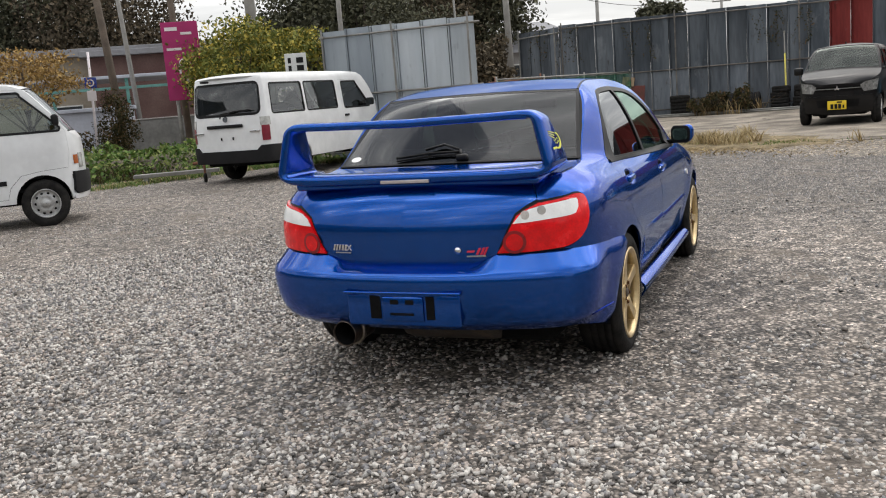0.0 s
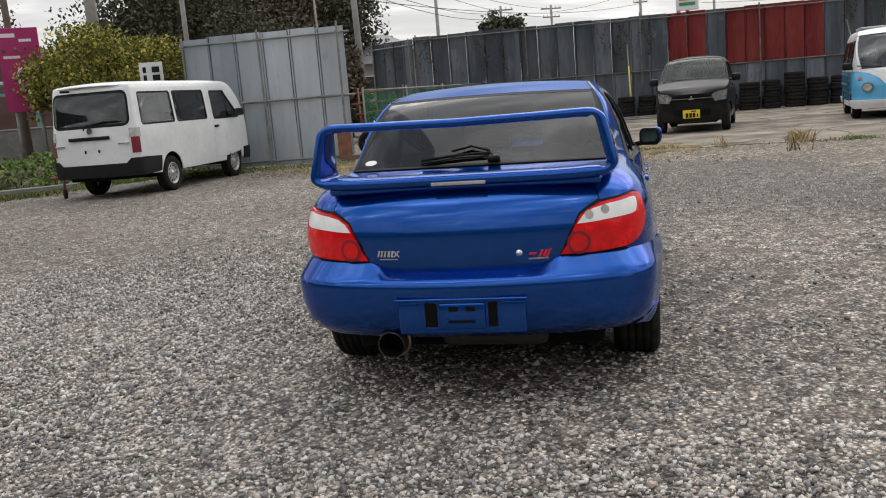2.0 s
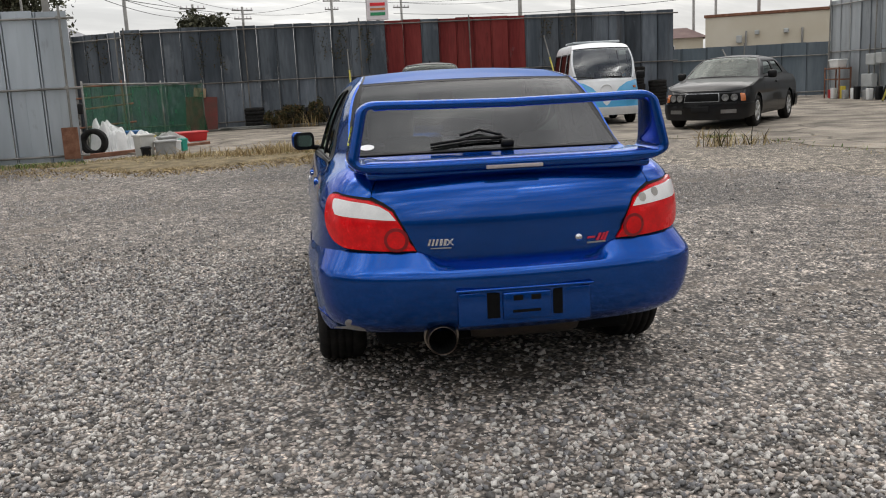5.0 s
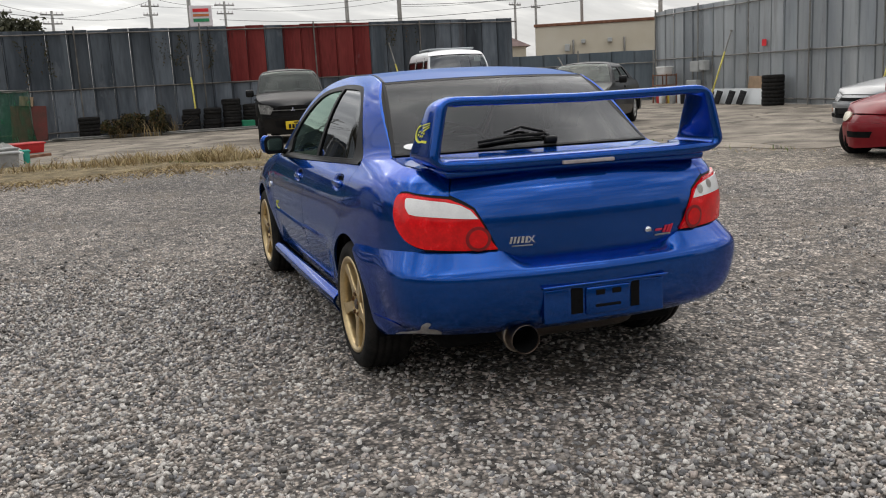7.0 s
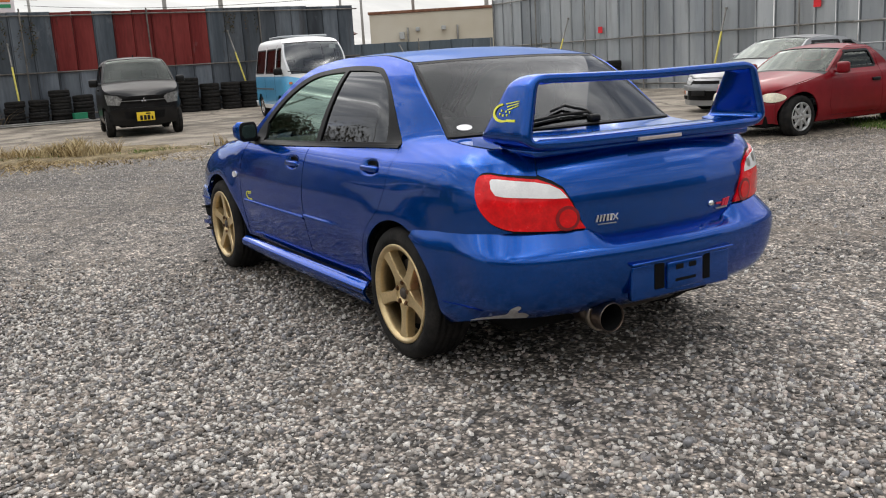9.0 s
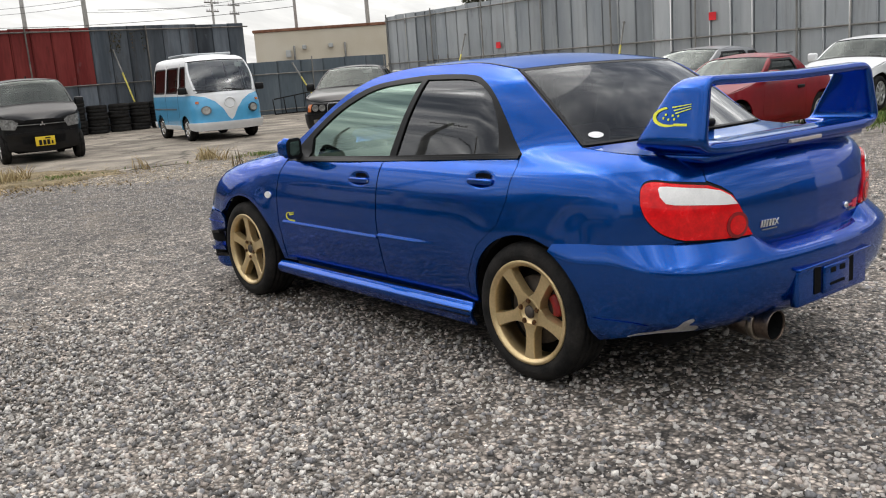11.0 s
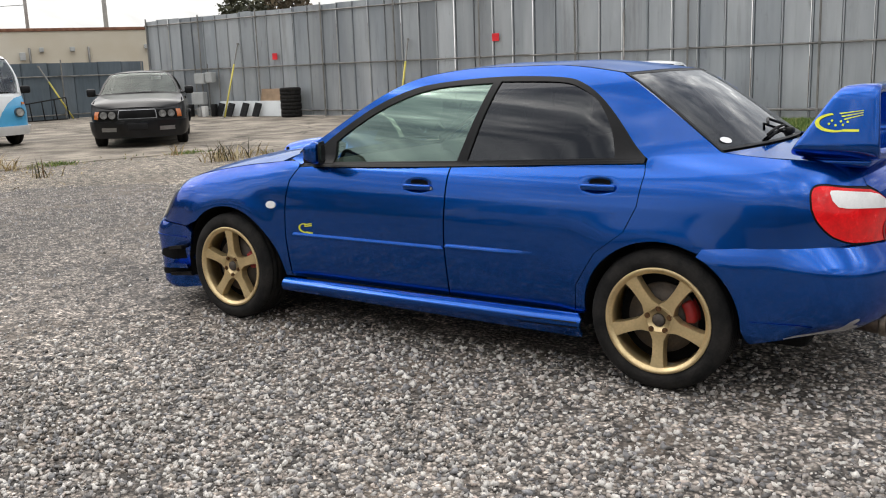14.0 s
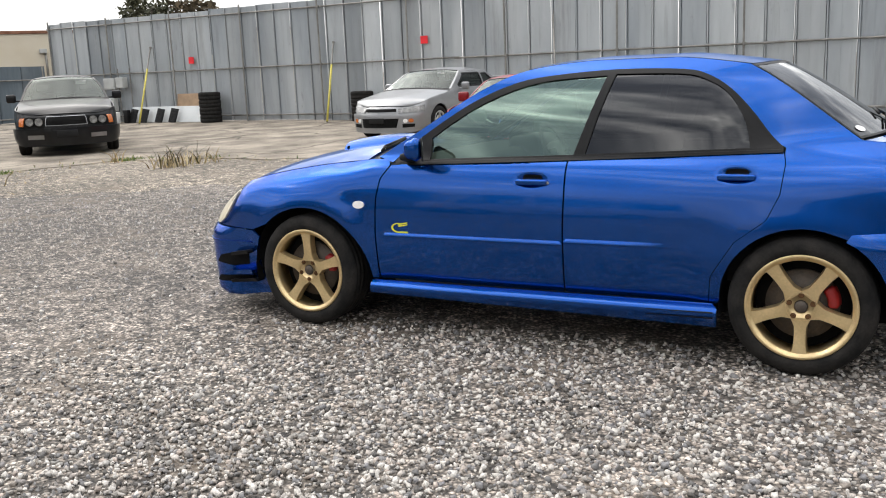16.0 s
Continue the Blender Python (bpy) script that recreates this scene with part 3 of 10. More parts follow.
class Shell:
    """The skin of a vehicle round its plan: a place on it is a length s round the plan from the nose to the tail, on the left, and a height."""

    def __init__(self, plan, offset):
        pts = spline(plan, 24)
        self.x, self.y = [p[0] for p in pts], [p[1] for p in pts]
        self.s = [0.0]
        for a, b in zip(pts, pts[1:]):
            self.s.append(self.s[-1] + math.hypot(b[0] - a[0], b[1] - a[1]))
        self.nx, self.ny = [], []
        for i in range(len(pts)):
            a, b = pts[max(0, i - 1)], pts[min(len(pts) - 1, i + 1)]
            h = math.hypot(b[0] - a[0], b[1] - a[1])
            self.nx.append((b[1] - a[1]) / h)
            self.ny.append(-(b[0] - a[0]) / h)
        self.nx[0] = self.nx[-1] = 0.0
        self.ny[0], self.ny[-1] = 1.0, -1.0
        self.offset = offset
        self.wide = min(range(len(pts)), key=lambda i: self.x[i])

    def sy(self, y):
        return float(np.interp(-y, [-v for v in self.y], self.s))

    def sx(self, x):
        return float(np.interp(x, self.x[self.wide:], self.s[self.wide:]))

    def fx(self, x):
        return float(np.interp(-x, [-v for v in self.x[:self.wide + 1]], self.s[:self.wide + 1]))

    def uv(self, pts):
        out = []
        for p in pts:
            if len(p) == 2:
                out.append((self.sy(p[0]), p[1]))
            elif p[0] == "r":
                out.append((self.sx(p[1]) if p[1] <= 0 else 2 * self.s[-1] - self.sx(-p[1]), p[2]))
            else:
                out.append((self.fx(p[1]) if p[1] <= 0 else -self.fx(-p[1]), p[2]))
        return out

    def at(self, s, z, lift=0.0):
        if s < 0 or s > self.s[-1]:
            p = self.at(-s if s < 0 else 2 * self.s[-1] - s, z, lift)
            return Vector((-p.x, p.y, p.z))
        i = min(len(self.s) - 2, max(0, int(np.searchsorted(self.s, s)) - 1))
        t = (s - self.s[i]) / (self.s[i + 1] - self.s[i])
        mix = lambda a: a[i] * (1 - t) + a[i + 1] * t
        x, y, nx, ny = mix(self.x), mix(self.y), mix(self.nx), mix(self.ny)
        d = self.offset(x, y, z) + lift
        return Vector((x + nx * d, y + ny * d, z))


def inside(p, poly):
    r = False
    j = len(poly) - 1
    for i in range(len(poly)):
        (xi, yi), (xj, yj) = poly[i], poly[j]
        if (yi > p[1]) != (yj > p[1]) and p[0] < (xj - xi) * (p[1] - yi) / (yj - yi) + xi:
            r = not r
        j = i
    return r


def dense(poly, step):
    out = []
    for a, b in zip(poly, poly[1:] + poly[:1]):
        n = max(1, math.ceil(math.hypot(b[0] - a[0], b[1] - a[1]) / step))
        out += [(a[0] + (b[0] - a[0]) * i / n, a[1] + (b[1] - a[1]) * i / n) for i in range(n)]
    clean = []
    for p in out:
        if not clean or math.hypot(p[0] - clean[-1][0], p[1] - clean[-1][1]) > 1e-4:
            clean.append(p)
    return clean


def cut(poly, holes, step):
    """Triangles over a flat outline with holes, with a regular net of points inside."""
    from mathutils import geometry
    rings = [dense(poly, step)] + [dense(h, step) for h in holes]
    pts, edges = [], []
    for r in rings:
        k = len(pts)
        pts += [Vector(p) for p in r]
        edges += [(k + i, k + (i + 1) % len(r)) for i in range(len(r))]
    x0, x1 = min(p[0] for p in rings[0]), max(p[0] for p in rings[0])
    y0, y1 = min(p[1] for p in rings[0]), max(p[1] for p in rings[0])
    near = set()
    for p in pts:
        near.add((round(p.x / step * 1.6), round(p.y / step * 1.6)))
    nx, ny = int((x1 - x0) / step), int((y1 - y0) / step)
    for i in range(1, nx + 1):
        for j in range(1, ny + 1):
            p = (x0 + (i - (0.5 if j % 2 else 0.0)) * step, y0 + j * step)
            if (round(p[0] / step * 1.6), round(p[1] / step * 1.6)) in near:
                continue
            if inside(p, rings[0]) and not any(inside(p, h) for h in rings[1:]):
                pts.append(Vector(p))
    v, e, f, *_ = geometry.delaunay_2d_cdt(pts, edges, [], 0, 1e-6)
    tris = []
    for t in f:
        c = (sum(v[i][0] for i in t) / 3, sum(v[i][1] for i in t) / 3)
        if inside(c, rings[0]) and not any(inside(c, h) for h in rings[1:]):
            tris.append(tuple(t))
    return v, tris


def panel(name, shell, poly, mat, parent, holes=(), step=0.05, lift=0.0, thick=0.012, right=False, label="", raw=False):
    """One pressed panel of the skin, with its thickness turned in at the edge. right: the same on the other side."""
    q = poly if raw else shell.uv(poly)
    v, tris = cut(q, [h if raw else shell.uv(h) for h in holes], step)
    front = [shell.at(p[0], p[1], lift) for p in v]
    back = [shell.at(p[0], p[1], lift - thick) for p in v]
    e = min(0.012, step * 0.5)
    normals = [(shell.at(p[0] + e, p[1]) - shell.at(p[0] - e, p[1])).cross(shell.at(p[0], p[1] + e) - shell.at(p[0], p[1] - e)).normalized() for p in v]
    normals = [n if n.dot(a - b) > 0 else -n for n, a, b in zip(normals, front, back)]
    return skin(name, front, back, tris, mat, parent, right, label, normals)


def whole(half, centre):
    """A half outline, whose two points on the middle line are neighbours, mirrored into a full one."""
    n = len(half)
    k = next(i for i in range(n) if abs(half[i][0] - centre) < 1e-6 and abs(half[(i + 1) % n][0] - centre) < 1e-6)
    run_ = [half[(k + 2 + i) % n] for i in range(n - 2)]
    return run_ + [(2 * centre - s, z) for s, z in reversed(run_)]


def skin(name, front, back, tris, mat, parent, right=False, label="", normals=None):
    sg = -1 if right else 1
    n = len(front)
    count = {}
    for t in tris:
        for a, b in ((t[0], t[1]), (t[1], t[2]), (t[2], t[0])):
            count[(a, b)] = 1
    rim = [(a, b) for a, b in count if (b, a) not in count]
    vs = [(sg * p.x, p.y, p.z) for p in front]
    c = sum(front, Vector()) / n
    t = tris[len(tris) // 2]
    nv = (front[t[1]] - front[t[0]]).cross(front[t[2]] - front[t[0]])
    out = (front[t[0]] - back[t[0]]).dot(nv) < 0
    flip = out != right
    fs = [tuple(reversed(x)) if flip else x for x in tris]
    rv = {}
    for a, b in rim:
        for i in (a, b):
            if i not in rv:
                rv[i] = len(vs)
                vs += [vs[i], (sg * back[i].x, back[i].y, back[i].z)]
    rims = []
    for a, b in rim:
        f = (rv[b], rv[a], rv[a] + 1, rv[b] + 1)
        rims.append(tuple(reversed(f)) if flip else f)
    ob = mesh_ob(name, vs, fs + rims, mat, parent, True, label)
    if normals:
        ob.data.normals_split_custom_set_from_vertices([(sg * q.x, q.y, q.z) for q in normals] + [(0, 0, 0)] * (len(vs) - n))
    return ob


class Strip:
    """The top of a vehicle from nose to tail: rows across it that hang on an edge line of the shell and bow and crown between its two sides.
    Its table holds y, z, bow ahead, crown up, and, where the edge stands in from the shell, the half width."""

    def __init__(self, shell, table):
        self.shell, self.k = shell, table
        pts = []
        for row in table:
            y, z, bow, crown = row[:4]
            w = row[4] if len(row) > 4 else None
            p = shell.at(shell.sy(y), z)
            pts.append((-p.x if w is None else w, p.y if w is None else y, z, bow, crown))
        self.pts = pts

    def at(self, u, t):
        n = len(self.pts) - 1
        i = min(n - 1, max(0, int(t)))
        f = t - i
        p0, p1, p2, p3 = self.pts[max(0, i - 1)], self.pts[i], self.pts[i + 1], self.pts[min(n, i + 2)]
        q = []
        for a, b, c, d in zip(p0, p1, p2, p3):
            ma, mb = (c - a) / 2, (d - b) / 2
            lim = abs(c - b) * 1.5 + 1e-9
            ma, mb = max(-lim, min(lim, ma)), max(-lim, min(lim, mb))
            h = f * f * (3 - 2 * f)
            q.append(b * (1 - h) + c * h + f * (1 - f) * (1 - f) * ma - f * f * (1 - f) * mb)
        k = 1 - abs(u) ** 2.2
        return Vector((q[0] * u, q[1] + q[3] * k, q[2] + q[4] * k))

    def sheet(self, name, t0, t1, mat, parent, nu=24, nt=16, inset=0.0, lift=0.0, thick=0.012, u0=-1.0, u1=1.0, label="", round_=0.0):
        rows = []
        e = 1e-3
        for j in range(nt + 1):
            r = []
            for i in range(nu + 1):
                u = u0 + (u1 - u0) * i / nu
                t = t0 + (t1 - t0) * j / nt
                uu = u * (1 - inset)
                p = self.at(uu, t)
                a = self.at(min(1, uu + e), t) - self.at(max(-1, uu - e), t)
                b = self.at(uu, min(len(self.pts) - 1, t + e)) - self.at(uu, max(0, t - e))
                nn = a.cross(b)
                nn = -nn.normalized() if nn.z < 0 or (abs(nn.z) < 0.02 and nn.y * b.z > 0) else nn.normalized()
                r.append((p + nn * lift, p + nn * (lift - thick)))
            rows.append(r)
        w = nu + 1
        front = [q[0] for r in rows for q in r]
        back = [q[1] for r in rows for q in r]
        tris = []
        for j in range(nt):
            for i in range(nu):
                a = j * w + i
                tris += [(a, a + 1, a + w + 1), (a, a + w + 1, a + w)]
        return skin(name, front, back, tris, mat, parent, False, label)


# ---- vehicle materials ----
def car_paint(name, col, rough=0.32, metal=0.55, flake=0.25, dirt=0.08, coat=1.0, coat_rough=0.05):
    m = material(name, col, rough, metal, scale=1.4, fine=9, var=dirt, bump=0.0, coat=coat, rough_var=0.05)
    n, l = m.node_tree.nodes, m.node_tree.links
    b = n["Principled BSDF"]
    tc = n.new("ShaderNodeTexCoord")
    fl = n.new("ShaderNodeTexNoise")
    fl.inputs["Scale"].default_value, fl.inputs["Detail"].default_value = 1400.0, 1.0
    l.new(tc.outputs["Object"], fl.inputs["Vector"])
    bp = n.new("ShaderNodeBump")
    bp.inputs["Strength"].default_value, bp.inputs["Distance"].default_value = flake, 0.0004
    l.new(fl.outputs["Fac"], bp.inputs["Height"])
    wv = n.new("ShaderNodeTexNoise")
    wv.inputs["Scale"].default_value = 260.0
    l.new(tc.outputs["Object"], wv.inputs["Vector"])
    b2 = n.new("ShaderNodeBump")
    b2.inputs["Strength"].default_value, b2.inputs["Distance"].default_value = 0.05, 0.0006
    l.new(wv.outputs["Fac"], b2.inputs["Height"])
    l.new(bp.outputs["Normal"], b.inputs["Normal"])
    l.new(b2.outputs["Normal"], b.inputs["Coat Normal"])
    b.inputs["Coat Roughness"].default_value = coat_rough
    return m


BLUE = car_paint("blue_mica_paint", (0.0016, 0.068, 0.33), 0.25, 0.9, 0.10, 0.05, 0.8, 0.012)
BLUE.node_tree.nodes["Principled BSDF"].inputs["Coat IOR"].default_value = 1.45
BLUE.node_tree.nodes["Principled BSDF"].inputs["Specular Tint"].default_value = (0.10, 0.45, 0.95, 1)
BLUE.node_tree.nodes["Principled BSDF"].inputs["Specular IOR Level"].default_value = 0.05
# roof copy of the blue; its tone holds how the sky lights the roof
BLUE_TOP = car_paint("sky_toned_roof_blue", (0.010, 0.058, 0.20), 0.34, 0.85, 0.12, 0.08, 0.32, 0.06)
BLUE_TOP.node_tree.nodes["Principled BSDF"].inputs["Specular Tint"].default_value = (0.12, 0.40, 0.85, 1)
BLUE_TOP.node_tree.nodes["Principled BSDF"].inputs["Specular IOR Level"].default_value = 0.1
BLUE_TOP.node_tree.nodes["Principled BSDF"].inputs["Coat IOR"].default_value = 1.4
MIRROR = material("mirror_face", (0.15, 0.17, 0.175), 0.05, metal=1.0, var=0.05, bump=0.0)
BLACK_TRIM = material("black_trim", (0.009, 0.009, 0.0095), 0.5, spec=0.22, scale=9, fine=120, var=0.3, bump=0.05)
DARK = material("dark_underside", (0.008, 0.008, 0.008), 0.9, spec=0.1, scale=6, var=0.3)
DARK_CHROME = material("dull_chrome", (0.28, 0.28, 0.28), 0.3, metal=1.0, fine=30, var=0.15, bump=0.02)
CLOTH = material("seat_cloth", (0.02, 0.021, 0.025), 0.95, scale=20, fine=300, var=0.3, bump=0.3)
DASH = material("dashboard_plastic", (0.022, 0.023, 0.024), 0.7, fine=300, var=0.2, bump=0.2)
GLASS_DARK = glass("privacy_glass", (0.78, 0.8, 0.80), 0.10, ior=1.65)
GLASS_GREEN = glass("green_glass", (0.76, 0.97, 0.84), 0.86, ior=2.6, gloss=(0.76, 1.0, 0.87))
GLASS_GREY = glass("grey_glass", (0.78, 0.9, 0.84), 0.34, ior=1.42, gloss=(0.90, 0.97, 0.93))
GLASS_REAR = glass("rear_window_glass", (0.8, 0.86, 0.86), 0.26, ior=1.40)
GLASS_CLEAR = glass("plain_glass", (0.82, 0.92, 0.86), 0.8, ior=1.85)
GOLD = material("gold_wheel_paint", (0.64, 0.485, 0.255), 0.34, metal=0.7, scale=10, fine=90, var=0.12, bump=0.04, coat=0.3)
CHROME = material("chrome", (0.75, 0.75, 0.74), 0.12, metal=1.0, fine=30, var=0.08, bump=0.02)
STEEL = material("brushed_steel", (0.45, 0.42, 0.38), 0.32, metal=1.0, scale=12, fine=90, var=0.25, bump=0.1)
BRONZE = material("bronze_nut", (0.16, 0.085, 0.04), 0.4, metal=0.8, scale=20, fine=90, var=0.2, bump=0.05)
IRON = material("brake_iron", (0.075, 0.066, 0.058), 0.6, metal=0.5, col2=(0.11, 0.085, 0.065), scale=14, fine=90, var=0.25, bump=0.15)
CALIPER = material("red_caliper", (0.28, 0.012, 0.012), 0.45, scale=20, fine=90, var=0.2, bump=0.1)
LENS_RED = material("red_lens", (0.66, 0.001, 0.004), 0.25, col2=(0.90, 0.004, 0.008), scale=20, fine=110, var=0.14, bump=0.10, coat=0.4, spec=0.3)
LENS_DEEP = material("deep_red_lens", (0.26, 0.004, 0.008), 0.3, scale=10, fine=150, var=0.14, bump=0.05, coat=0.25)
LENS_CLEAR = material("clear_lens", (0.86, 0.85, 0.83), 0.2, scale=14, fine=160, var=0.06, bump=0.1, coat=1.0)
LENS_AMBER = material("amber_lens", (0.48, 0.12, 0.014), 0.25, coat=1.0)
LENS_AGED = material("yellowed_lens", (0.66, 0.60, 0.45), 0.3, scale=9, fine=60, var=0.15, bump=0.05, coat=0.4)
LENS_GREY = material("smoked_lens", (0.19, 0.19, 0.185), 0.25, scale=14, fine=60, var=0.35, bump=0.05, coat=0.5)
LENS_SMOKE = material("headlamp_lens", (0.42, 0.42, 0.39), 0.2, scale=14, fine=90, var=0.2, bump=0.05, coat=1.0)
BADGE_YELLOW = material("yellow_badge", (0.80, 0.78, 0.04), 0.4, var=0.05)
BADGE_RED = material("red_badge", (0.62, 0.02, 0.05), 0.35, var=0.08)
WHITE = car_paint("white_paint", (0.74, 0.75, 0.75), 0.4, 0.0, 0.0, 0.07, 0.5, 0.1)
BLACK = car_paint("black_paint", (0.008, 0.008, 0.0085), 0.45, 0.0, 0.0, 0.25, 0.38, 0.04)
BLACK.node_tree.nodes["Principled BSDF"].inputs["Specular IOR Level"].default_value = 0.15
BLACK.node_tree.nodes["Principled BSDF"].inputs["Specular IOR Level"].default_value = 0.1
SKY_BLUE = car_paint("sky_blue_paint", (0.09, 0.40, 0.68), 0.4, 0.0, 0.0, 0.07)
SILVER = car_paint("silver_paint", (0.26, 0.265, 0.27), 0.4, 0.6, 0.2, 0.06, 0.5, 0.1)
RED_PAINT = car_paint("deep_red_paint", (0.20, 0.004, 0.010), 0.45, 0.0, 0.0, 0.14, 0.35, 0.05)
RED_PAINT.node_tree.nodes["Principled BSDF"].inputs["Specular IOR Level"].default_value = 0.2
GREY_PLASTIC = material("black_bumper_plastic", (0.012, 0.012, 0.013), 0.7, spec=0.25, scale=6, fine=150, var=0.2, bump=0.1)
WHITE_PLASTIC = material("white_plastic", (0.70, 0.70, 0.68), 0.6, scale=3, fine=40, var=0.1, bump=0.1)
PLATE_YELLOW = material("yellow_plate", (0.80, 0.56, 0.02), 0.5, var=0.05)


def tyre_profile(r, rim, w):
    """Closed section of a tyre round the x axis, its outer side towards -x."""
    h = w / 2
    return [(rim, -h + 0.012), (rim + 0.012, -h + 0.002), ((r + rim) / 2, -h - 0.008), (r - 0.022, -h + 0.002), (r - 0.006, -h + 0.018),
            (r, -h + 0.04), (r, -0.01), (r - 0.006, -0.006), (r - 0.006, 0.006), (r, 0.01), (r, h - 0.04), (r - 0.02, h - 0.004),
            ((r + rim) / 2, h + 0.006), (rim, h - 0.01), (rim - 0.004, 0.0), (rim, -h + 0.012)]


def plain_wheel(parent, x, y, r, rim, w, cap, holes=True, face=None):
    """A small pressed wheel with its tyre, outer side away from the middle of the car."""
    sg = -1 if x < 0 else 1
    m = Matrix.Diagonal((1 if sg < 0 else -1, 1, 1, 1))
    bm = bmesh.new()
    o = -w / 2
    lathe(bm, [(rim, o + 0.03), (rim + 0.006, o + 0.004), (rim - 0.008, o + 0.002), (rim - 0.014, o + 0.03), (rim * 0.82, o + 0.045), (rim * 0.62, o + 0.02),
               (rim * 0.45, o + 0.018), (rim * 0.30, o + 0.03), (rim * 0.26, o + 0.008), (0.004, o + 0.004)], 28, m=m)
    wh = part("wheel", bm, face or cap, parent, "", True)
    wh.matrix_basis = pose(x, y, r - 0.004)
    bm = bmesh.new()
    lathe(bm, tyre_profile(r, rim, w), 36, m=m)
    part("tyre", bm, RUBBER, wh, "black tyre", True)
    if holes:
        for i in range(10):
            a = 2 * math.pi * i / 10
            c = Vector((o + 0.028, rim * 0.70 * math.cos(a), rim * 0.70 * math.sin(a)))
            bm = bmesh.new()
            bmesh.ops.create_uvsphere(bm, u_segments=8, v_segments=6, radius=rim * 0.10, matrix=m @ Matrix.Translation(c) @ Matrix.Diagonal((0.35, 1, 1, 1)))
            part("vent_hole", bm, DARK, wh, "dark round vent hole")
    return wh

# ---- the blue saloon ----
CAR = thing("sports_saloon", pose(0.160, 4.758, 0.0, 0, 0.5, -22.97), "metallic blue sports saloon with a large rear wing and gold wheels", "car")

B_PLAN = [(0.0, 3.425), (-0.30, 3.405), (-0.56, 3.335), (-0.725, 3.175), (-0.79, 2.90), (-0.814, 2.45), (-0.822, 2.0), (-0.826, 1.4), (-0.826, 0.9), (-0.824, 0.4),
          (-0.818, 0.0), (-0.808, -0.3), (-0.79, -0.48), (-0.745, -0.64), (-0.655, -0.74), (-0.5, -0.805), (-0.25, -0.85), (0.0, -0.865)]
b_door = curve([(0.16, -0.115), (0.22, -0.078), (0.30, -0.046), (0.42, -0.016), (0.54, 0.006), (0.64, 0.011), (0.76, 0.000), (0.85, -0.024), (0.90, -0.052),
                (0.93, -0.085), (0.98, -0.100), (1.1, -0.137), (1.2, -0.178), (1.28, -0.222), (1.34, -0.275), (1.39, -0.335)])
b_tail = curve([(0.16, -0.06), (0.30, -0.01), (0.45, 0.010), (0.60, 0.014), (0.72, 0.010), (0.82, 0.0), (0.90, -0.030), (0.945, -0.070), (0.972, -0.112),
                (0.985, -0.138), (1.02, -0.172), (1.1, -0.204), (1.2, -0.234), (1.28, -0.268), (1.34, -0.315), (1.39, -0.36)])
b_rear = curve([(0.50, -0.035), (0.60, -0.014), (0.68, -0.003), (0.76, 0.0), (0.84, -0.016), (0.90, -0.045), (0.94, -0.085), (0.965, -0.14), (0.985, -0.20)])
b_nose = curve([(0.1, -0.06), (0.3, 0.0), (0.45, 0.015), (0.52, 0.0), (0.60, -0.045), (0.68, -0.12), (0.74, -0.22)])
b_hood = curve([(2.0, 0.925), (2.12, 0.915), (2.48, 0.875), (2.85, 0.815), (3.12, 0.745), (3.35, 0.66)])


def b_skin(x, y, z):
    k = smooth01((0.42 - y) / 0.82)
    d = b_door(z) * (1 - k) + b_tail(z) * k
    kf = smooth01((y - 2.0) / 0.3)
    if kf > 0:
        ze = b_hood(y)
        t = min(0.985, max(0.0, (z - (ze - 0.2)) / 0.2))
        base = b_door(min(z, 0.70)) - 0.13 * (1 - math.sqrt(1 - t * t))
        d = d * (1 - kf) + base * kf
    for yc, zc in ((0.0, 0.31), (2.53, 0.30)):
        r = math.hypot(y - yc, z - zc)
        if z < 0.80:
            d += 0.014 * math.exp(-((r - 0.35) / 0.12) ** 2) * smooth01((0.84 - z) / 0.34)
        if yc > 1:
            d += 0.008 * smooth01((0.52 - r) / 0.14) * smooth01((r - 0.28) / 0.12) * smooth01((z - 0.45) / 0.15)
    kr = smooth01((-0.44 - y) / 0.34)
    kn = smooth01((y - 2.98) / 0.34)
    return d * (1 - kr) * (1 - kn) + b_rear(z) * kr + b_nose(z) * kn


b_bump_r = curve([(0.28, -0.10), (0.315, -0.03), (0.36, 0.03), (0.44, 0.066), (0.51, 0.079), (0.545, 0.0815), (0.57, 0.078), (0.588, 0.067)])
b_bump_s = curve([(0.22, -0.05), (0.30, 0.0), (0.42, 0.020), (0.52, 0.032), (0.565, 0.034), (0.60, 0.028), (0.645, 0.012), (0.68, 0.0)])


def bumper_back(x):
    """Height of the ledge's inner edge: high under the lamps, low under the boot lid."""
    return 0.611 + 0.044 * smooth01((abs(x) - 0.30) / 0.13)


def b_bumper(x, y, z):
    kr = smooth01((-0.42 - y) / 0.32)
    s = b_bump_s(z) + 0.013 * math.exp(-((math.hypot(y, z - 0.31) - 0.35) / 0.11) ** 2)
    r = b_bump_r(z)
    if z > 0.588:
        r = 0.067 * (1 - (z - 0.588) / (bumper_back(x) - 0.588))
    return s * (1 - kr) + r * kr


def b_front_bumper(x, y, z):
    f = curve_fb(z)
    kn = smooth01((y - 2.95) / 0.32)
    return f * kn + (b_skin(x, min(y, 2.95), z) + 0.006) * (1 - kn)


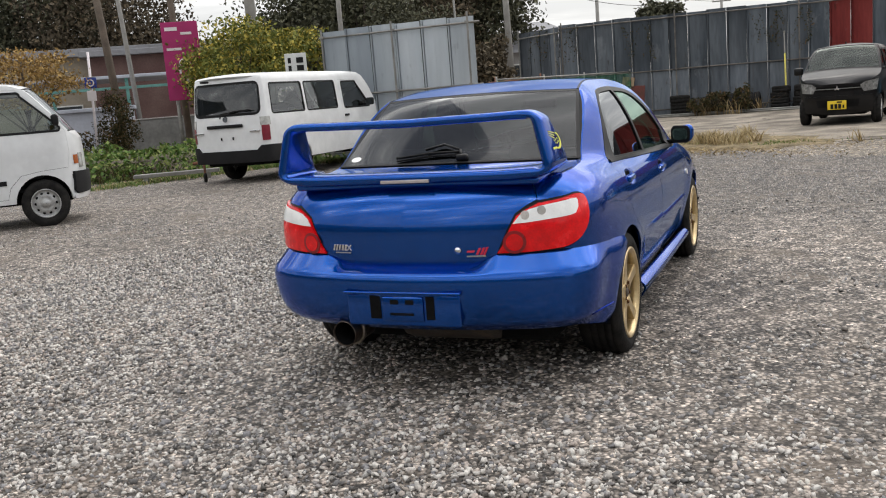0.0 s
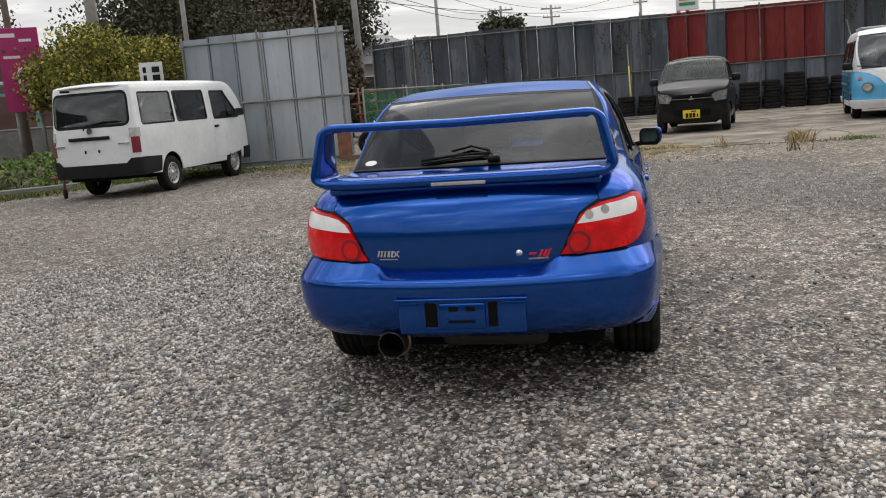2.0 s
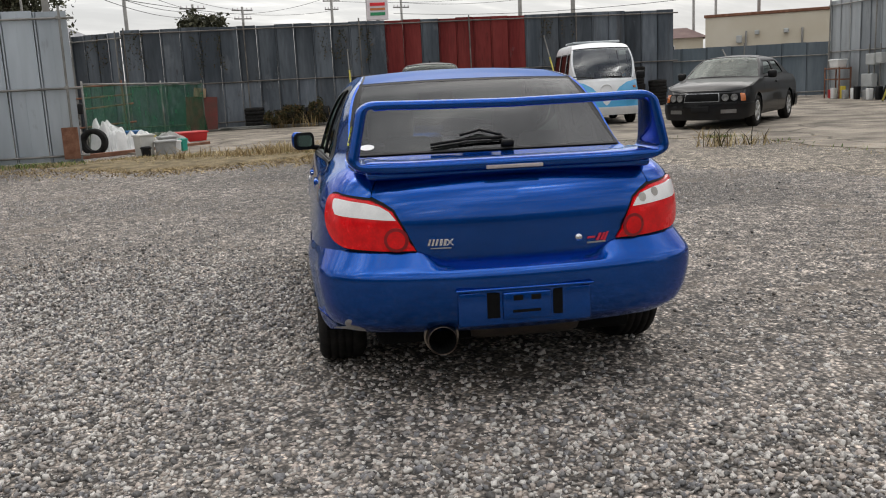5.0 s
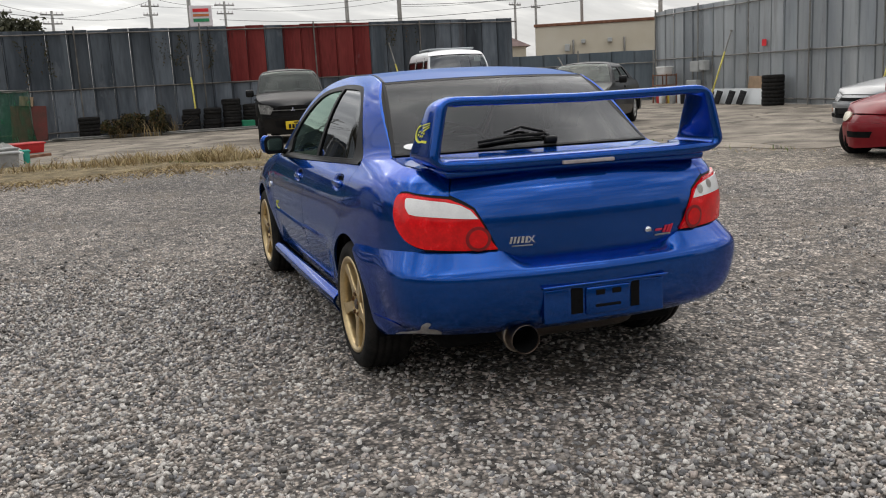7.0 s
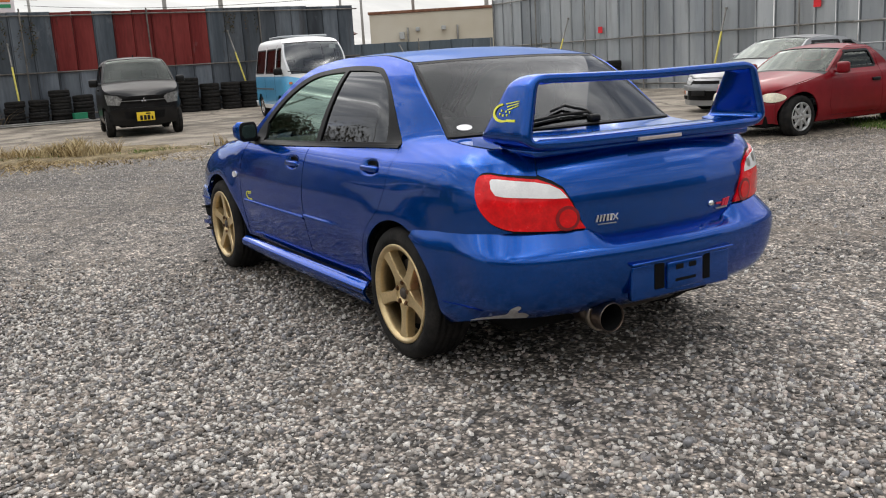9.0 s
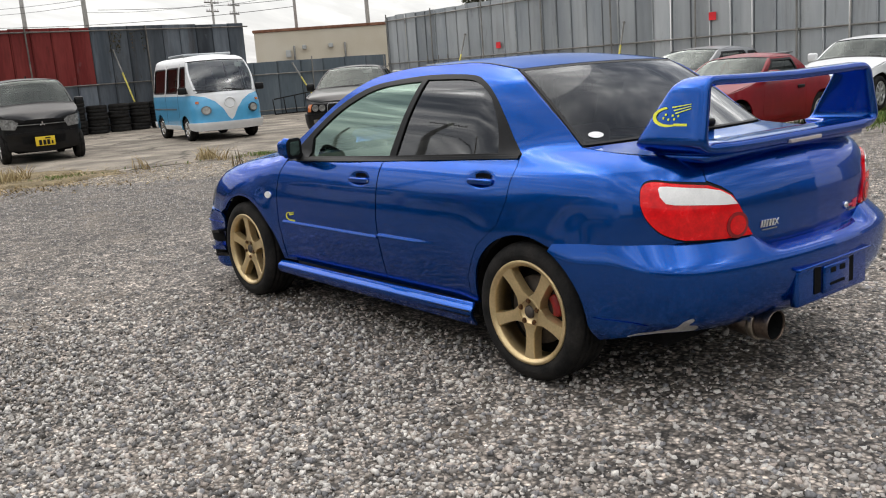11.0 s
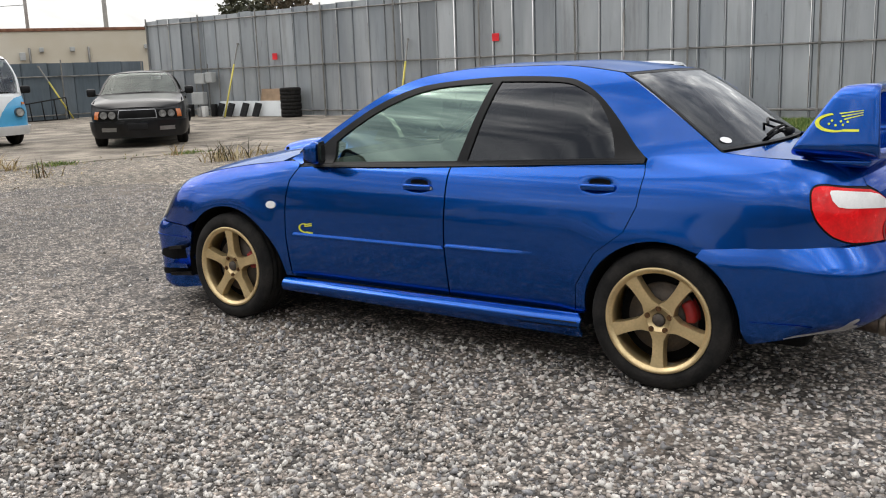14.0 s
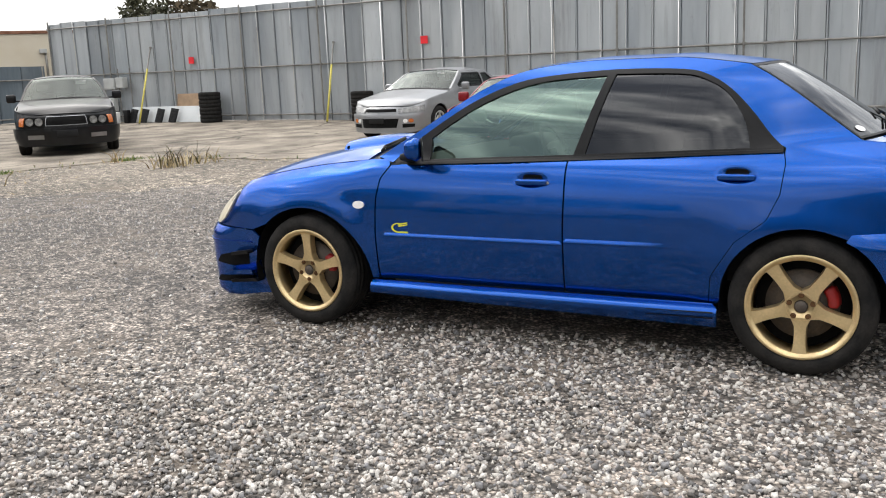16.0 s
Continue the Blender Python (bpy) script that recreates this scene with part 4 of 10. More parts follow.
curve_fb = curve([(0.08, -0.02), (0.13, 0.03), (0.25, 0.035), (0.40, 0.045), (0.46, 0.045), (0.50, 0.028), (0.53, 0.0)])
PANES = Shell(B_PLAN, lambda x, y, z: b_skin(x, y, z) if z > 1.0 else b_skin(x, y, 1.0) + (1.0 - z) * 0.30)
SKIN, RBUMP, FBUMP = Shell(B_PLAN, b_skin), Shell(B_PLAN, b_bumper), Shell(B_PLAN, b_front_bumper)
B_TOP = Strip(SKIN, [(3.30, 0.665, 0.10, 0.035), (3.12, 0.745, 0.05, 0.05), (2.85, 0.815, 0.0, 0.065), (2.48, 0.875, 0.0, 0.07), (2.13, 0.912, 0.07, 0.055),
                     (2.09, 0.925, 0.13, 0.03), (1.88, 1.046, 0.12, 0.018), (1.54, 1.252, 0.09, 0.02), (1.32, 1.337, 0.06, 0.022), (1.0, 1.372, 0.0, 0.024),
                     (0.6, 1.372, 0.0, 0.024), (0.26, 1.330, -0.07, 0.012), (-0.20, 1.008, -0.13, 0.010), (-0.215, 1.0, -0.13, 0.010), (-0.36, 0.985, -0.10, 0.008),
                     (-0.58, 0.972, -0.10, 0.004), (-0.655, 0.955, -0.14, 0.0)])

REAR_ARCH = arc(0.0, 0.31, 0.342, 0.335, 188, -10, 26)      # from the tail side over the top
FRONT_ARCH = arc(2.525, 0.295, 0.385, 0.360, 192, -8, 26)
FRONT_ARCH.reverse()
W_OUT = spline([(1.975, 0.892), (1.0, 0.925), (0.098, 0.962)], 4) + spline([(0.098, 0.975), (0.155, 1.03), (0.235, 1.13), (0.33, 1.225), (0.43, 1.287), (0.55, 1.318), (0.86, 1.328), (1.17, 1.310), (1.36, 1.279), (1.56, 1.201), (1.75, 1.088), (1.90, 0.984), (1.968, 0.928)], 4)
G_FRONT = spline([(1.79, 0.915), (1.03, 0.94)], 2) + spline([(1.03, 0.94), (0.965, 1.13), (0.905, 1.300)], 3) + spline([(0.905, 1.300), (1.16, 1.287), (1.34, 1.253), (1.53, 1.178), (1.69, 1.085), (1.79, 1.015)], 4)
G_REAR = spline([(0.975, 0.942), (0.235, 0.972)], 2) + spline([(0.235, 0.972), (0.265, 1.09), (0.34, 1.205), (0.44, 1.268), (0.56, 1.298), (0.865, 1.306)], 4) + [(0.925, 1.12)]
DOOR_GAP = [(0.388, 0.285), (0.375, 0.417), (0.276, 0.575), (0.148, 0.674), (0.097, 0.783), (0.082, 0.907), (0.090, 0.945)]
LAMP_TOP = spline([(-0.575, 0.80), (-0.571, 0.858), (-0.585, 0.887), (-0.622, 0.895), (-0.665, 0.890)], 6)
LAMP_FOOT = spline([(-0.715, 0.664), (-0.685, 0.674), (-0.640, 0.700), (-0.597, 0.750), (-0.575, 0.80)], 5)[:-1]
LAMP = LAMP_TOP + [("r", -0.60, 0.873), ("r", -0.545, 0.850), ("r", -0.505, 0.825), ("r", -0.47, 0.765), ("r", -0.44, 0.70), ("r", -0.418, 0.655), ("r", -0.55, 0.655), ] + LAMP_FOOT


def grow(uv, k):
    """An outline drawn in (k < 0) or out (k > 0) along its own plane."""
    n = len(uv)
    area = sum(uv[i][0] * uv[(i + 1) % n][1] - uv[(i + 1) % n][0] * uv[i][1] for i in range(n))
    sg = 1 if area > 0 else -1
    out = []
    for i in range(n):
        a, b, c = uv[i - 1], uv[i], uv[(i + 1) % n]
        t = Vector((c[0] - a[0], c[1] - a[1])).normalized()
        out.append((b[0] + sg * t.y * k, b[1] - sg * t.x * k))
    return out


def b_side(right):
    """All panels of one side."""
    q = dict(right=right)
    line = [B_TOP.at(-1.0, 5.0 + i / 6) for i in range(61)]
    top_edge = [(p.y, p.z) for p in line]
    # the gutter that closes the side to the roof
    front, sg = [], 1 if right else -1
    for i, p in enumerate(line):
        a, b = SKIN.at(SKIN.sy(p.y), p.z, -0.003), B_TOP.at(-0.972, 5.0 + i / 6)
        front += [(-sg * a.x, a.y, a.z - 0.001), (-sg * b.x, b.y, b.z - 0.006), (-sg * a.x * 0.96, a.y, a.z - 0.03)]
    mesh_ob("roof_gutter", front, [(3 * i + a, 3 * i + b, 3 * i + b + 3, 3 * i + a + 3) for i in range(60) for a, b in ((0, 1), (0, 2))], BLACK_TRIM, CAR, True)
    quarter = DOOR_GAP + [(0.088, 0.972)] + [p for p in W_OUT if p[0] > 0.1 and p[1] > 0.97 or p[0] > 1.895 and p[1] > 0.92] + [(1.99, 0.90)]
    quarter += top_edge + [("r", -0.597, 0.955), ("r", -0.603, 0.895)] 
    lamp_uv = SKIN.uv(LAMP)
    uv = SKIN.uv(quarter)
    # round the lamp's outer side from its top to its foot
    lamp_out = grow(SKIN.uv([("r", -0.603, 0.877)] + LAMP_TOP[::-1] + LAMP_FOOT[::-1]), 0.0)
    uv += lamp_out + SKIN.uv([(-0.67, 0.655), (-0.45, 0.646), (-0.20, 0.624), (-0.178, 0.604)])
    uv += SKIN.uv([p for p in REAR_ARCH if p[1] > 0.285 and not (p[0] < -0.16 and p[1] < 0.63)]) + SKIN.uv([(0.352, 0.285)])
    panel("quarter_panel", SKIN, uv, BLUE, CAR, raw=True, step=0.024, **q)
    gap = 0.004
    rd = [(y + gap, z) for y, z in DOOR_GAP] + [(0.10, 0.962)] + spline([(0.10, 0.958), (0.5, 0.942), (1.046, 0.922)], 4) + [(1.046, 0.75), (1.056, 0.45), (1.062, 0.285)]
    cups = {k: [(k + 0.098 * math.copysign(abs(math.cos(a)) ** 0.55, math.cos(a)), zc + 0.041 * math.copysign(abs(math.sin(a)) ** 0.6, math.sin(a))) for a in [2 * math.pi * i / 28 for i in range(28)]] for k, zc in ((1.215, 0.823), (0.280, 0.860))}
    rear_door = panel("rear_door", SKIN, rd, BLUE, CAR, holes=[cups[0.280]], step=0.022, **q)
    fd = [(1.054, 0.921), (1.9, 0.892), (1.995, 0.885), (2.045, 0.82), (2.068, 0.72), (2.082, 0.50), (2.09, 0.285), (1.070, 0.285), (1.064, 0.45), (1.054, 0.75)]
    front_door = panel("front_door", SKIN, fd, BLUE, CAR, holes=[cups[1.215]], step=0.022, **q)
    fender = [(2.10, 0.285), (2.09, 0.50), (2.076, 0.72), (2.053, 0.82), (2.005, 0.885), (2.02, 0.915)] + [(y, b_hood(y) - 0.003) for y in (2.12, 2.3, 2.48, 2.66, 2.85, 3.0, 3.12, 3.22)]
    fender += [(3.24, 0.68), (3.25, 0.62), (3.30, 0.525), (2.905, 0.515)] + [p for p in FRONT_ARCH if p[1] > 0.285 and not (p[0] > 2.8 and p[1] < 0.52)] + [(2.139, 0.285)]
    front_fender = panel("front_fender", SKIN, fender, BLUE, CAR, step=0.035, **q)
    panel("window_trim", SKIN, W_OUT, BLACK_TRIM, CAR, holes=[G_FRONT, G_REAR], step=0.014, lift=0.002, thick=0.02, label="black rubber window surround", **q)
    g1 = panel("front_side_window", PANES, G_FRONT, GLASS_GREEN, CAR, step=0.03, lift=-0.006, thick=0.004, label="clear green-tinted glass", **q)
    g2 = panel("rear_side_window", PANES, G_REAR, GLASS_DARK, CAR, step=0.03, lift=-0.006, thick=0.004, label="dark privacy glass", **q)
    for g in (g1, g2):
        g.visible_shadow = False
    # belt moulding under the glass
    panel("belt_moulding", SKIN, spline([(1.90, 0.889), (1.0, 0.918), (0.098, 0.955)], 5) + spline([(0.098, 0.968), (1.0, 0.932), (1.90, 0.902)], 5), BLACK_TRIM, CAR, step=0.012, lift=0.008, thick=0.02, **q)
    # rubbing strips
    for d, y0, y1, zz in ((front_door, 2.02, 1.075, 0.528), (rear_door, 1.04, 0.46, 0.541)):
        strip = [(y0, zz - 0.010), (y0 + 0.01, zz), (y0, zz + 0.014), (y1, zz + 0.014), (y1 - 0.02, zz), (y1, zz - 0.010)]
        wedge = curve([(zz - 0.011, 0.001), (zz - 0.006, 0.012), (zz + 0.002, 0.010), (zz + 0.015, 0.001)])
        fade = (y1 + 0.02, y1 + 0.35) if y1 < 0.8 else (0.0, 0.01)
        ms = Shell(B_PLAN, lambda x, y, z, f=wedge, a=fade: b_skin(x, y, z) + f(z) * smooth01((y - a[0]) / (a[1] - a[0])))
        panel("door_moulding", ms, strip, BLUE, d, step=0.006, lift=0.0005, thick=0.004, **q)
    # door handles in their cups
    for d, yc, zc, key in ((front_door, 1.215, 0.823, True), (rear_door, 0.280, 0.860, False)):
        cup = cups[yc]
        dent = Shell(B_PLAN, lambda x, y, z, a=yc, b=zc: b_skin(x, y, z) - 0.022 * smooth01(1.15 - 1.15 * math.hypot((y - a) / 0.098, (z - b) / 0.043)))
        panel("handle_cup", dent, cup, BLUE, d, step=0.007, lift=-0.001, thick=0.004, **q)
        # dark patch laid in the cup for the shade above the handle
        hole = spline([(yc - 0.048, zc + 0.006), (yc - 0.04, zc + 0.024), (yc + 0.036, zc + 0.025), (yc + 0.048, zc + 0.006)], 4)
        panel("handle_recess", dent, hole, DARK, d, step=0.008, lift=0.002, thick=0.003, **q)
        sg = 1 if right else -1
        base = SKIN.at(SKIN.sy(yc), zc)
        bm = bmesh.new()
        box(bm, -0.012, 0.012, -0.080, 0.080, -0.019, 0.009, 0.009, seg=3)
        h = part("door_handle", bm, BLUE, d, "", True)
        h.matrix_basis = pose(sg * (-base.x + 0.004), yc, zc - 0.002, 0, sg * 6, 0)
        if key:
            bm = bmesh.new()
            bmesh.ops.create_cone(bm, cap_ends=True, segments=16, radius1=0.0075, radius2=0.006, depth=0.006, matrix=pose(0, 0, 0, 0, 90, 0))
            k = part("lock", bm, CHROME, d, "chrome key lock")
            k.matrix_basis = pose(sg * (-SKIN.at(SKIN.sy(1.132), 0.818).x + 0.004), 1.132, 0.815)
    # side marker lamp and door badge
    panel("side_marker", SKIN, arc(2.175, 0.682, 0.034, 0.020, 0, 345, 18), LENS_CLEAR, front_fender, step=0.012, lift=0.008, thick=0.009, label="clear side marker lamp", **q)
    if not right:
        b0, z0 = 1.94, 0.568
        sw = arc(b0, z0, 0.044, 0.026, 100, -115, 18)
        sw += [(y, z) for y, z in reversed(arc(b0 - 0.007, z0 + 0.001, 0.040, 0.0215, 96, -108, 16))]
        panel("badge", SKIN, sw, BADGE_YELLOW, front_door, step=0.012, lift=0.0025, thick=0.0025, label="yellow crescent badge", **q)
        for k in range(2):
            panel("badge", SKIN, [(b0 - 0.002, z0 + 0.006 + k * 0.009), (b0 - 0.052, z0 + 0.016 + k * 0.010), (b0 - 0.052, z0 + 0.021 + k * 0.010), (b0 + 0.004, z0 + 0.012 + k * 0.009)], BADGE_YELLOW, front_door, step=0.012, lift=0.0025, thick=0.0025, **q)
        panel("badge", SKIN, [(b0 - 0.006, z0 - 0.026), (b0 - 0.052, z0 - 0.026), (b0 - 0.052, z0 - 0.018), (b0 - 0.006, z0 - 0.018)], BADGE_YELLOW, front_door, step=0.012, lift=0.0025, thick=0.0025, **q)
    # sill skirt
    sill_curve = curve([(0.150, -0.03), (0.185, -0.012), (0.215, 0.008), (0.240, 0.021), (0.256, 0.022), (0.268, 0.012), (0.290, -0.020)])

    def sill(x, y, z):
        return sill_curve(z)
    sh = Shell(B_PLAN, sill)
    panel("side_skirt", sh, [(2.128, 0.215), (2.12, 0.282), (1.2, 0.286), (0.37, 0.288), (0.345, 0.27), (0.35, 0.182), (0.7, 0.188), (1.4, 0.202)], BLUE, CAR, step=0.010, **q)
    for zz in (0.226, 0.252):
        panel("skirt_groove", sh, [(0.66, zz), (0.66, zz + 0.002), (0.36, zz + 0.007), (0.36, zz + 0.001)], BLACK_TRIM, CAR, step=0.008, lift=0.004, thick=0.004, **q)
    # rear lamp: gasket, red lens, clear lens, round reflector
    gasket = panel("rear_lamp", SKIN, grow(lamp_uv, 0.004), BLACK_TRIM, CAR, raw=True, step=0.025, lift=-0.003, thick=0.03, label="red and clear rear lamp in a black gasket", **q)
    panel("red_lens", SKIN, grow(lamp_uv, -0.007), LENS_RED, gasket, raw=True, step=0.018, lift=0.010, thick=0.015, **q)
    clear = [(-0.645, 0.872), (-0.668, 0.872), ("r", -0.615, 0.857), ("r", -0.56, 0.844), ("r", -0.522, 0.822), ("r", -0.494, 0.788), ("r", -0.55, 0.791), ("r", -0.64, 0.799), (-0.690, 0.805), (-0.665, 0.811), (-0.647, 0.835), (-0.640, 0.864)]
    panel("clear_lens", SKIN, clear, LENS_CLEAR, gasket, step=0.015, lift=0.0135, thick=0.006, label="clear upper lens", **q)
    for rr, mt, lf in ((0.050, LENS_DEEP, 0.0135), (0.037, LENS_RED, 0.0155)):
        cx = SKIN.sx(-0.497)
        circ = [(cx + rr * math.cos(a), 0.708 + rr * math.sin(a)) for a in [2 * math.pi * i / 24 for i in range(24)]]
        panel("reflector", SKIN, circ, mt, gasket, raw=True, step=0.014, lift=lf, thick=0.005, label="round red reflector", **q)
    if right:
        for cxx, czz in ((-0.545, 0.822), (-0.612, 0.838)):
            cx = SKIN.sx(cxx)
            circ = [(cx + 0.019 * math.cos(a), czz + 0.019 * math.sin(a)) for a in [2 * math.pi * i / 16 for i in range(16)]]
            panel("bulb_ring", SKIN, circ, STEEL, gasket, raw=True, step=0.012, lift=0.0150, thick=0.003, **q)
    # head lamp
    hl = [(3.060, 0.716), (3.085, 0.650), (3.150, 0.565), (3.200, 0.530), (3.33, 0.525), ("f", -0.42, 0.525), ("f", -0.34, 0.56), ("f", -0.40, 0.66), (3.22, 0.715)]
    panel("head_lamp", SKIN, hl, LENS_AGED, CAR, step=0.03, lift=0.012, thick=0.03, label="yellowed plastic head lamp", **q)
    # mirror
    sg = 1 if right else -1
    bm = bmesh.new()
    box(bm, -0.095, 0.095, -0.055, 0.055, -0.068, 0.068, 0.045, seg=5)
    for v in bm.verts:
        if v.co.y > 0:
            v.co.x *= 0.82
            v.co.z *= 0.80
        v.co.z += 0.012 * (v.co.x * sg / 0.095)
    mir = part("door_mirror", bm, BLUE, CAR, "blue door mirror with a black frame", True)
    mir.matrix_basis = pose(sg * 0.872, 1.815, 0.972, 0, 0, sg * -27) @ Matrix.Diagonal((0.78, 0.8, 0.84, 1))
    bm = bmesh.new()
    box(bm, -0.097, 0.097, -0.061, 0.039, -0.069, 0.069, 0.046, seg=5)
    for v in bm.verts:
        v.co.y = -0.061 + (v.co.y + 0.061) * 0.12
    part("mirror_frame", bm, BLACK_TRIM, mir, "", True)
    bm = bmesh.new()
    box(bm, -0.074, 0.074, -0.05, 0.05, -0.047, 0.047, 0.034, seg=4)
    for v in bm.verts:
        v.co.y = -0.062 + v.co.y * 0.03
    part("mirror_glass", bm, MIRROR, mir, "mirror glass")
    bm = bmesh.new()
    box(bm, -0.07, 0.07, -0.03, 0.04, -0.02, 0.02, 0.012)
    f = part("mirror_foot", bm, BLACK_TRIM, mir, "", True)
    f.matrix_basis = pose(sg * -0.12, 0.03, -0.055, 0, sg * -10, sg * 20)
    # triangular patch behind the mirror
    panel("mirror_patch", SKIN, [(1.95, 0.902), (1.78, 0.912), (1.785, 1.015), (1.87, 0.975), (1.95, 0.922)], BLACK_TRIM, CAR, step=0.03, lift=0.005, thick=0.012, **q)


for side in (False, True):
    b_side(side)

# bonnet, screens, roof, boot lid
B_TOP.sheet("bonnet", 0.03, 3.88, BLUE, CAR, 30, 30, inset=0.006)
bm = bmesh.new()
rows = []
for j in range(9):
    t = j / 8
    y = 2.14 + 0.50 * t
    hgt = (0.0, 0.030, 0.052, 0.068, 0.078, 0.085, 0.089, 0.091, 0.088)[j]
    wd = 0.16 + 0.09 * t
    row = []
    for i in range(15):
        u = -1 + i / 7
        row.append(bm.verts.new((wd * u, y + 0.02 * (1 - u * u), 0.955 - 0.085 * t - 0.02 + (hgt + 0.02) * (1 - abs(u) ** 5))))
    rows.append(row)
for a, b in zip(rows, rows[1:]):
    for i in range(14):
        bm.faces.new((a[i], a[i + 1], b[i + 1], b[i]))
bm.faces.new(rows[0])
part("bonnet_scoop", bm, BLUE, CAR, "raised air scoop", True)
bm = bmesh.new()
box(bm, -0.21, 0.21, 2.615, 2.63, 0.86, 0.935, 0.01)
part("scoop_mouth", bm, DARK, CAR)
B_TOP.sheet("cowl", 3.88, 4.98, BLACK_TRIM, CAR, 20, 4, lift=-0.012)
for u0, u1 in ((-0.80, -0.10), (-0.02, 0.62)):
    bm = bmesh.new()
    pipe_path(bm, [B_TOP.at(u, t) + Vector((0, 0.012, h)) for u, t, h in ((u0 * 0.98, 4.55, 0.004), (u0 * 0.9 + u1 * 0.1, 4.95, 0.022), (u0 * 0.4 + u1 * 0.6, 5.22, 0.022))], 0.008, 8)
    arm = part("windscreen_wiper", bm, BLACK_TRIM, CAR, "black windscreen wiper", True)
    bm = bmesh.new()
    pipe_path(bm, [B_TOP.at(u, t) + Vector((0, 0.008, 0.011)) for u, t in ((u0, 5.12), (u0 * 0.5 + u1 * 0.5, 5.20), (u1, 5.26))], 0.007, 6)
    part("wiper_blade", bm, RUBBER, arm, "", True)
ws = B_TOP.sheet("windscreen", 5.0, 8.0, GLASS_GREEN, CAR, 20, 16, inset=0.03, lift=-0.004, thick=0.004, label="laminated green-tinted windscreen")
ws.visible_shadow = False
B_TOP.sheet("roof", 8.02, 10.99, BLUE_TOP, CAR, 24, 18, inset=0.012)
rw = B_TOP.sheet("rear_window", 11.05, 11.97, GLASS_REAR, CAR, 24, 16, inset=0.03, lift=-0.002, thick=0.004, label="grey-tinted rear window")
rw.visible_shadow = False
for u0, u1 in ((-0.992, -0.966), (0.966, 0.992)):
    B_TOP.sheet("rear_window_trim", 11.0, 12.02, BLACK_TRIM, CAR, 3, 14, lift=-0.001, u0=u0, u1=u1, thick=0.02)
    B_TOP.sheet("windscreen_trim", 5.0, 8.02, BLACK_TRIM, CAR, 3, 14, lift=-0.001, u0=u0, u1=u1, thick=0.02)
    B_TOP.sheet("roof_rail_trim", 8.0, 11.0, BLACK_TRIM, CAR, 2, 14, lift=0.0015, u0=0.966 * (1 if u0 > 0 else -1), u1=0.986 * (1 if u0 > 0 else -1), thick=0.02)
B_TOP.sheet("rear_window_trim", 11.0, 11.045, BLACK_TRIM, CAR, 20, 2, lift=-0.001, inset=0.02)
B_TOP.sheet("rear_window_trim", 11.965, 12.04, BLACK_TRIM, CAR, 20, 2, lift=-0.001, inset=0.02)
lid = B_TOP.sheet("boot_lid", 13.05, 16.0, BLUE, CAR, 26, 12, inset=0.012, label="blue boot lid")
half = SKIN.uv([("r", -0.592, 0.956), ("r", -0.600, 0.882), ("r", -0.546, 0.857), ("r", -0.504, 0.829), ("r", -0.469, 0.766), ("r", -0.438, 0.70), ("r", -0.415, 0.650), ("r", -0.380, 0.604), ("r", -0.30, 0.594), ("r", 0.0, 0.594), ("r", 0.0, 0.956), ("r", -0.3, 0.957)])
panel("lid_face", SKIN, whole(half, SKIN.s[-1]), BLUE, lid, raw=True, step=0.03, thick=0.01)
# lock, badges on the lid
def lid_point(x, z, lift=0.0):
    p = SKIN.at(SKIN.sx(-abs(x)), z, lift)
    return Vector((math.copysign(p.x, x), p.y, p.z))


bm = bmesh.new()
bmesh.ops.create_cone(bm, cap_ends=True, segments=20, radius1=0.017, radius2=0.014, depth=0.012, matrix=pose(0, 0, 0, 90, 0, 0))
k = part("lid_lock", bm, CHROME, lid, "chrome boot lock", True)
k.matrix_basis = Matrix.Translation(lid_point(0.25, 0.678, 0.004))


def slant_bars(name, x, z, mat, spec, lab):
    for dx, w, h, lean in spec:
        bm = bmesh.new()
        box(bm, -w / 2, w / 2, -0.003, 0.003, -h / 2, h / 2, 0.0015)
        for v in bm.verts:
            v.co.x += v.co.z * lean
        o = part(name, bm, mat, lid, lab)
        p, p2 = lid_point(x + dx, z, 0.003), lid_point(x + dx + 0.02, z, 0.003)
        o.matrix_basis = Matrix.Translation(p) @ pose(0, 0, 0, 0, 0, math.degrees(math.atan2(p2.y - p.y, p2.x - p.x)))


slant_bars("badge", -0.325, 0.692, CHROME, ((-0.043, 0.010, 0.028, 0.3), (-0.028, 0.010, 0.028, 0.3), (-0.013, 0.010, 0.028, 0.3), (0.004, 0.012, 0.028, 0.2), (0.020, 0.012, 0.028, 0.2), (0.040, 0.008, 0.028, 0.9), (0.040, 0.008, 0.028, -0.9)), "chrome bar badge")
slant_bars("badge", -0.322, 0.668, STEEL, ((0.0, 0.085, 0.005, 0.0),), "thin chrome bar")
slant_bars("badge", 0.335, 0.673, BADGE_RED, ((-0.030, 0.030, 0.009, 0.5), (-0.026, 0.030, 0.009, 0.5), (0.006, 0.012, 0.030, 0.5), (0.024, 0.012, 0.030, 0.5), (0.038, 0.010, 0.036, 0.5)), "red slanted bar badge")
slant_bars("badge", 0.33, 0.651, STEEL, ((0.0, 0.085, 0.007, 0.0),), "thin chrome bar")

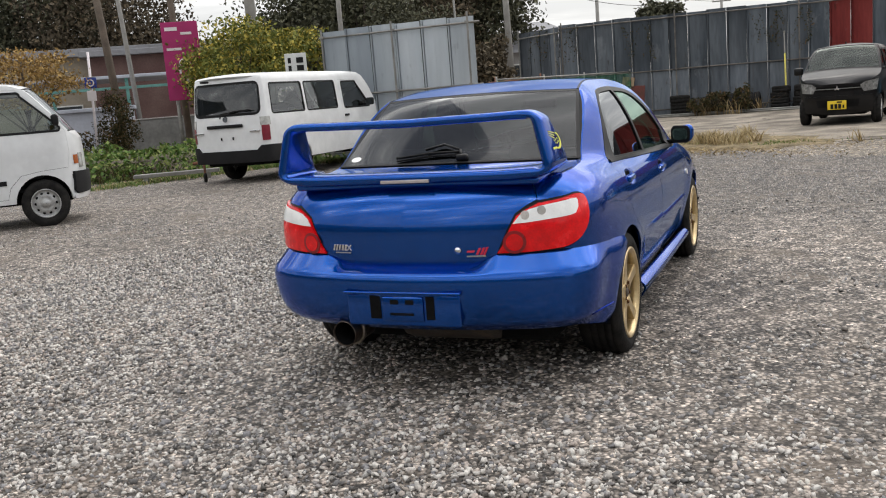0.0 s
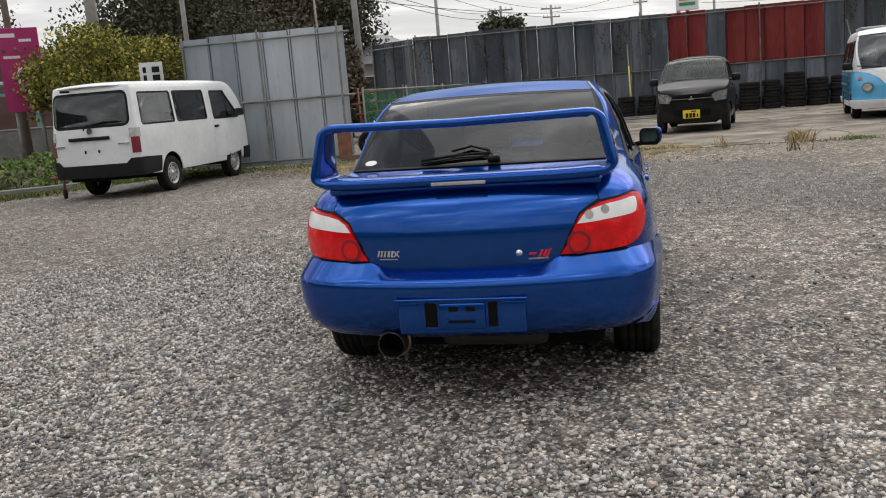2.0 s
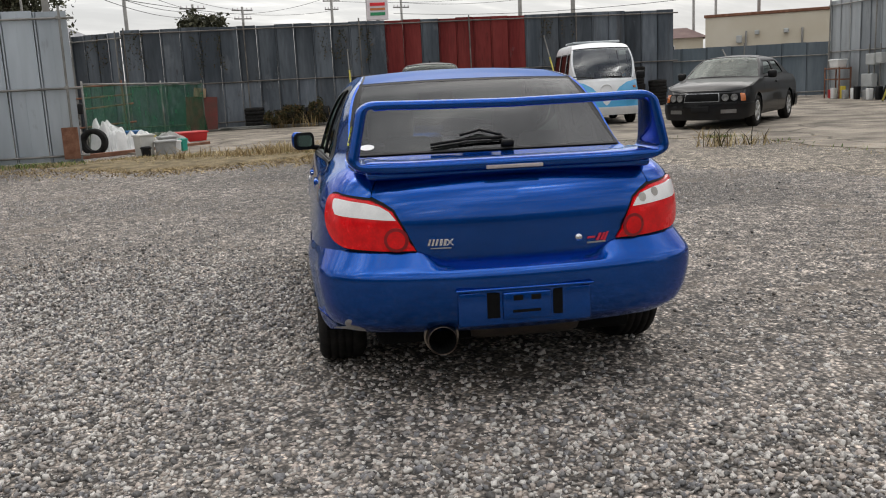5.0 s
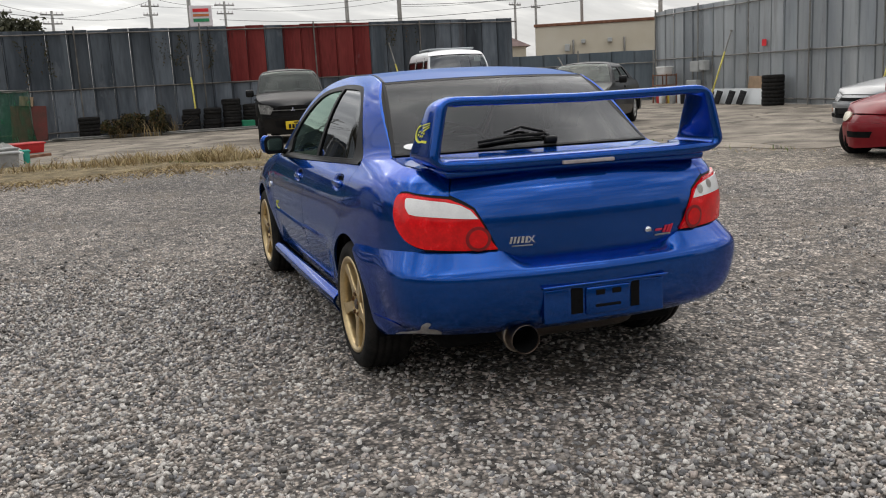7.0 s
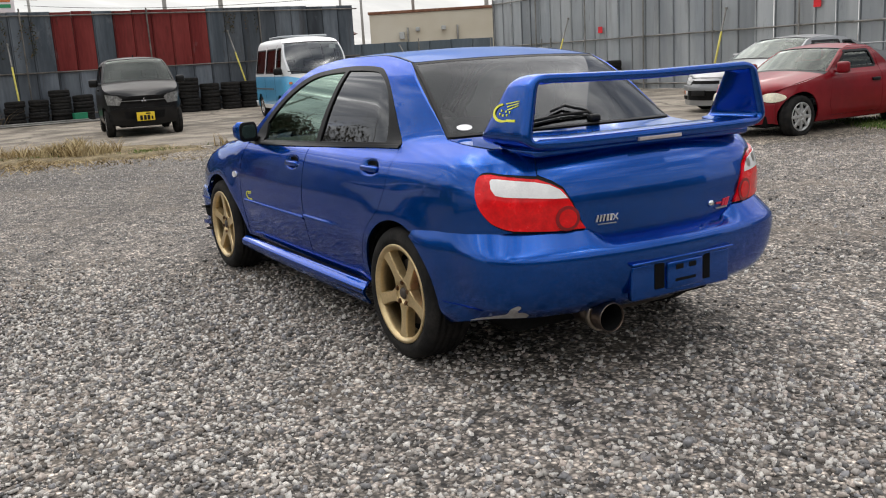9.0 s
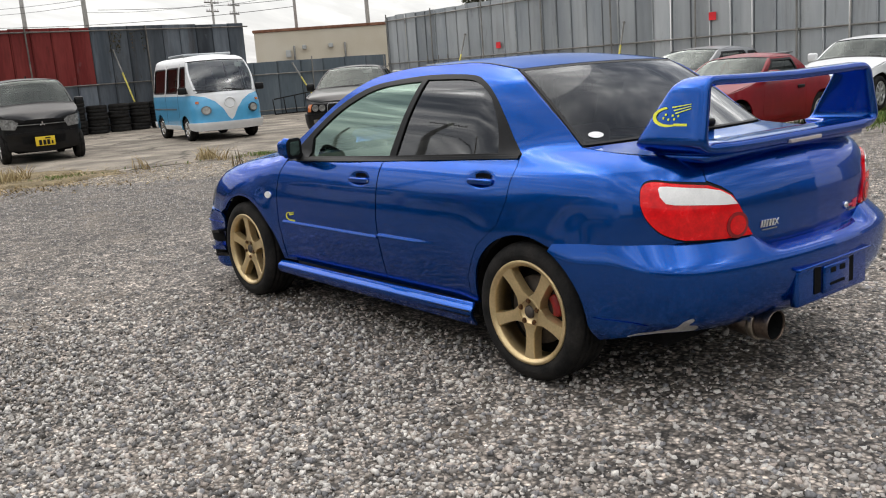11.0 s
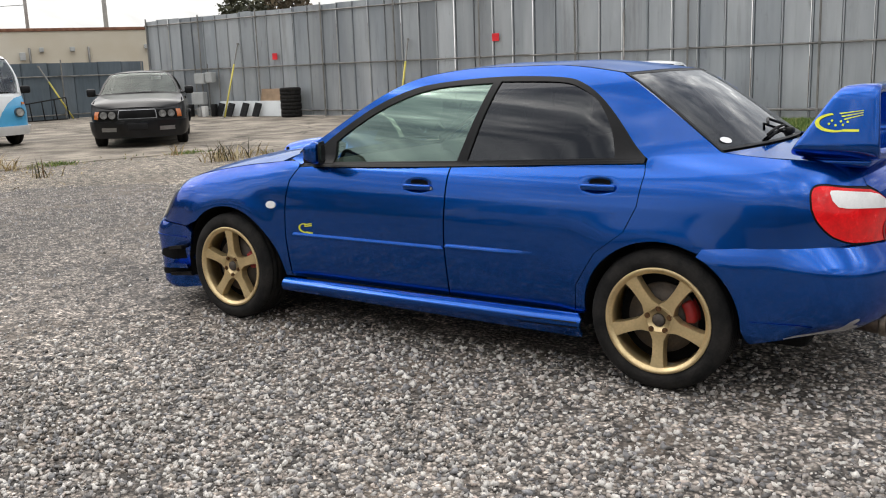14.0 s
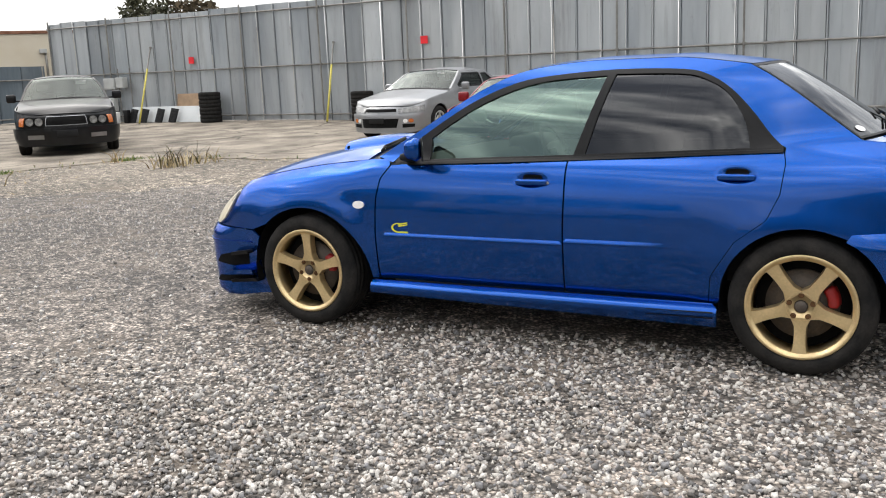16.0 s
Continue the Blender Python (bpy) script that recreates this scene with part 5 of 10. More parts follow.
# rear bumper, in one piece round the tail
def bumper_outline():
    pts = RBUMP.uv([(-0.165, 0.598), (-0.185, 0.628), (-0.45, 0.650), (-0.66, 0.662), ("r", -0.60, 0.656)] + [("r", x, bumper_back(x)) for x in (-0.45, -0.42, -0.40, -0.38, -0.36, -0.34, -0.32, -0.30, 0.0)])
    pts += RBUMP.uv([("r", 0.0, 0.310), ("r", -0.30, 0.310), ("r", -0.52, 0.312), ("r", -0.66, 0.306), (-0.62, 0.298), (-0.45, 0.265), (-0.372, 0.245), (-0.358, 0.262)])
    pts += RBUMP.uv([p for p in REAR_ARCH if p[0] < -0.175 and 0.265 < p[1] < 0.60])
    return pts


bump_half = bumper_outline()
bumper = panel("rear_bumper", RBUMP, whole(bump_half, RBUMP.s[-1]), BLUE, CAR, raw=True, step=0.015, thick=0.016, label="blue rear bumper with a scuffed corner")
# plate recess: a sunk plate with slots and a bracket
yb = RBUMP.at(RBUMP.sx(-0.15), 0.45).y
bm = bmesh.new()
box(bm, -0.275, 0.275, yb - 0.006, yb + 0.03, 0.352, 0.498, 0.010, seg=3)
part("plate_recess", bm, BLUE, bumper, "", True)
bm = bmesh.new()
box(bm, -0.285, 0.285, yb - 0.022, yb + 0.03, 0.499, 0.511, 0.005)
part("recess_lip", bm, BLUE, bumper, "", True)
for x0, x1, z0, z1, nm in ((-0.158, -0.105, 0.385, 0.492, "slot"), (0.115, 0.155, 0.385, 0.492, "slot")):
    bm = bmesh.new()
    box(bm, x0, x1, yb - 0.010, yb + 0.01, z0, z1, 0.002)
    part(nm, bm, DARK, bumper, "dark slot")
bm = bmesh.new()
box(bm, -0.095, 0.105, yb - 0.020, yb + 0.01, 0.375, 0.49, 0.008, seg=2)
part("plate_bracket", bm, BLUE, bumper, "", True)
for x0, x1, z0, z1 in ((-0.052, -0.012, 0.455, 0.476), (0.022, 0.062, 0.455, 0.476), (-0.055, 0.060, 0.405, 0.416)):
    bm = bmesh.new()
    box(bm, x0, x1, yb - 0.0225, yb + 0.005, z0, z1, 0.001)
    part("slot", bm, DARK, bumper, "dark slot")
for side in (False, True):
    panel("bumper_crease", RBUMP, [(-0.372, 0.348), (-0.372, 0.340), (-0.56, 0.336), (-0.60, 0.340), (-0.56, 0.346)], BLUE, bumper, step=0.01, lift=0.004, thick=0.005, right=side)
# scuff at the lower left corner
scuff = spline([(-0.50, 0.280), (-0.55, 0.297), (-0.60, 0.308), (-0.64, 0.320), (-0.67, 0.328), (-0.69, 0.340), (-0.705, 0.366), (-0.722, 0.380), (-0.728, 0.370), (-0.718, 0.350), (-0.735, 0.345), (-0.745, 0.328)], 3) + [(-0.74, 0.312), (-0.70, 0.309), (-0.66, 0.306), (-0.62, 0.300), (-0.55, 0.287), (-0.50, 0.277)]
panel("scuff", RBUMP, scuff, material("scuffed_primer", (0.30, 0.29, 0.28), 0.8, col2=(0.42, 0.41, 0.40), scale=20, fine=90, var=0.3), bumper, step=0.015, lift=0.0012, thick=0.0012, label="grey scuffed primer")

# front bumper with its ducts
fb = FBUMP.uv([("f", 0.0, 0.53), ("f", -0.40, 0.522), (3.30, 0.520), (2.905, 0.510)]) + FBUMP.uv(sorted([p for p in FRONT_ARCH if p[0] > 2.80 and 0.22 < p[1] < 0.505], key=lambda p: -p[1])) + FBUMP.uv([(2.895, 0.20), (2.90, 0.125), (3.1, 0.10), (3.3, 0.095), ("f", -0.3, 0.095), ("f", 0.0, 0.095)])
for side in (False, True):
    k = panel("front_bumper", FBUMP, fb, BLUE, CAR, raw=True, step=0.035, right=side, thick=0.016)
    panel("duct", FBUMP, [(2.97, 0.385), (3.18, 0.345), (3.22, 0.30), (3.10, 0.285), (2.99, 0.30)], DARK, k, step=0.03, lift=0.003, thick=0.004, right=side, label="dark air duct")
    panel("duct", FBUMP, [(2.99, 0.235), (3.22, 0.215), (3.26, 0.175), (3.02, 0.195)], DARK, k, step=0.03, lift=0.003, thick=0.004, right=side, label="dark air duct")
    panel("duct_fin", FBUMP, [(2.95, 0.275), (3.12, 0.262), (3.12, 0.235), (2.95, 0.245)], BLUE, k, step=0.03, lift=0.045, thick=0.05, right=side)
    panel("canard", FBUMP, [(2.94, 0.395), (3.06, 0.375), (3.06, 0.357), (2.94, 0.374)], BLACK_TRIM, k, step=0.03, lift=0.045, thick=0.05, right=side, label="black bumper winglet")
    panel("canard", FBUMP, [(2.93, 0.222), (3.10, 0.205), (3.10, 0.187), (2.93, 0.202)], BLACK_TRIM, k, step=0.03, lift=0.055, thick=0.06, right=side, label="black bumper winglet")
    panel("bumper_groove", FBUMP, [(2.93, 0.432), (3.30, 0.425), ("f", -0.45, 0.42), ("f", -0.45, 0.428), (3.30, 0.433), (2.93, 0.440)], BLUE, k, step=0.03, lift=0.006, thick=0.007, right=side)

# rear wing: one closed hoop, low under-board, two uprights and a blade
def wing():
    bm = bmesh.new()
    N = 96
    rings = []
    for i in range(N):
        a = 2 * math.pi * i / N
        c, s = math.cos(a), math.sin(a)
        # mid line of the hoop, seen from behind
        e = 0.15 if s > 0 else 0.22
        x = 0.615 * math.copysign(abs(c) ** e, c)
        z = 1.122 + 0.128 * math.copysign(abs(s) ** e, s)
        up = (z - 0.994) / 0.256
        flare = 1.0 + 0.075 * (1 - up) - 0.02 * up
        if abs(c) < 0.6 and s < 0:
            flare = 1.0 + 0.0 * up
        x *= flare if abs(x) > 0.3 else 1
        # thickness across the hoop
        post = smooth01((abs(x) - 0.50) / 0.12)
        th = 0.019 * (1 - post) + 0.024 * post if s > 0 else 0.026
        zf = z - 0.014 * up * (1 - (x / 0.62) ** 2)
        yr = -0.770 - 0.020 * (1 - up) + (0.0 if s > 0 else -0.012 * (1 - post))
        yf_post = -0.455 - 0.170 * up
        yf_mid = -0.640 if s > 0 else -0.60
        yf = yf_mid * (1 - post) + yf_post * post
        nx, nz = c, s
        h = math.hypot(abs(c) ** 3, abs(s) ** 3)
        nx, nz = math.copysign(abs(c) ** 3, c) / h, math.copysign(abs(s) ** 3, s) / h
        ring = []
        M = 16
        for j in range(M):
            b = 2 * math.pi * j / M
            cb, sb = math.cos(b), math.sin(b)
            p = 0.42
            dy = math.copysign(abs(cb) ** p, cb)
            dn = math.copysign(abs(sb) ** p, sb) * th
            y = (yr + yf) / 2 + dy * (yf - yr) / 2
            taper = 1.0 - 0.35 * max(0.0, dy) ** 2
            ring.append(bm.verts.new((x + nx * dn * taper, y, zf + nz * dn * taper)))
        rings.append(ring)
    for a, b in zip(rings, rings[1:] + rings[:1]):
        for j in range(16):
            bm.faces.new((a[j], a[(j + 1) % 16], b[(j + 1) % 16], b[j]))
    w = part("rear_wing", bm, BLUE, CAR, "large blue hoop-shaped rear wing", True)
    # foot that fills the space down to the lid
    bm = bmesh.new()
    box(bm, -0.60, 0.60, -0.765, -0.50, 0.945, 0.985, 0.018, seg=3)
    for v in bm.verts:
        v.co.y += 0.035 * (v.co.x / 0.6) ** 2 - 0.02
    part("wing_foot", bm, BLUE, w, "", True)
    bm = bmesh.new()
    box(bm, -0.118, 0.118, -0.812, -0.79, 0.975, 0.990, 0.003)
    part("stop_lamp", bm, material("pale_stop_lamp", (0.42, 0.37, 0.36), 0.3, coat=0.8), w, "pale high stop lamp strip")
    for sg in (-1, 1):
        y0, z0 = -0.625, 1.122

        def side_x(y, z):
            """Outer face of the upright at this place."""
            a = (z - 1.122) / 0.128
            q = 0.15 if a > 0 else 0.22
            c = math.sqrt(1 - min(0.98, abs(a)) ** (2 / q))
            up = (z - 0.994) / 0.256
            mid, deep = (-0.790 + 0.020 * up - 0.455 - 0.170 * up) / 2, (0.335 - 0.190 * up) / 2
            return 0.615 * c ** q * (1.0 + 0.075 * (1 - up) - 0.02 * up) + 0.0245 - 0.0084 * max(0.0, (y - mid) / deep) ** 2

        def flat(pts, nm):
            bm = bmesh.new()
            f = bm.faces.new([bm.verts.new((sg * side_x(y, z), y, z)) for y, z in pts])
            r = bmesh.ops.extrude_face_region(bm, geom=[f])
            bmesh.ops.translate(bm, verts=[v for v in r["geom"] if isinstance(v, bmesh.types.BMVert)], vec=(sg * 0.002, 0, 0))
            part(nm, bm, BADGE_YELLOW, w, "yellow crescent and streak badge")
        flat(arc(y0, z0, 0.072, 0.036, 80, -115, 22) + list(reversed(arc(y0 - 0.010, z0 + 0.001, 0.066, 0.029, 76, -108, 20))), "badge")
        for k in range(3):
            flat([(y0 - 0.018 - 0.008 * k, z0 + 0.032 - 0.011 * k), (y0 - 0.098, z0 + 0.044 - 0.008 * k), (y0 - 0.098, z0 + 0.0465 - 0.008 * k), (y0 - 0.014 - 0.008 * k, z0 + 0.036 - 0.011 * k)], "badge")
        flat([(y0 - 0.030, z0 - 0.033), (y0 - 0.088, z0 - 0.033), (y0 - 0.088, z0 - 0.024), (y0 - 0.030, z0 - 0.024)], "badge")
        for dy, dz in ((0.020, 0.010), (-0.012, 0.006), (0.006, -0.012), (-0.020, -0.010), (0.030, -0.006), (-0.036, 0.004)):
            flat(arc(y0 + dy - 0.010, z0 + dz * 0.8, 0.0045, 0.0045, 0, 315, 7), "badge")


wing()

# wheels
def gold_wheel(x, y, turn):
    sg = -1 if x < 0 else 1
    m = Matrix.Diagonal((1 if sg < 0 else -1, 1, 1, 1))
    bm = bmesh.new()
    lathe(bm, [(0.200, 0.10), (0.228, 0.10), (0.212, 0.06), (0.206, -0.06), (0.222, -0.085), (0.230, -0.098), (0.230, -0.108), (0.227, -0.111), (0.216, -0.110), (0.2135, -0.104), (0.206, -0.101),
               (0.203, -0.096), (0.200, -0.045), (0.206, -0.045), (0.212, 0.06), (0.200, 0.10)], 64, m=m)
    wh = part("wheel", bm, GOLD, CAR, "gold five-spoke alloy wheel", True)
    wh.matrix_basis = pose(x, y, 0.304)
    bm = bmesh.new()
    prof = [(0.224, -0.098), (0.238, -0.110), (0.262, -0.113), (0.285, -0.104), (0.298, -0.092), (0.304, -0.078)]
    for xx in (-0.055, -0.02, 0.015, 0.05):
        prof += [(0.306, xx - 0.012), (0.300, xx - 0.010), (0.300, xx - 0.004), (0.306, xx - 0.002)]
    prof += [(0.304, 0.078), (0.290, 0.098), (0.262, 0.112), (0.226, 0.100), (0.222, 0.0), (0.224, -0.098)]
    lathe(bm, prof, 72, m=m)
    part("tyre", bm, RUBBER, wh, "worn black low-profile tyre", True)
    # spokes
    for i in range(5):
        bm = bmesh.new()
        n = 9
        rows = []
        for j in range(n):
            t = j / (n - 1)
            r = 0.050 + 0.157 * t
            w = 0.0295 - 0.004 * math.sin(math.pi * t) ** 0.8 + 0.006 * t ** 5 + 0.014 * max(0.0, 0.25 - t) / 0.25 - 0.002 * t
            xf = -0.088 - 0.012 * t + 0.003 * math.sin(math.pi * t)
            rows.append([bm.verts.new(m @ Vector((xx, yy, r))) for xx, yy in ((xf + 0.045, -w * 1.05), (xf + 0.006, -w * 1.0), (xf + 0.0005, -w * 0.93), (xf, 0.0), (xf + 0.0005, w * 0.93), (xf + 0.006, w), (xf + 0.045, w * 1.05))])
        for a, b in zip(rows, rows[1:]):
            for q in range(6):
                bm.faces.new((a[q], a[q + 1], b[q + 1], b[q]))
            bm.faces.new((a[6], a[0], b[0], b[6]))
        bm.faces.new(rows[0]), bm.faces.new(rows[-1])
        s = part("spoke", bm, GOLD, wh)
        s.matrix_basis = pose(0, 0, 0, turn + 72 * i)
    bm = bmesh.new()
    lathe(bm, [(0.064, -0.03), (0.064, -0.086), (0.060, -0.092), (0.062, -0.087), (0.031, -0.086), (0.028, -0.080), (0.028, -0.060)], 32, m=m)
    part("hub", bm, GOLD, wh, "", True)
    bm = bmesh.new()
    lathe(bm, [(0.028, -0.060), (0.026, -0.088), (0.022, -0.092), (0.001, -0.093)], 28, m=m)
    part("centre_cap", bm, IRON, wh, "dark centre cap", True)
    for i in range(5):
        a = radians(turn + 36 + 72 * i)
        cpos = Vector((-0.088, -0.051 * math.sin(a), 0.051 * math.cos(a)))
        bm = bmesh.new()
        bmesh.ops.create_cone(bm, cap_ends=True, segments=12, radius1=0.0125, radius2=0.0125, depth=0.004, matrix=m @ Matrix.Translation(cpos) @ pose(0, 0, 0, 0, 90, 0))
        bmesh.ops.create_cone(bm, cap_ends=True, segments=6, radius1=0.009, radius2=0.008, depth=0.016, matrix=m @ Matrix.Translation(cpos) @ pose(0, 0, 0, 0, 90, 0))
        part("wheel_nut", bm, BRONZE, wh, "bronze-dark wheel nut")
    bm = bmesh.new()
    lathe(bm, [(0.06, -0.03), (0.152, -0.03), (0.152, -0.012), (0.06, -0.012)], 40, m=m)
    part("brake_disc", bm, IRON, wh, "rusty brake disc", True)
    # dark disc added for the shade behind the spokes
    bm = bmesh.new()
    lathe(bm, [(0.02, 0.0), (0.197, -0.005), (0.197, 0.01), (0.02, 0.01)], 24, m=m)
    part("backplate", bm, DARK, wh, "", True)
    bm = bmesh.new()
    rows = []
    for j in range(11):
        a0 = radians(72 - 20 + 40 * j / 10)
        e0 = 0.006 if j in (0, 10) else 0.0
        rows.append([bm.verts.new(m @ Vector((xx, -rr * math.sin(a0), rr * math.cos(a0)))) for xx, rr in ((0.0, 0.104 + e0), (-0.046, 0.104 + e0), (-0.054, 0.112), (-0.056, 0.128), (-0.050, 0.148 - e0), (0.0, 0.156 - e0))])
    for p0, p1 in zip(rows, rows[1:]):
        for i in range(5):
            bm.faces.new((p0[i], p0[i + 1], p1[i + 1], p1[i]))
    bm.faces.new(rows[0]), bm.faces.new(rows[-1])
    part("brake_caliper", bm, CALIPER, wh, "red brake caliper", True)
    return wh


for xx, yy, tn in ((-0.722, 0.0, 180), (0.722, 0.0, 150), (-0.722, 2.535, 0), (0.722, 2.535, 40)):
    gold_wheel(xx, yy, tn)

# underside, cabin
bm = bmesh.new()
box(bm, -0.58, 0.58, -0.55, 3.2, 0.19, 0.30, 0.03)
part("underbody", bm, DARK, CAR, "dark dusty floor pan")
for nm, dims in (("spare_wheel_well", (-0.50, 0.50, -0.72, -0.30, 0.31, 0.58)), ("boot_tub", (-0.56, 0.56, -0.70, -0.24, 0.55, 0.90)), ("engine_bay", (-0.52, 0.52, 2.10, 3.2, 0.2, 0.70))):
    bm = bmesh.new()
    box(bm, *dims, 0.03)
    part(nm, bm, DARK, CAR)
for sg in (-1, 1):
    for yc in (0.0, 2.535):
        bm = bmesh.new()
        tube(bm, (sg * 0.45, yc, 0.304), (sg * 0.70, yc, 0.304), 0.05, 10)
        part("axle", bm, DARK, CAR)
        bm = bmesh.new()
        box(bm, sg * 0.56 - 0.03, sg * 0.56 + 0.03, yc - 0.40, yc + 0.40, 0.30, 0.72, 0.02)
        part("wheel_arch", bm, DARK, CAR)
for side in (False, True):
    for yc in (0.0, 2.535):
        bm = bmesh.new()
        n = 14
        rows = []
        for j in range(n + 1):
            a = radians(-12 + 204 * j / n)
            r = 0.372 if yc > 1 else 0.348
            rows.append([bm.verts.new(((1 if side else -1) * xx, yc + r * math.cos(a), 0.30 + r * math.sin(a))) for xx in (0.52, 0.795)])
        for a, b in zip(rows, rows[1:]):
            bm.faces.new((a[0], a[1], b[1], b[0]))
        bm.faces.new([row[0] for row in rows])
        part("wheel_arch_liner", bm, DARK, CAR, "black plastic arch liner", True)
bm = bmesh.new()
for sg in (-1, 1):
    box(bm, sg * 0.742 - 0.025, sg * 0.742 + 0.025, 0.40, 2.02, 0.26, 0.90, 0.02)
    box(bm, sg * 0.70 - 0.02, sg * 0.70 + 0.02, -0.1, 0.42, 0.70, 0.95, 0.02)
part("door_card", bm, DASH, CAR, "dark door lining")
bm = bmesh.new()
box(bm, -0.70, 0.70, 1.62, 2.10, 0.55, 0.90, 0.06, seg=3)
box(bm, 0.18, 0.56, 1.56, 1.75, 0.82, 0.96, 0.04, seg=3)
box(bm, -0.12, 0.12, 0.9, 1.65, 0.3, 0.55, 0.05)
part("dashboard", bm, DASH, CAR, "dark plastic dashboard", True)
bm = bmesh.new()
box(bm, -0.66, 0.66, -0.24, 0.02, 0.86, 0.925, 0.02)
part("parcel_shelf", bm, CLOTH, CAR, "dark parcel shelf")
for sx in (-0.36, 0.36):
    bm = bmesh.new()
    box(bm, -0.25, 0.25, 0.0, 0.50, 0.0, 0.16, 0.06, seg=3)
    box(bm, -0.24, 0.24, -0.09, 0.05, 0.08, 0.62, 0.06, seg=3)
    box(bm, -0.13, 0.13, -0.13, -0.04, 0.64, 0.82, 0.04, seg=3)
    for v in bm.verts:
        if v.co.z > 0.17:
            v.co.y -= (v.co.z - 0.17) * 0.28
    st = part("front_seat", bm, CLOTH, CAR, "black cloth front seat with headrest", True)
    st.matrix_basis = pose(sx, 0.98, 0.36)
bm = bmesh.new()
box(bm, -0.62, 0.62, 0.20, 0.62, 0.34, 0.52, 0.06, seg=3)
box(bm, -0.62, 0.62, 0.02, 0.20, 0.45, 0.95, 0.06, seg=3)
for sx in (-0.34, 0.34):
    box(bm, sx - 0.12, sx + 0.12, 0.0, 0.10, 0.95, 1.07, 0.04, seg=3)
part("rear_seat", bm, CLOTH, CAR, "black cloth rear bench", True)
bm = bmesh.new()
lathe(bm, [(0.175 + 0.014 * math.cos(a), 0.014 * math.sin(a)) for a in [2 * math.pi * i / 8 for i in range(9)]], 30)
box(bm, -0.02, 0.03, -0.17, 0.17, -0.018, 0.018, 0.008)
box(bm, -0.03, 0.04, -0.06, 0.06, -0.06, 0.06, 0.02)
s = part("steering_wheel", bm, DASH, CAR, "black steering wheel", True)
s.matrix_basis = pose(0.36, 1.50, 0.86, 0, 0, 0) @ pose(0, 0, 0, -25, 0, 0) @ pose(0, 0, 0, 0, 0, 90)
bm = bmesh.new()
box(bm, -0.11, 0.11, -0.02, 0.02, -0.03, 0.03, 0.015)
s = part("inside_mirror", bm, DASH, CAR, "", True)
s.matrix_basis = pose(0.0, 1.42, 1.24)
# exhaust
BURNT = material("heat_tinted_steel", (0.11, 0.08, 0.062), 0.34, metal=1.0, col2=(0.20, 0.165, 0.14), scale=14, fine=90, var=0.3, bump=0.1)
bm = bmesh.new()
lathe(bm, [(0.044, -0.42), (0.046, -0.15), (0.060, -0.125), (0.0625, -0.03), (0.060, -0.022), (0.0585, -0.015), (0.0575, 0.056), (0.0565, 0.061), (0.0545, 0.060), (0.0535, 0.050), (0.0535, -0.10)], 36, m=pose(0, 0, 0, 0, 0, -90))
ex = part("exhaust_pipe", bm, BURNT, CAR, "large heat-tinted steel exhaust tip", True)
ex.matrix_basis = pose(-0.332, -0.818, 0.292, 2, 0, -3) @ Matrix.Diagonal((1.06, 1.0, 1.06, 1))
bm = bmesh.new()
lathe(bm, [(0.001, -0.09), (0.0533, -0.09), (0.0533, 0.050), (0.0520, 0.052), (0.0515, -0.08), (0.001, -0.08)], 24, m=pose(0, 0, 0, 0, 0, -90))
part("sooty_bore", bm, DARK, ex, "sooty black bore")
bm = bmesh.new()
lathe(bm, [(0.0590, -0.030), (0.0655, -0.030), (0.0685, -0.024), (0.0690, -0.008), (0.0670, -0.002), (0.0585, 0.000), (0.0590, -0.030)], 36, m=pose(0, 0, 0, 0, 0, -90))
part("collar", bm, material("worn_steel", (0.30, 0.26, 0.215), 0.3, metal=1.0, scale=14, fine=90, var=0.3, bump=0.1), ex, "brighter steel collar", True)
bm = bmesh.new()
lathe(bm, [(0.001, 0.26), (0.10, 0.24), (0.11, 0.2), (0.11, -0.2), (0.10, -0.24), (0.001, -0.26)], 24, m=pose(0, 0, 0, 0, 0, 0))
s = part("silencer", bm, IRON, CAR, "brown-grey silencer", True)
s.matrix_basis = pose(0.08, -0.52, 0.30)
# wiper on the rear window, sticker
wp = [B_TOP.at(u, t) + Vector((0, -0.011, 0.009)) for u, t in ((0.13, 11.90), (0.10, 11.80), (-0.05, 11.72), (-0.20, 11.78))]
bm = bmesh.new()
pipe_path(bm, wp, 0.0065, 8)
box(bm, wp[0].x - 0.03, wp[0].x + 0.03, wp[0].y - 0.015, wp[0].y + 0.025, wp[0].z - 0.025, wp[0].z + 0.010, 0.012)
wiper = part("rear_wiper", bm, BLACK_TRIM, CAR, "black rear wiper arm and blade", True)
bl = [B_TOP.at(u, t) + Vector((0, -0.013, 0.010)) for u, t in ((0.10, 11.83), (-0.15, 11.84), (-0.42, 11.90))]
bm = bmesh.new()
pipe_path(bm, bl, 0.0065, 6)
pipe_path(bm, [p + Vector((0, -0.004, -0.014)) for p in bl], 0.005, 6)
part("wiper_blade", bm, RUBBER, wiper, "", True)
bm = bmesh.new()
c = B_TOP.at(-0.86, 11.86)
n2 = (B_TOP.at(-0.80, 11.86) - c).cross(B_TOP.at(-0.86, 11.80) - c).normalized()
ax, ay = (B_TOP.at(-0.80, 11.86) - c).normalized(), (B_TOP.at(-0.86, 11.80) - c).normalized()
if n2.z < 0:
    n2 = -n2
f = bm.faces.new([bm.verts.new(c + n2 * 0.001 + ax * 0.035 * math.cos(a) + ay * 0.02 * math.sin(a)) for a in [2 * math.pi * i / 20 for i in range(20)]])
part("sticker", bm, LENS_CLEAR, CAR, "round white inspection sticker")

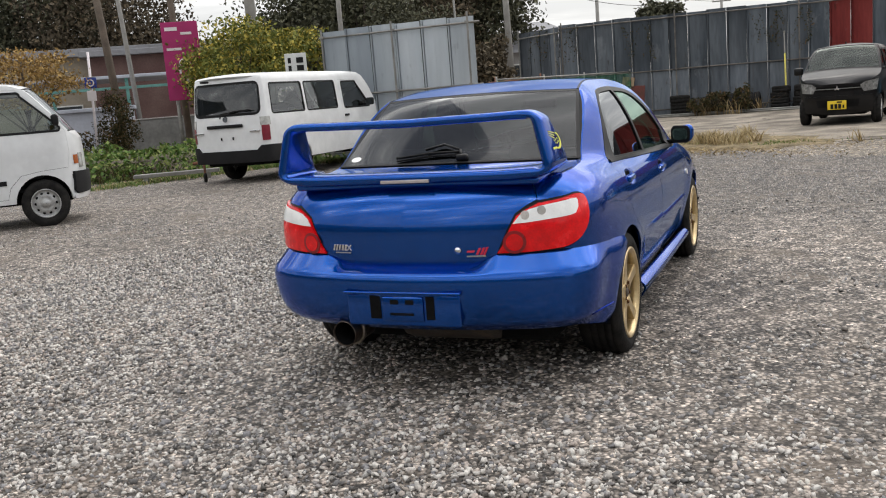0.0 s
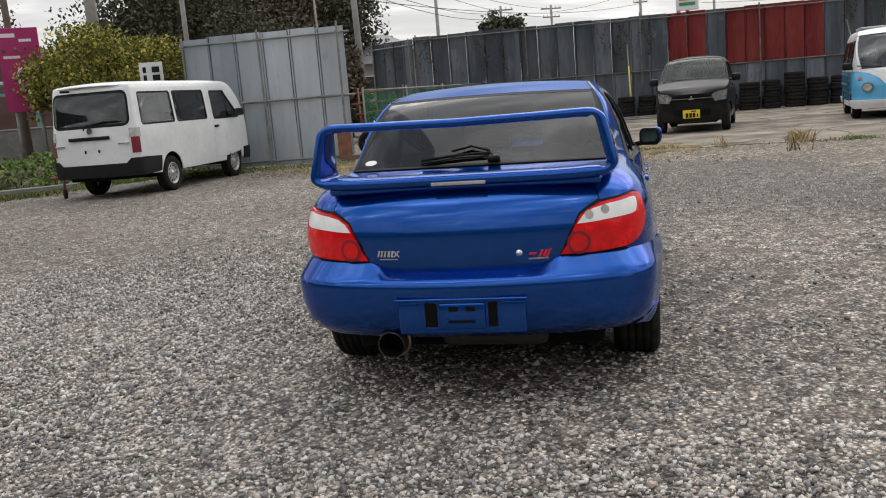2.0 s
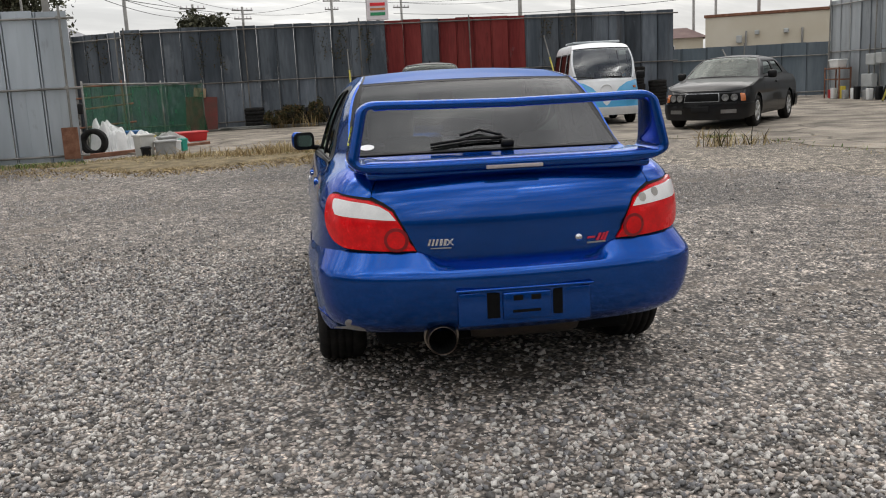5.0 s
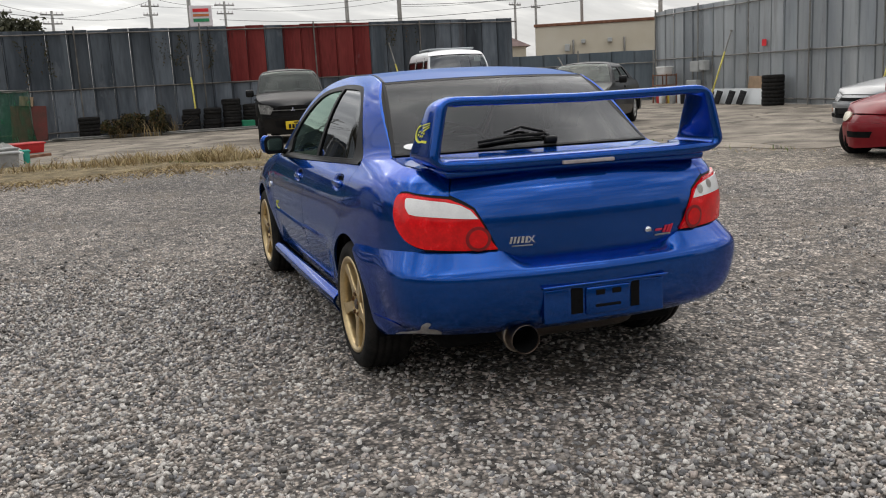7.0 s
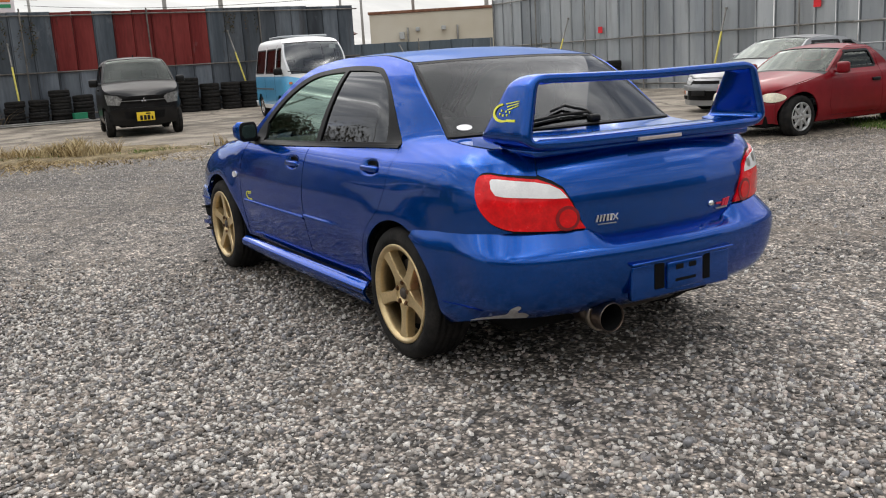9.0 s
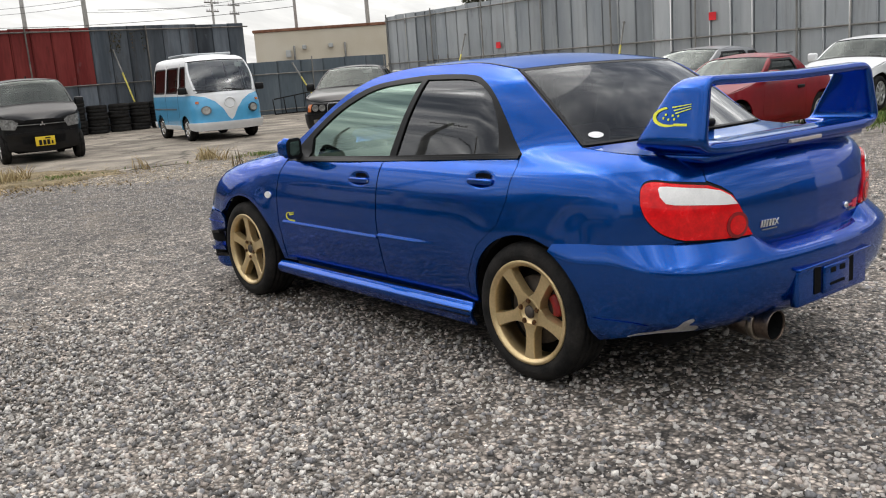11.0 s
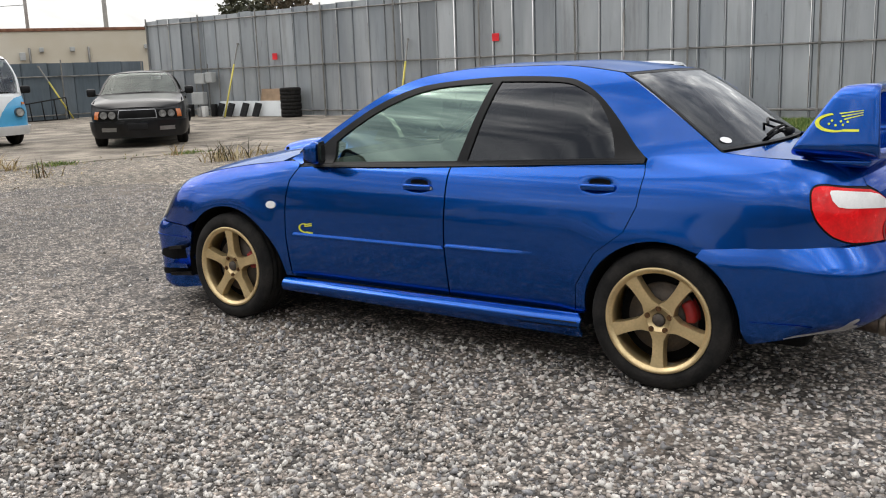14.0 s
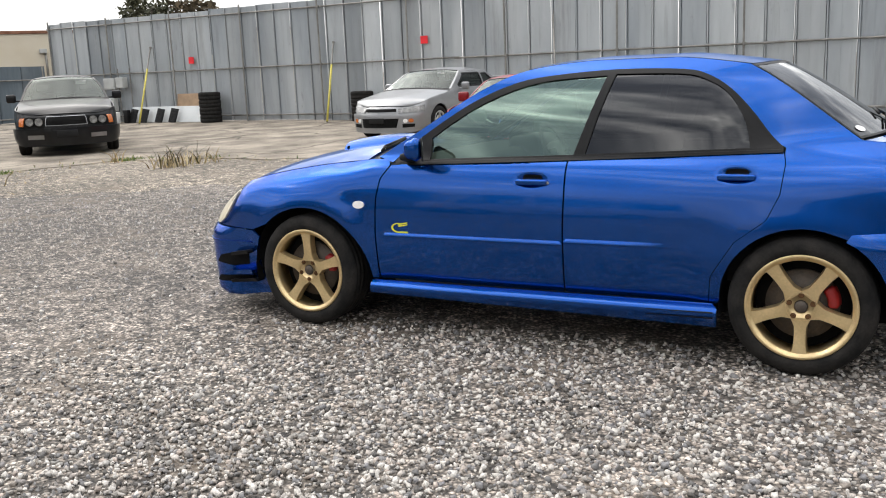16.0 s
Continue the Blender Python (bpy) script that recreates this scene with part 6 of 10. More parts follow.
# ---- the other vehicles ----
def plan_of(L, W, rf=0.35, bf=0.12, rr=0.25, br=0.06):
    """Half a plan: nose, left side, tail; rf and rr round the corners, bf and br bow the ends."""
    h, w = L / 2, W / 2
    return [(0.0, h), (-(w - rf) * 0.6, h - bf * 0.3), (-(w - rf), h - bf * 0.85), (-(w - rf * 0.30), h - bf - rf * 0.34), (-w + 0.012, h - bf - rf), (-w, h - bf - rf - 0.5), (-w, 0.0),
            (-w, -h + br + rr + 0.4), (-w + 0.008, -h + br + rr), (-(w - rr * 0.30), -h + br + rr * 0.34), (-(w - rr), -h + br * 0.85), (-(w - rr) * 0.6, -h + br * 0.3), (0.0, -h)]


def vehicle(name, label, m, L, W, plan, table, rows, segs, zb, wheels, arch, paint, windows=(), doors=(), lamps=(), bumpers=(), upper=None, split=None, glass_mat=None,
            wheel=None, cab=None, mirrors=None, z_lift=0.0, front_table=None, category="car"):
    """A vehicle from its plan, its section and the line of its top. All in metres from the middle of its wheelbase on the ground."""
    root = thing(name, m, label, category)
    side = curve(table)
    front = curve(front_table) if front_table else side
    h = L / 2

    def off(x, y, z):
        k = smooth01((y - h + 0.55) / 0.4)
        return side(z) * (1 - k) + front(z) * k
    sh = Shell(plan, off)
    top = Strip(sh, rows)
    gl = glass_mat or GLASS_GREY
    for sname, t0, t1, mat, lab in segs:
        g = mat in (GLASS_GREY, GLASS_DARK, GLASS_CLEAR)
        o = top.sheet(sname, t0, t1, mat, root, 18, 12, inset=0.05 if g else 0.0, lift=-0.004 if g else 0.0, thick=0.004 if g else 0.015, label=lab)
        if g:
            o.visible_shadow = False
            for u0, u1 in ((-1.0, -0.95), (0.95, 1.0)):
                top.sheet("screen_pillar", t0, t1, paint if upper is None else upper, root, 3, 10, u0=u0, u1=u1, thick=0.03)
            top.sheet("screen_seal", t0 - 0.02, t0 + 0.05, BLACK_TRIM, root, 14, 2, lift=0.002)
            top.sheet("screen_seal", t1 - 0.05, t1 + 0.02, BLACK_TRIM, root, 14, 2, lift=0.002)
    up = [(r[0], r[1]) for r in rows]
    low = [("r", 0.0, zb + 0.04), (min(-h + 0.35, min(wheels) - arch[0] - 0.04), zb + 0.02)]
    for yc in sorted(wheels):
        a0 = math.degrees(math.asin(max(-0.9, (zb - arch[1]) / arch[0])))
        low += [(yc + arch[0] * math.cos(radians(a)), arch[1] + arch[0] * math.sin(radians(a))) for a in np.linspace(180 - a0, a0, 15)]
    low += [(max(h - 0.35, max(wheels) + arch[0] + 0.04), zb + 0.02), ("f", 0.0, zb + 0.04)]
    outline = sh.uv([("f", 0.0, up[0][1])] + up + [("r", 0.0, up[-1][1])] + low)
    halves = [("body_side", paint, outline)]
    if split:
        cutl = sh.uv(split)          # from the nose to the tail
        halves = [("lower_body", paint, cutl + sh.uv(low)), ("upper_body", upper, sh.uv([("f", 0.0, up[0][1])] + up + [("r", 0.0, up[-1][1])]) + list(reversed(cutl)))]
    for right in (False, True):
        holes = {}
        for dn, poly in doors:
            holes[dn] = []
        rest = []
        for wn_, poly in windows:
            q = sh.uv(poly)
            home = None
            for dn, dp in doors:
                if inside((sum(p[0] for p in q) / len(q), sum(p[1] for p in q) / len(q)), sh.uv(dp)):
                    home = dn
            (holes[home] if home else rest).append(q)
            g = panel("side_window", sh, grow(q, -0.004), gl, root, raw=True, step=0.10, lift=-0.01, thick=0.004, right=right, label="dark glass")
            g.visible_shadow = False
            panel("window_rubber", sh, grow(q, 0.008), BLACK_TRIM, root, holes=[grow(q, -0.022)], raw=True, step=0.10, lift=0.003, thick=0.012, right=right)
        for nm, mat, poly in halves:
            hs = [q for q in rest if inside((sum(p[0] for p in q) / len(q), sum(p[1] for p in q) / len(q)), poly)]
            if not split:
                hs += [sh.uv(dp) for dn, dp in doors]
            panel(nm, sh, poly, mat, root, holes=hs, raw=True, step=0.07, right=right, thick=0.02)
        if not split:
            for dn, dp in doors:
                dq = grow(sh.uv(dp), -0.005)
                d = panel("door", sh, dq, paint, root, holes=holes[dn], raw=True, step=0.07, right=right, thick=0.02)
                yy, zz = dn
                bm = bmesh.new()
                box(bm, -0.016, 0.016, -0.08, 0.08, -0.022, 0.022, 0.01)
                o = part("door_handle", bm, BLACK_TRIM, d, "", True)
                p = sh.at(sh.sy(yy), zz, 0.008)
                o.matrix_basis = pose(p.x if not right else -p.x, yy, zz)
        for nm, poly, mat, lift, lab in lamps:
            panel(nm, sh, poly, mat, root, step=0.05, lift=lift, thick=lift + 0.012, right=right, label=lab)
        for nm, mat, poly, lift, lab in bumpers:
            panel(nm, sh, poly, mat, root, step=0.07, lift=lift, thick=lift + 0.02, right=right, label=lab)
        if mirrors:
            my, mz, mx, mm = mirrors
            bm = bmesh.new()
            box(bm, -0.085, 0.085, -0.045, 0.045, -0.075, 0.075, 0.035, seg=3)
            box(bm, -0.20, -0.06, -0.015, 0.02, -0.06, -0.03, 0.01)
            o = part("door_mirror", bm, mm, root, "", True)
            o.matrix_basis = pose((1 if right else -1) * mx, my, mz) @ Matrix.Diagonal((1 if right else -1, 1, 1, 1))
            bm = bmesh.new()
            box(bm, -0.07, 0.07, -0.049, -0.044, -0.06, 0.06, 0.002)
            part("mirror_glass", bm, MIRROR, o, "mirror glass")
    for yc in wheels:
        for sg in (-1, 1):
            wheel(root, sg * (W / 2 - 0.105), yc)
    bm = bmesh.new()
    w = W / 2
    c0, c1, cz = cab or (-h * 0.9, h * 0.5, 0.8)
    box(bm, -w + 0.26, w - 0.26, -h + 0.12, h - 0.22, zb - 0.04, zb + 0.14, 0.03)
    box(bm, -w + 0.06, w - 0.06, c0, c1, zb + 0.14, zb + 0.18, 0.01)
    part("floor_pan", bm, DARK, root, "dark underside")
    for yc in wheels:
        bm = bmesh.new()
        tube(bm, (-w + 0.12, yc, arch[1] - 0.02), (w - 0.12, yc, arch[1] - 0.02), 0.045, 8)
        part("axle", bm, DARK, root)
        for sg in (-1, 1):
            bm = bmesh.new()
            box(bm, sg * (w - 0.30) - 0.02, sg * (w - 0.30) + 0.02, yc - arch[0], yc + arch[0], zb, arch[1] + arch[0] + 0.02, 0.01)
            part("arch_liner", bm, DARK, root)
    # seats and dashboard, seen through the glass
    for yc in [c1 - 0.55 - 0.9 * i for i in range(max(1, int((c1 - c0) / 1.1)))]:
        for sg in (-1, 1):
            bm = bmesh.new()
            box(bm, -0.22, 0.22, -0.2, 0.28, zb + 0.18, cz - 0.35, 0.05, seg=2)
            box(bm, -0.22, 0.22, -0.30, -0.16, zb + 0.2, cz + 0.18, 0.05, seg=2)
            box(bm, -0.12, 0.12, -0.30, -0.2, cz + 0.2, cz + 0.36, 0.03, seg=2)
            o = part("seat", bm, CLOTH, root, "", True)
            o.matrix_basis = pose(sg * w * 0.46, yc, 0)
    bm = bmesh.new()
    box(bm, -w + 0.1, w - 0.1, c1 - 0.12, c1 + 0.16, zb + 0.3, cz, 0.05, seg=2)
    part("dashboard", bm, DASH, root, "", True)
    return root, sh, top


STEEL_RIM = material("steel_rim", (0.42, 0.42, 0.41), 0.45, metal=0.6, scale=14, fine=70, var=0.2, bump=0.1)
DULL_RIM = material("alloy_rim", (0.55, 0.55, 0.54), 0.35, metal=0.7, scale=14, fine=70, var=0.15, bump=0.05)


def steel_wheel(r=0.315, rim=0.19, w=0.19, mat=STEEL_RIM):
    return lambda root, x, y: plain_wheel(root, x, y, r, rim, w, mat)


def alloy_wheel(r=0.30, rim=0.19, w=0.19, mat=DULL_RIM, spokes=6):
    def make(root, x, y):
        wh = plain_wheel(root, x, y, r, rim, w, DARK, False, mat)
        sg = -1 if x < 0 else 1
        # dark dish with bright spokes before it
        for i in range(spokes):
            bm = bmesh.new()
            box(bm, -0.012, 0.012, -0.02, 0.02, rim * 0.2, rim * 0.93, 0.006)
            s = part("spoke", bm, mat, wh, "")
            s.matrix_basis = pose(sg * (w / 2 - 0.012), 0, 0, 360 / spokes * i)
        bm = bmesh.new()
        lathe(bm, [(0.002, 0.006), (rim * 0.86, 0.004), (rim * 0.86, -0.004), (0.002, -0.004)], 24)
        d = part("dish", bm, DARK, wh, "dark inner dish")
        d.matrix_basis = pose(sg * (w / 2 - 0.028), 0, 0)
        return wh
    return make


def box_part(root, name, dims, mat, bevel=0.01, label="", m=None, smooth=True, parent=None):
    bm = bmesh.new()
    box(bm, *dims, bevel, seg=3)
    o = part(name, bm, mat, parent or root, label, smooth)
    if m is not None:
        o.matrix_basis = m
    return o


def disc_part(root, name, p, r, d, mat, axis=(90, 0, 0), label="", seg=24, parent=None):
    bm = bmesh.new()
    bmesh.ops.create_cone(bm, cap_ends=True, segments=seg, radius1=r, radius2=r * 0.94, depth=d, matrix=pose(0, 0, 0, *axis))
    o = part(name, bm, mat, parent or root, label, False)
    o.matrix_basis = Matrix.Translation(p)
    return o


VAN_TABLE = [(0.25, -0.05), (0.40, -0.012), (0.6, 0.0), (0.95, 0.0), (1.15, -0.012), (1.3, -0.03), (1.6, -0.06), (1.80, -0.086), (1.88, -0.102), (1.93, -0.128), (1.955, -0.158), (1.985, -0.24)]


def round_rect(y0, y1, z0, z1, r, slant0=0.0, slant1=0.0):
    """A window outline with rounded corners, from y0 (ahead) to y1; slant moves the upper end of each upright."""
    pts = []
    for cy, cz, a0, sl in ((y0 - r, z1 - r, 0, slant0), (y1 + r, z1 - r, 90, slant1), (y1 + r, z0 + r, 180, 0), (y0 - r, z0 + r, 270, 0)):
        for i in range(5):
            a = radians(a0 + 22.5 * i)
            pts.append((cy + r * math.cos(a) + sl, cz + r * math.sin(a)))
    return pts


def tail_rect(x, z0, z1, r):
    """A window across the tail, from -x to x, with rounded corners."""
    pts = []
    for cx, cz, a0 in ((x - r, z1 - r, 0), (-x + r, z1 - r, 90), (-x + r, z0 + r, 180), (x - r, z0 + r, 270)):
        for i in range(5):
            a = radians(a0 + 22.5 * i)
            pts.append(("r", cx + r * math.cos(a), cz + r * math.sin(a)))
    return pts


LENS_DARK = material("dark_red_lens", (0.20, 0.008, 0.022), 0.3, scale=10, fine=150, var=0.14, bump=0.05, coat=0.4)


def white_van(m):
    L, W = 4.69, 1.69
    rows = [(2.24, 0.98, 0.10, 0.0), (2.18, 1.04, 0.13, 0.01), (1.86, 1.48, 0.12, 0.02), (1.52, 1.86, 0.10, 0.03), (1.30, 1.93, 0.05, 0.04), (0.6, 1.955, 0.0, 0.035), (-1.2, 1.955, 0.0, 0.035), (-2.10, 1.94, -0.05, 0.03), (-2.20, 1.90, -0.13, 0.02)]
    root, sh, top = vehicle("van", "white high-roof delivery van with black rear bumper", m, L, W, plan_of(L, W, 0.30, 0.14, 0.16, 0.05), VAN_TABLE, rows,
        [("nose", 0.0, 1.0, WHITE, ""), ("windscreen", 1.0, 3.0, GLASS_CLEAR, "windscreen"), ("roof", 3.0, 8.0, WHITE, "white roof")], 0.36, (-1.22, 1.28), (0.37, 0.33), WHITE,
        windows=[("w1", round_rect(-0.93, -2.04, 1.22, 1.77, 0.05, 0.0, 0.04)), ("w2", round_rect(0.32, -0.84, 1.22, 1.77, 0.05)), ("w3", round_rect(1.68, 0.58, 1.20, 1.75, 0.05, -0.46, 0.0))],
        doors=[((0.62, 1.06), [(1.80, 1.12), (1.74, 0.75), (1.66, 0.60), (1.55, 0.50), (0.98, 0.45), (0.50, 0.45), (0.50, 1.78), (1.26, 1.78)])],
        lamps=[("tail_lamp", [(-2.15, 1.18), (-2.15, 1.03), ("r", -0.71, 1.03), ("r", -0.71, 1.18)], LENS_SMOKE, 0.012, "clear upper tail lamp"), ("tail_lamp", [(-2.19, 1.03), (-2.19, 0.76), ("r", -0.73, 0.76), ("r", -0.73, 1.03)], LENS_DARK, 0.012, "red tail lamp"),
               ("head_lamp", [(2.06, 0.86), (2.06, 0.66), ("f", -0.45, 0.66), ("f", -0.45, 0.86)], LENS_SMOKE, 0.012, "head lamp")],
        bumpers=[("rear_bumper", GREY_PLASTIC, [(-1.62, 0.66), (-1.66, 0.40), (-2.0, 0.38), ("r", 0.0, 0.38), ("r", 0.0, 0.60), ("r", -0.62, 0.60), ("r", -0.70, 0.68), (-2.1, 0.68)], 0.035, "black plastic rear bumper"),
                 ("front_bumper", GREY_PLASTIC, [(1.72, 0.58), (1.70, 0.36), (2.0, 0.32), ("f", 0.0, 0.32), ("f", 0.0, 0.60)], 0.035, "black plastic front bumper")],
        wheel=steel_wheel(), cab=(-2.0, 1.6, 1.05), mirrors=(1.42, 1.30, 0.98, BLACK_TRIM), category="van", glass_mat=GLASS_CLEAR)
    q = sh.uv(tail_rect(0.745, 1.22, 1.82, 0.13))
    # the tailgate's window and furniture
    panel("tail_window_frame", sh, q, BLACK_TRIM, root, raw=True, step=0.08, lift=0.004, thick=0.01, label="black window surround")
    panel("tail_window", sh, grow(q, -0.045), GLASS_CLEAR, root, raw=True, step=0.08, lift=0.010, thick=0.006, label="dark tailgate window")
    box_part(root, "tailgate_handle", (-0.42, 0.36, -2.375, -2.33, 1.015, 1.075), BLACK_TRIM, 0.015, "black tailgate handle bar")
    for x in (-0.13, 0.13):
        box_part(root, "plate_bolt", (x - 0.012, x + 0.012, -2.36, -2.33, 0.80, 0.85), DARK, 0.003)
    for x in (-0.62, 0.60):
        box_part(root, "badge", (x - 0.10, x + 0.10, -2.345, -2.30, 0.925, 0.950), CHROME, 0.003, "thin chrome bar", m=None)
    disc_part(root, "badge", (0.0, -2.352, 1.17), 0.055, 0.012, CHROME, label="plain chrome disc")
    bm = bmesh.new()
    pipe_path(bm, [(-0.10, -2.37, 1.19), (-0.05, -2.40, 1.27), (0.30, -2.375, 1.31), (0.58, -2.365, 1.31)], 0.012, 6)
    part("rear_wiper", bm, BLACK_TRIM, root, "black rear wiper", True)
    box_part(root, "mirror_arm", (-0.42, -0.30, -2.42, -2.30, 1.84, 1.88), BLACK_TRIM, 0.012)
    return root


def old_van(m):
    L, W = 4.43, 1.69
    rows = [(2.17, 1.14, 0.05, 0.0), (2.06, 1.24, 0.09, 0.01), (1.82, 1.53, 0.10, 0.02), (1.53, 1.83, 0.10, 0.03), (1.30, 1.89, 0.05, 0.04), (0.6, 1.925, 0.0, 0.035), (-1.2, 1.925, 0.0, 0.035), (-1.98, 1.91, -0.05, 0.03), (-2.08, 1.87, -0.12, 0.02)]
    root, sh, top = vehicle("van", "older white van with black side strips and steel wheels", m, L, W, plan_of(L, W, 0.28, 0.10, 0.16, 0.05), VAN_TABLE, rows,
        [("nose", 0.0, 1.0, WHITE, ""), ("windscreen", 1.0, 3.0, GLASS_CLEAR, "windscreen"), ("roof", 3.0, 8.0, WHITE, "white roof")], 0.34, (-1.0, 1.63), (0.37, 0.32), WHITE,
        windows=[("w1", round_rect(-0.80, -1.95, 1.30, 1.74, 0.07)), ("w2", round_rect(0.62, -0.68, 1.30, 1.74, 0.07)), ("w3", round_rect(1.96, 0.82, 1.25, 1.79, 0.05, -0.46, 0.0))],
        doors=[((0.90, 1.02), [(2.02, 0.95), (1.98, 0.76), (1.63, 0.74), (1.37, 0.70), (1.22, 0.55), (1.17, 0.40), (0.74, 0.40), (0.74, 1.83), (1.44, 1.83), (2.02, 1.25)])],
        lamps=[("head_lamp", [(2.12, 0.94), (2.12, 0.74), ("f", -0.45, 0.74), ("f", -0.45, 0.94)], LENS_SMOKE, 0.015, "head lamp"), ("turn_lamp", [(2.06, 0.92), (2.06, 0.80), (2.11, 0.80), (2.11, 0.92)], LENS_AMBER, 0.012, "turn lamp"),
               ("side_strip", [(1.18, 0.655), (1.18, 0.595), (-0.55, 0.595), (-0.55, 0.655)], BLACK_TRIM, 0.012, "black side strip"), ("side_strip", [(2.10, 0.665), (2.10, 0.60), (2.02, 0.60), (2.02, 0.665)], BLACK_TRIM, 0.012, "black side strip"),
               ("side_strip", [(0.70, 1.06), (0.70, 0.98), (0.56, 0.98), (0.56, 1.06)], BLACK_TRIM, 0.02, "black slider handle")],
        bumpers=[("front_bumper", GREY_PLASTIC, [(2.03, 0.70), (2.02, 0.44), (2.06, 0.40), ("f", 0.0, 0.40), ("f", 0.0, 0.68)], 0.045, "grey front bumper"), ("front_spoiler", WHITE, [(2.02, 0.40), (2.02, 0.33), (2.06, 0.33), ("f", 0.0, 0.33), ("f", 0.0, 0.395), (2.05, 0.395)], 0.03, "white bumper foot")],
        wheel=steel_wheel(0.315, 0.19, 0.18, STEEL_RIM), cab=(-1.9, 1.5, 1.05), mirrors=(1.90, 1.40, 0.98, BLACK_TRIM), category="van", glass_mat=GLASS_CLEAR)
    return root


white_van(pose(-2.90, 19.53, 0, 0, 0, heading(0.42, 0.907)) @ Matrix.Diagonal((1.05, 1.03, 1.05, 1)))
old_van(pose(-7.25, 12.68, 0, 0, 0, heading(0.93, 0.37)) @ Matrix.Diagonal((1.0, 1.0, 1.035, 1)))


def kei_wagon(m):
    L, W = 3.40, 1.475
    tb = [(0.2, -0.05), (0.35, -0.01), (0.55, 0.0), (0.80, 0.0), (0.92, -0.02), (1.0, -0.04), (1.2, -0.085), (1.4, -0.14), (1.47, -0.20), (1.51, -0.29), (1.53, -0.40)]
    ft = [(0.2, -0.03), (0.35, 0.0), (0.55, 0.0), (0.66, -0.02), (0.76, -0.08), (0.84, -0.20), (0.95, -0.30), (1.5, -0.3)]
    rows = [(1.58, 0.76, 0.14, 0.02), (1.40, 0.88, 0.10, 0.03), (1.05, 1.00, 0.08, 0.04), (0.98, 1.03, 0.10, 0.03), (0.60, 1.32, 0.12, 0.02), (0.35, 1.47, 0.10, 0.03), (-0.2, 1.51, 0.0, 0.035), (-1.2, 1.49, 0.0, 0.035), (-1.56, 1.44, -0.10, 0.02)]
    root, sh, top = vehicle("small_wagon", "black small wagon with a yellow number plate", m, L, W, plan_of(L, W, 0.36, 0.14, 0.2, 0.05), tb, rows,
        [("bonnet", 0.0, 2.0, BLACK, ""), ("cowl", 2.0, 3.0, BLACK_TRIM, ""), ("windscreen", 3.0, 5.0, GLASS_GREY, "windscreen"), ("roof", 5.0, 8.0, BLACK, "black roof")], 0.22, (-1.17, 1.17), (0.32, 0.27), BLACK,
        windows=[("w1", round_rect(0.80, 0.0, 1.02, 1.40, 0.05, -0.42, 0.0)), ("w2", round_rect(-0.08, -0.80, 1.02, 1.40, 0.05)), ("w3", round_rect(-0.90, -1.40, 1.02, 1.40, 0.05))],
        doors=[((0.02, 0.90), [(0.92, 0.96), (0.90, 0.5), (0.78, 0.30), (-0.04, 0.30), (-0.04, 1.45), (0.42, 1.45)])],
        lamps=[("head_lamp", [(1.38, 0.83), (1.42, 0.63), ("f", -0.44, 0.61), ("f", -0.38, 0.73), ("f", -0.46, 0.79)], LENS_GREY, 0.012, "large smoked head lamp"),
               ("grille", [("f", -0.40, 0.73), ("f", -0.43, 0.64), ("f", 0.0, 0.63), ("f", 0.0, 0.73)], DARK, 0.006, "dark grille"), ("grille_bar", [("f", -0.40, 0.695), ("f", -0.40, 0.680), ("f", 0.0, 0.680), ("f", 0.0, 0.695)], DARK_CHROME, 0.014, "thin chrome grille bar"),
               ("lower_grille", [("f", -0.36, 0.48), ("f", -0.34, 0.34), ("f", 0.0, 0.34), ("f", 0.0, 0.48)], DARK, 0.034, "dark lower grille")],
        bumpers=[("front_bumper", BLACK, [(1.47, 0.55), (1.47, 0.24), ("f", 0.0, 0.19), ("f", 0.0, 0.56)], 0.03, "black front bumper")],
        wheel=alloy_wheel(0.27, 0.175, 0.155), cab=(-1.4, 0.85, 0.92), mirrors=(0.72, 1.05, 0.83, BLACK), glass_mat=GLASS_DARK)
    pl = box_part(root, "number_plate", (-0.165, 0.165, 1.735, 1.755, 0.30, 0.465), PLATE_YELLOW, 0.006, "yellow number plate")
    for dx, w, z0, z1 in ((-0.045, 0.09, 0.425, 0.45), (-0.115, 0.03, 0.325, 0.385), (-0.05, 0.05, 0.315, 0.405), (0.015, 0.05, 0.315, 0.405), (0.085, 0.05, 0.315, 0.405)):
        box_part(root, "bar", (dx - w / 2, dx + w / 2, 1.754, 1.759, z0, z1), BLACK_TRIM, 0.0, parent=pl, smooth=False)
    for a in (0, 120, 240):
        box_part(root, "badge", (-0.012, 0.012, 1.700, 1.716, 0.0, 0.045), CHROME, 0.002, "plain chrome mark", m=Matrix.Translation((0, 0, 0.69)) @ pose(0, 0, 0, 0, a, 0), smooth=False)
    box_part(root, "aerial", (-0.012, 0.012, 0.30, 0.34, 1.53, 1.575), BLACK_TRIM, 0.004)
    return root


kei_wagon(pose(9.66, 21.10, 0.035, 0, 0, heading(-0.52, -0.855)) @ Matrix.Diagonal((1.14, 1.10, 1.13, 1)))


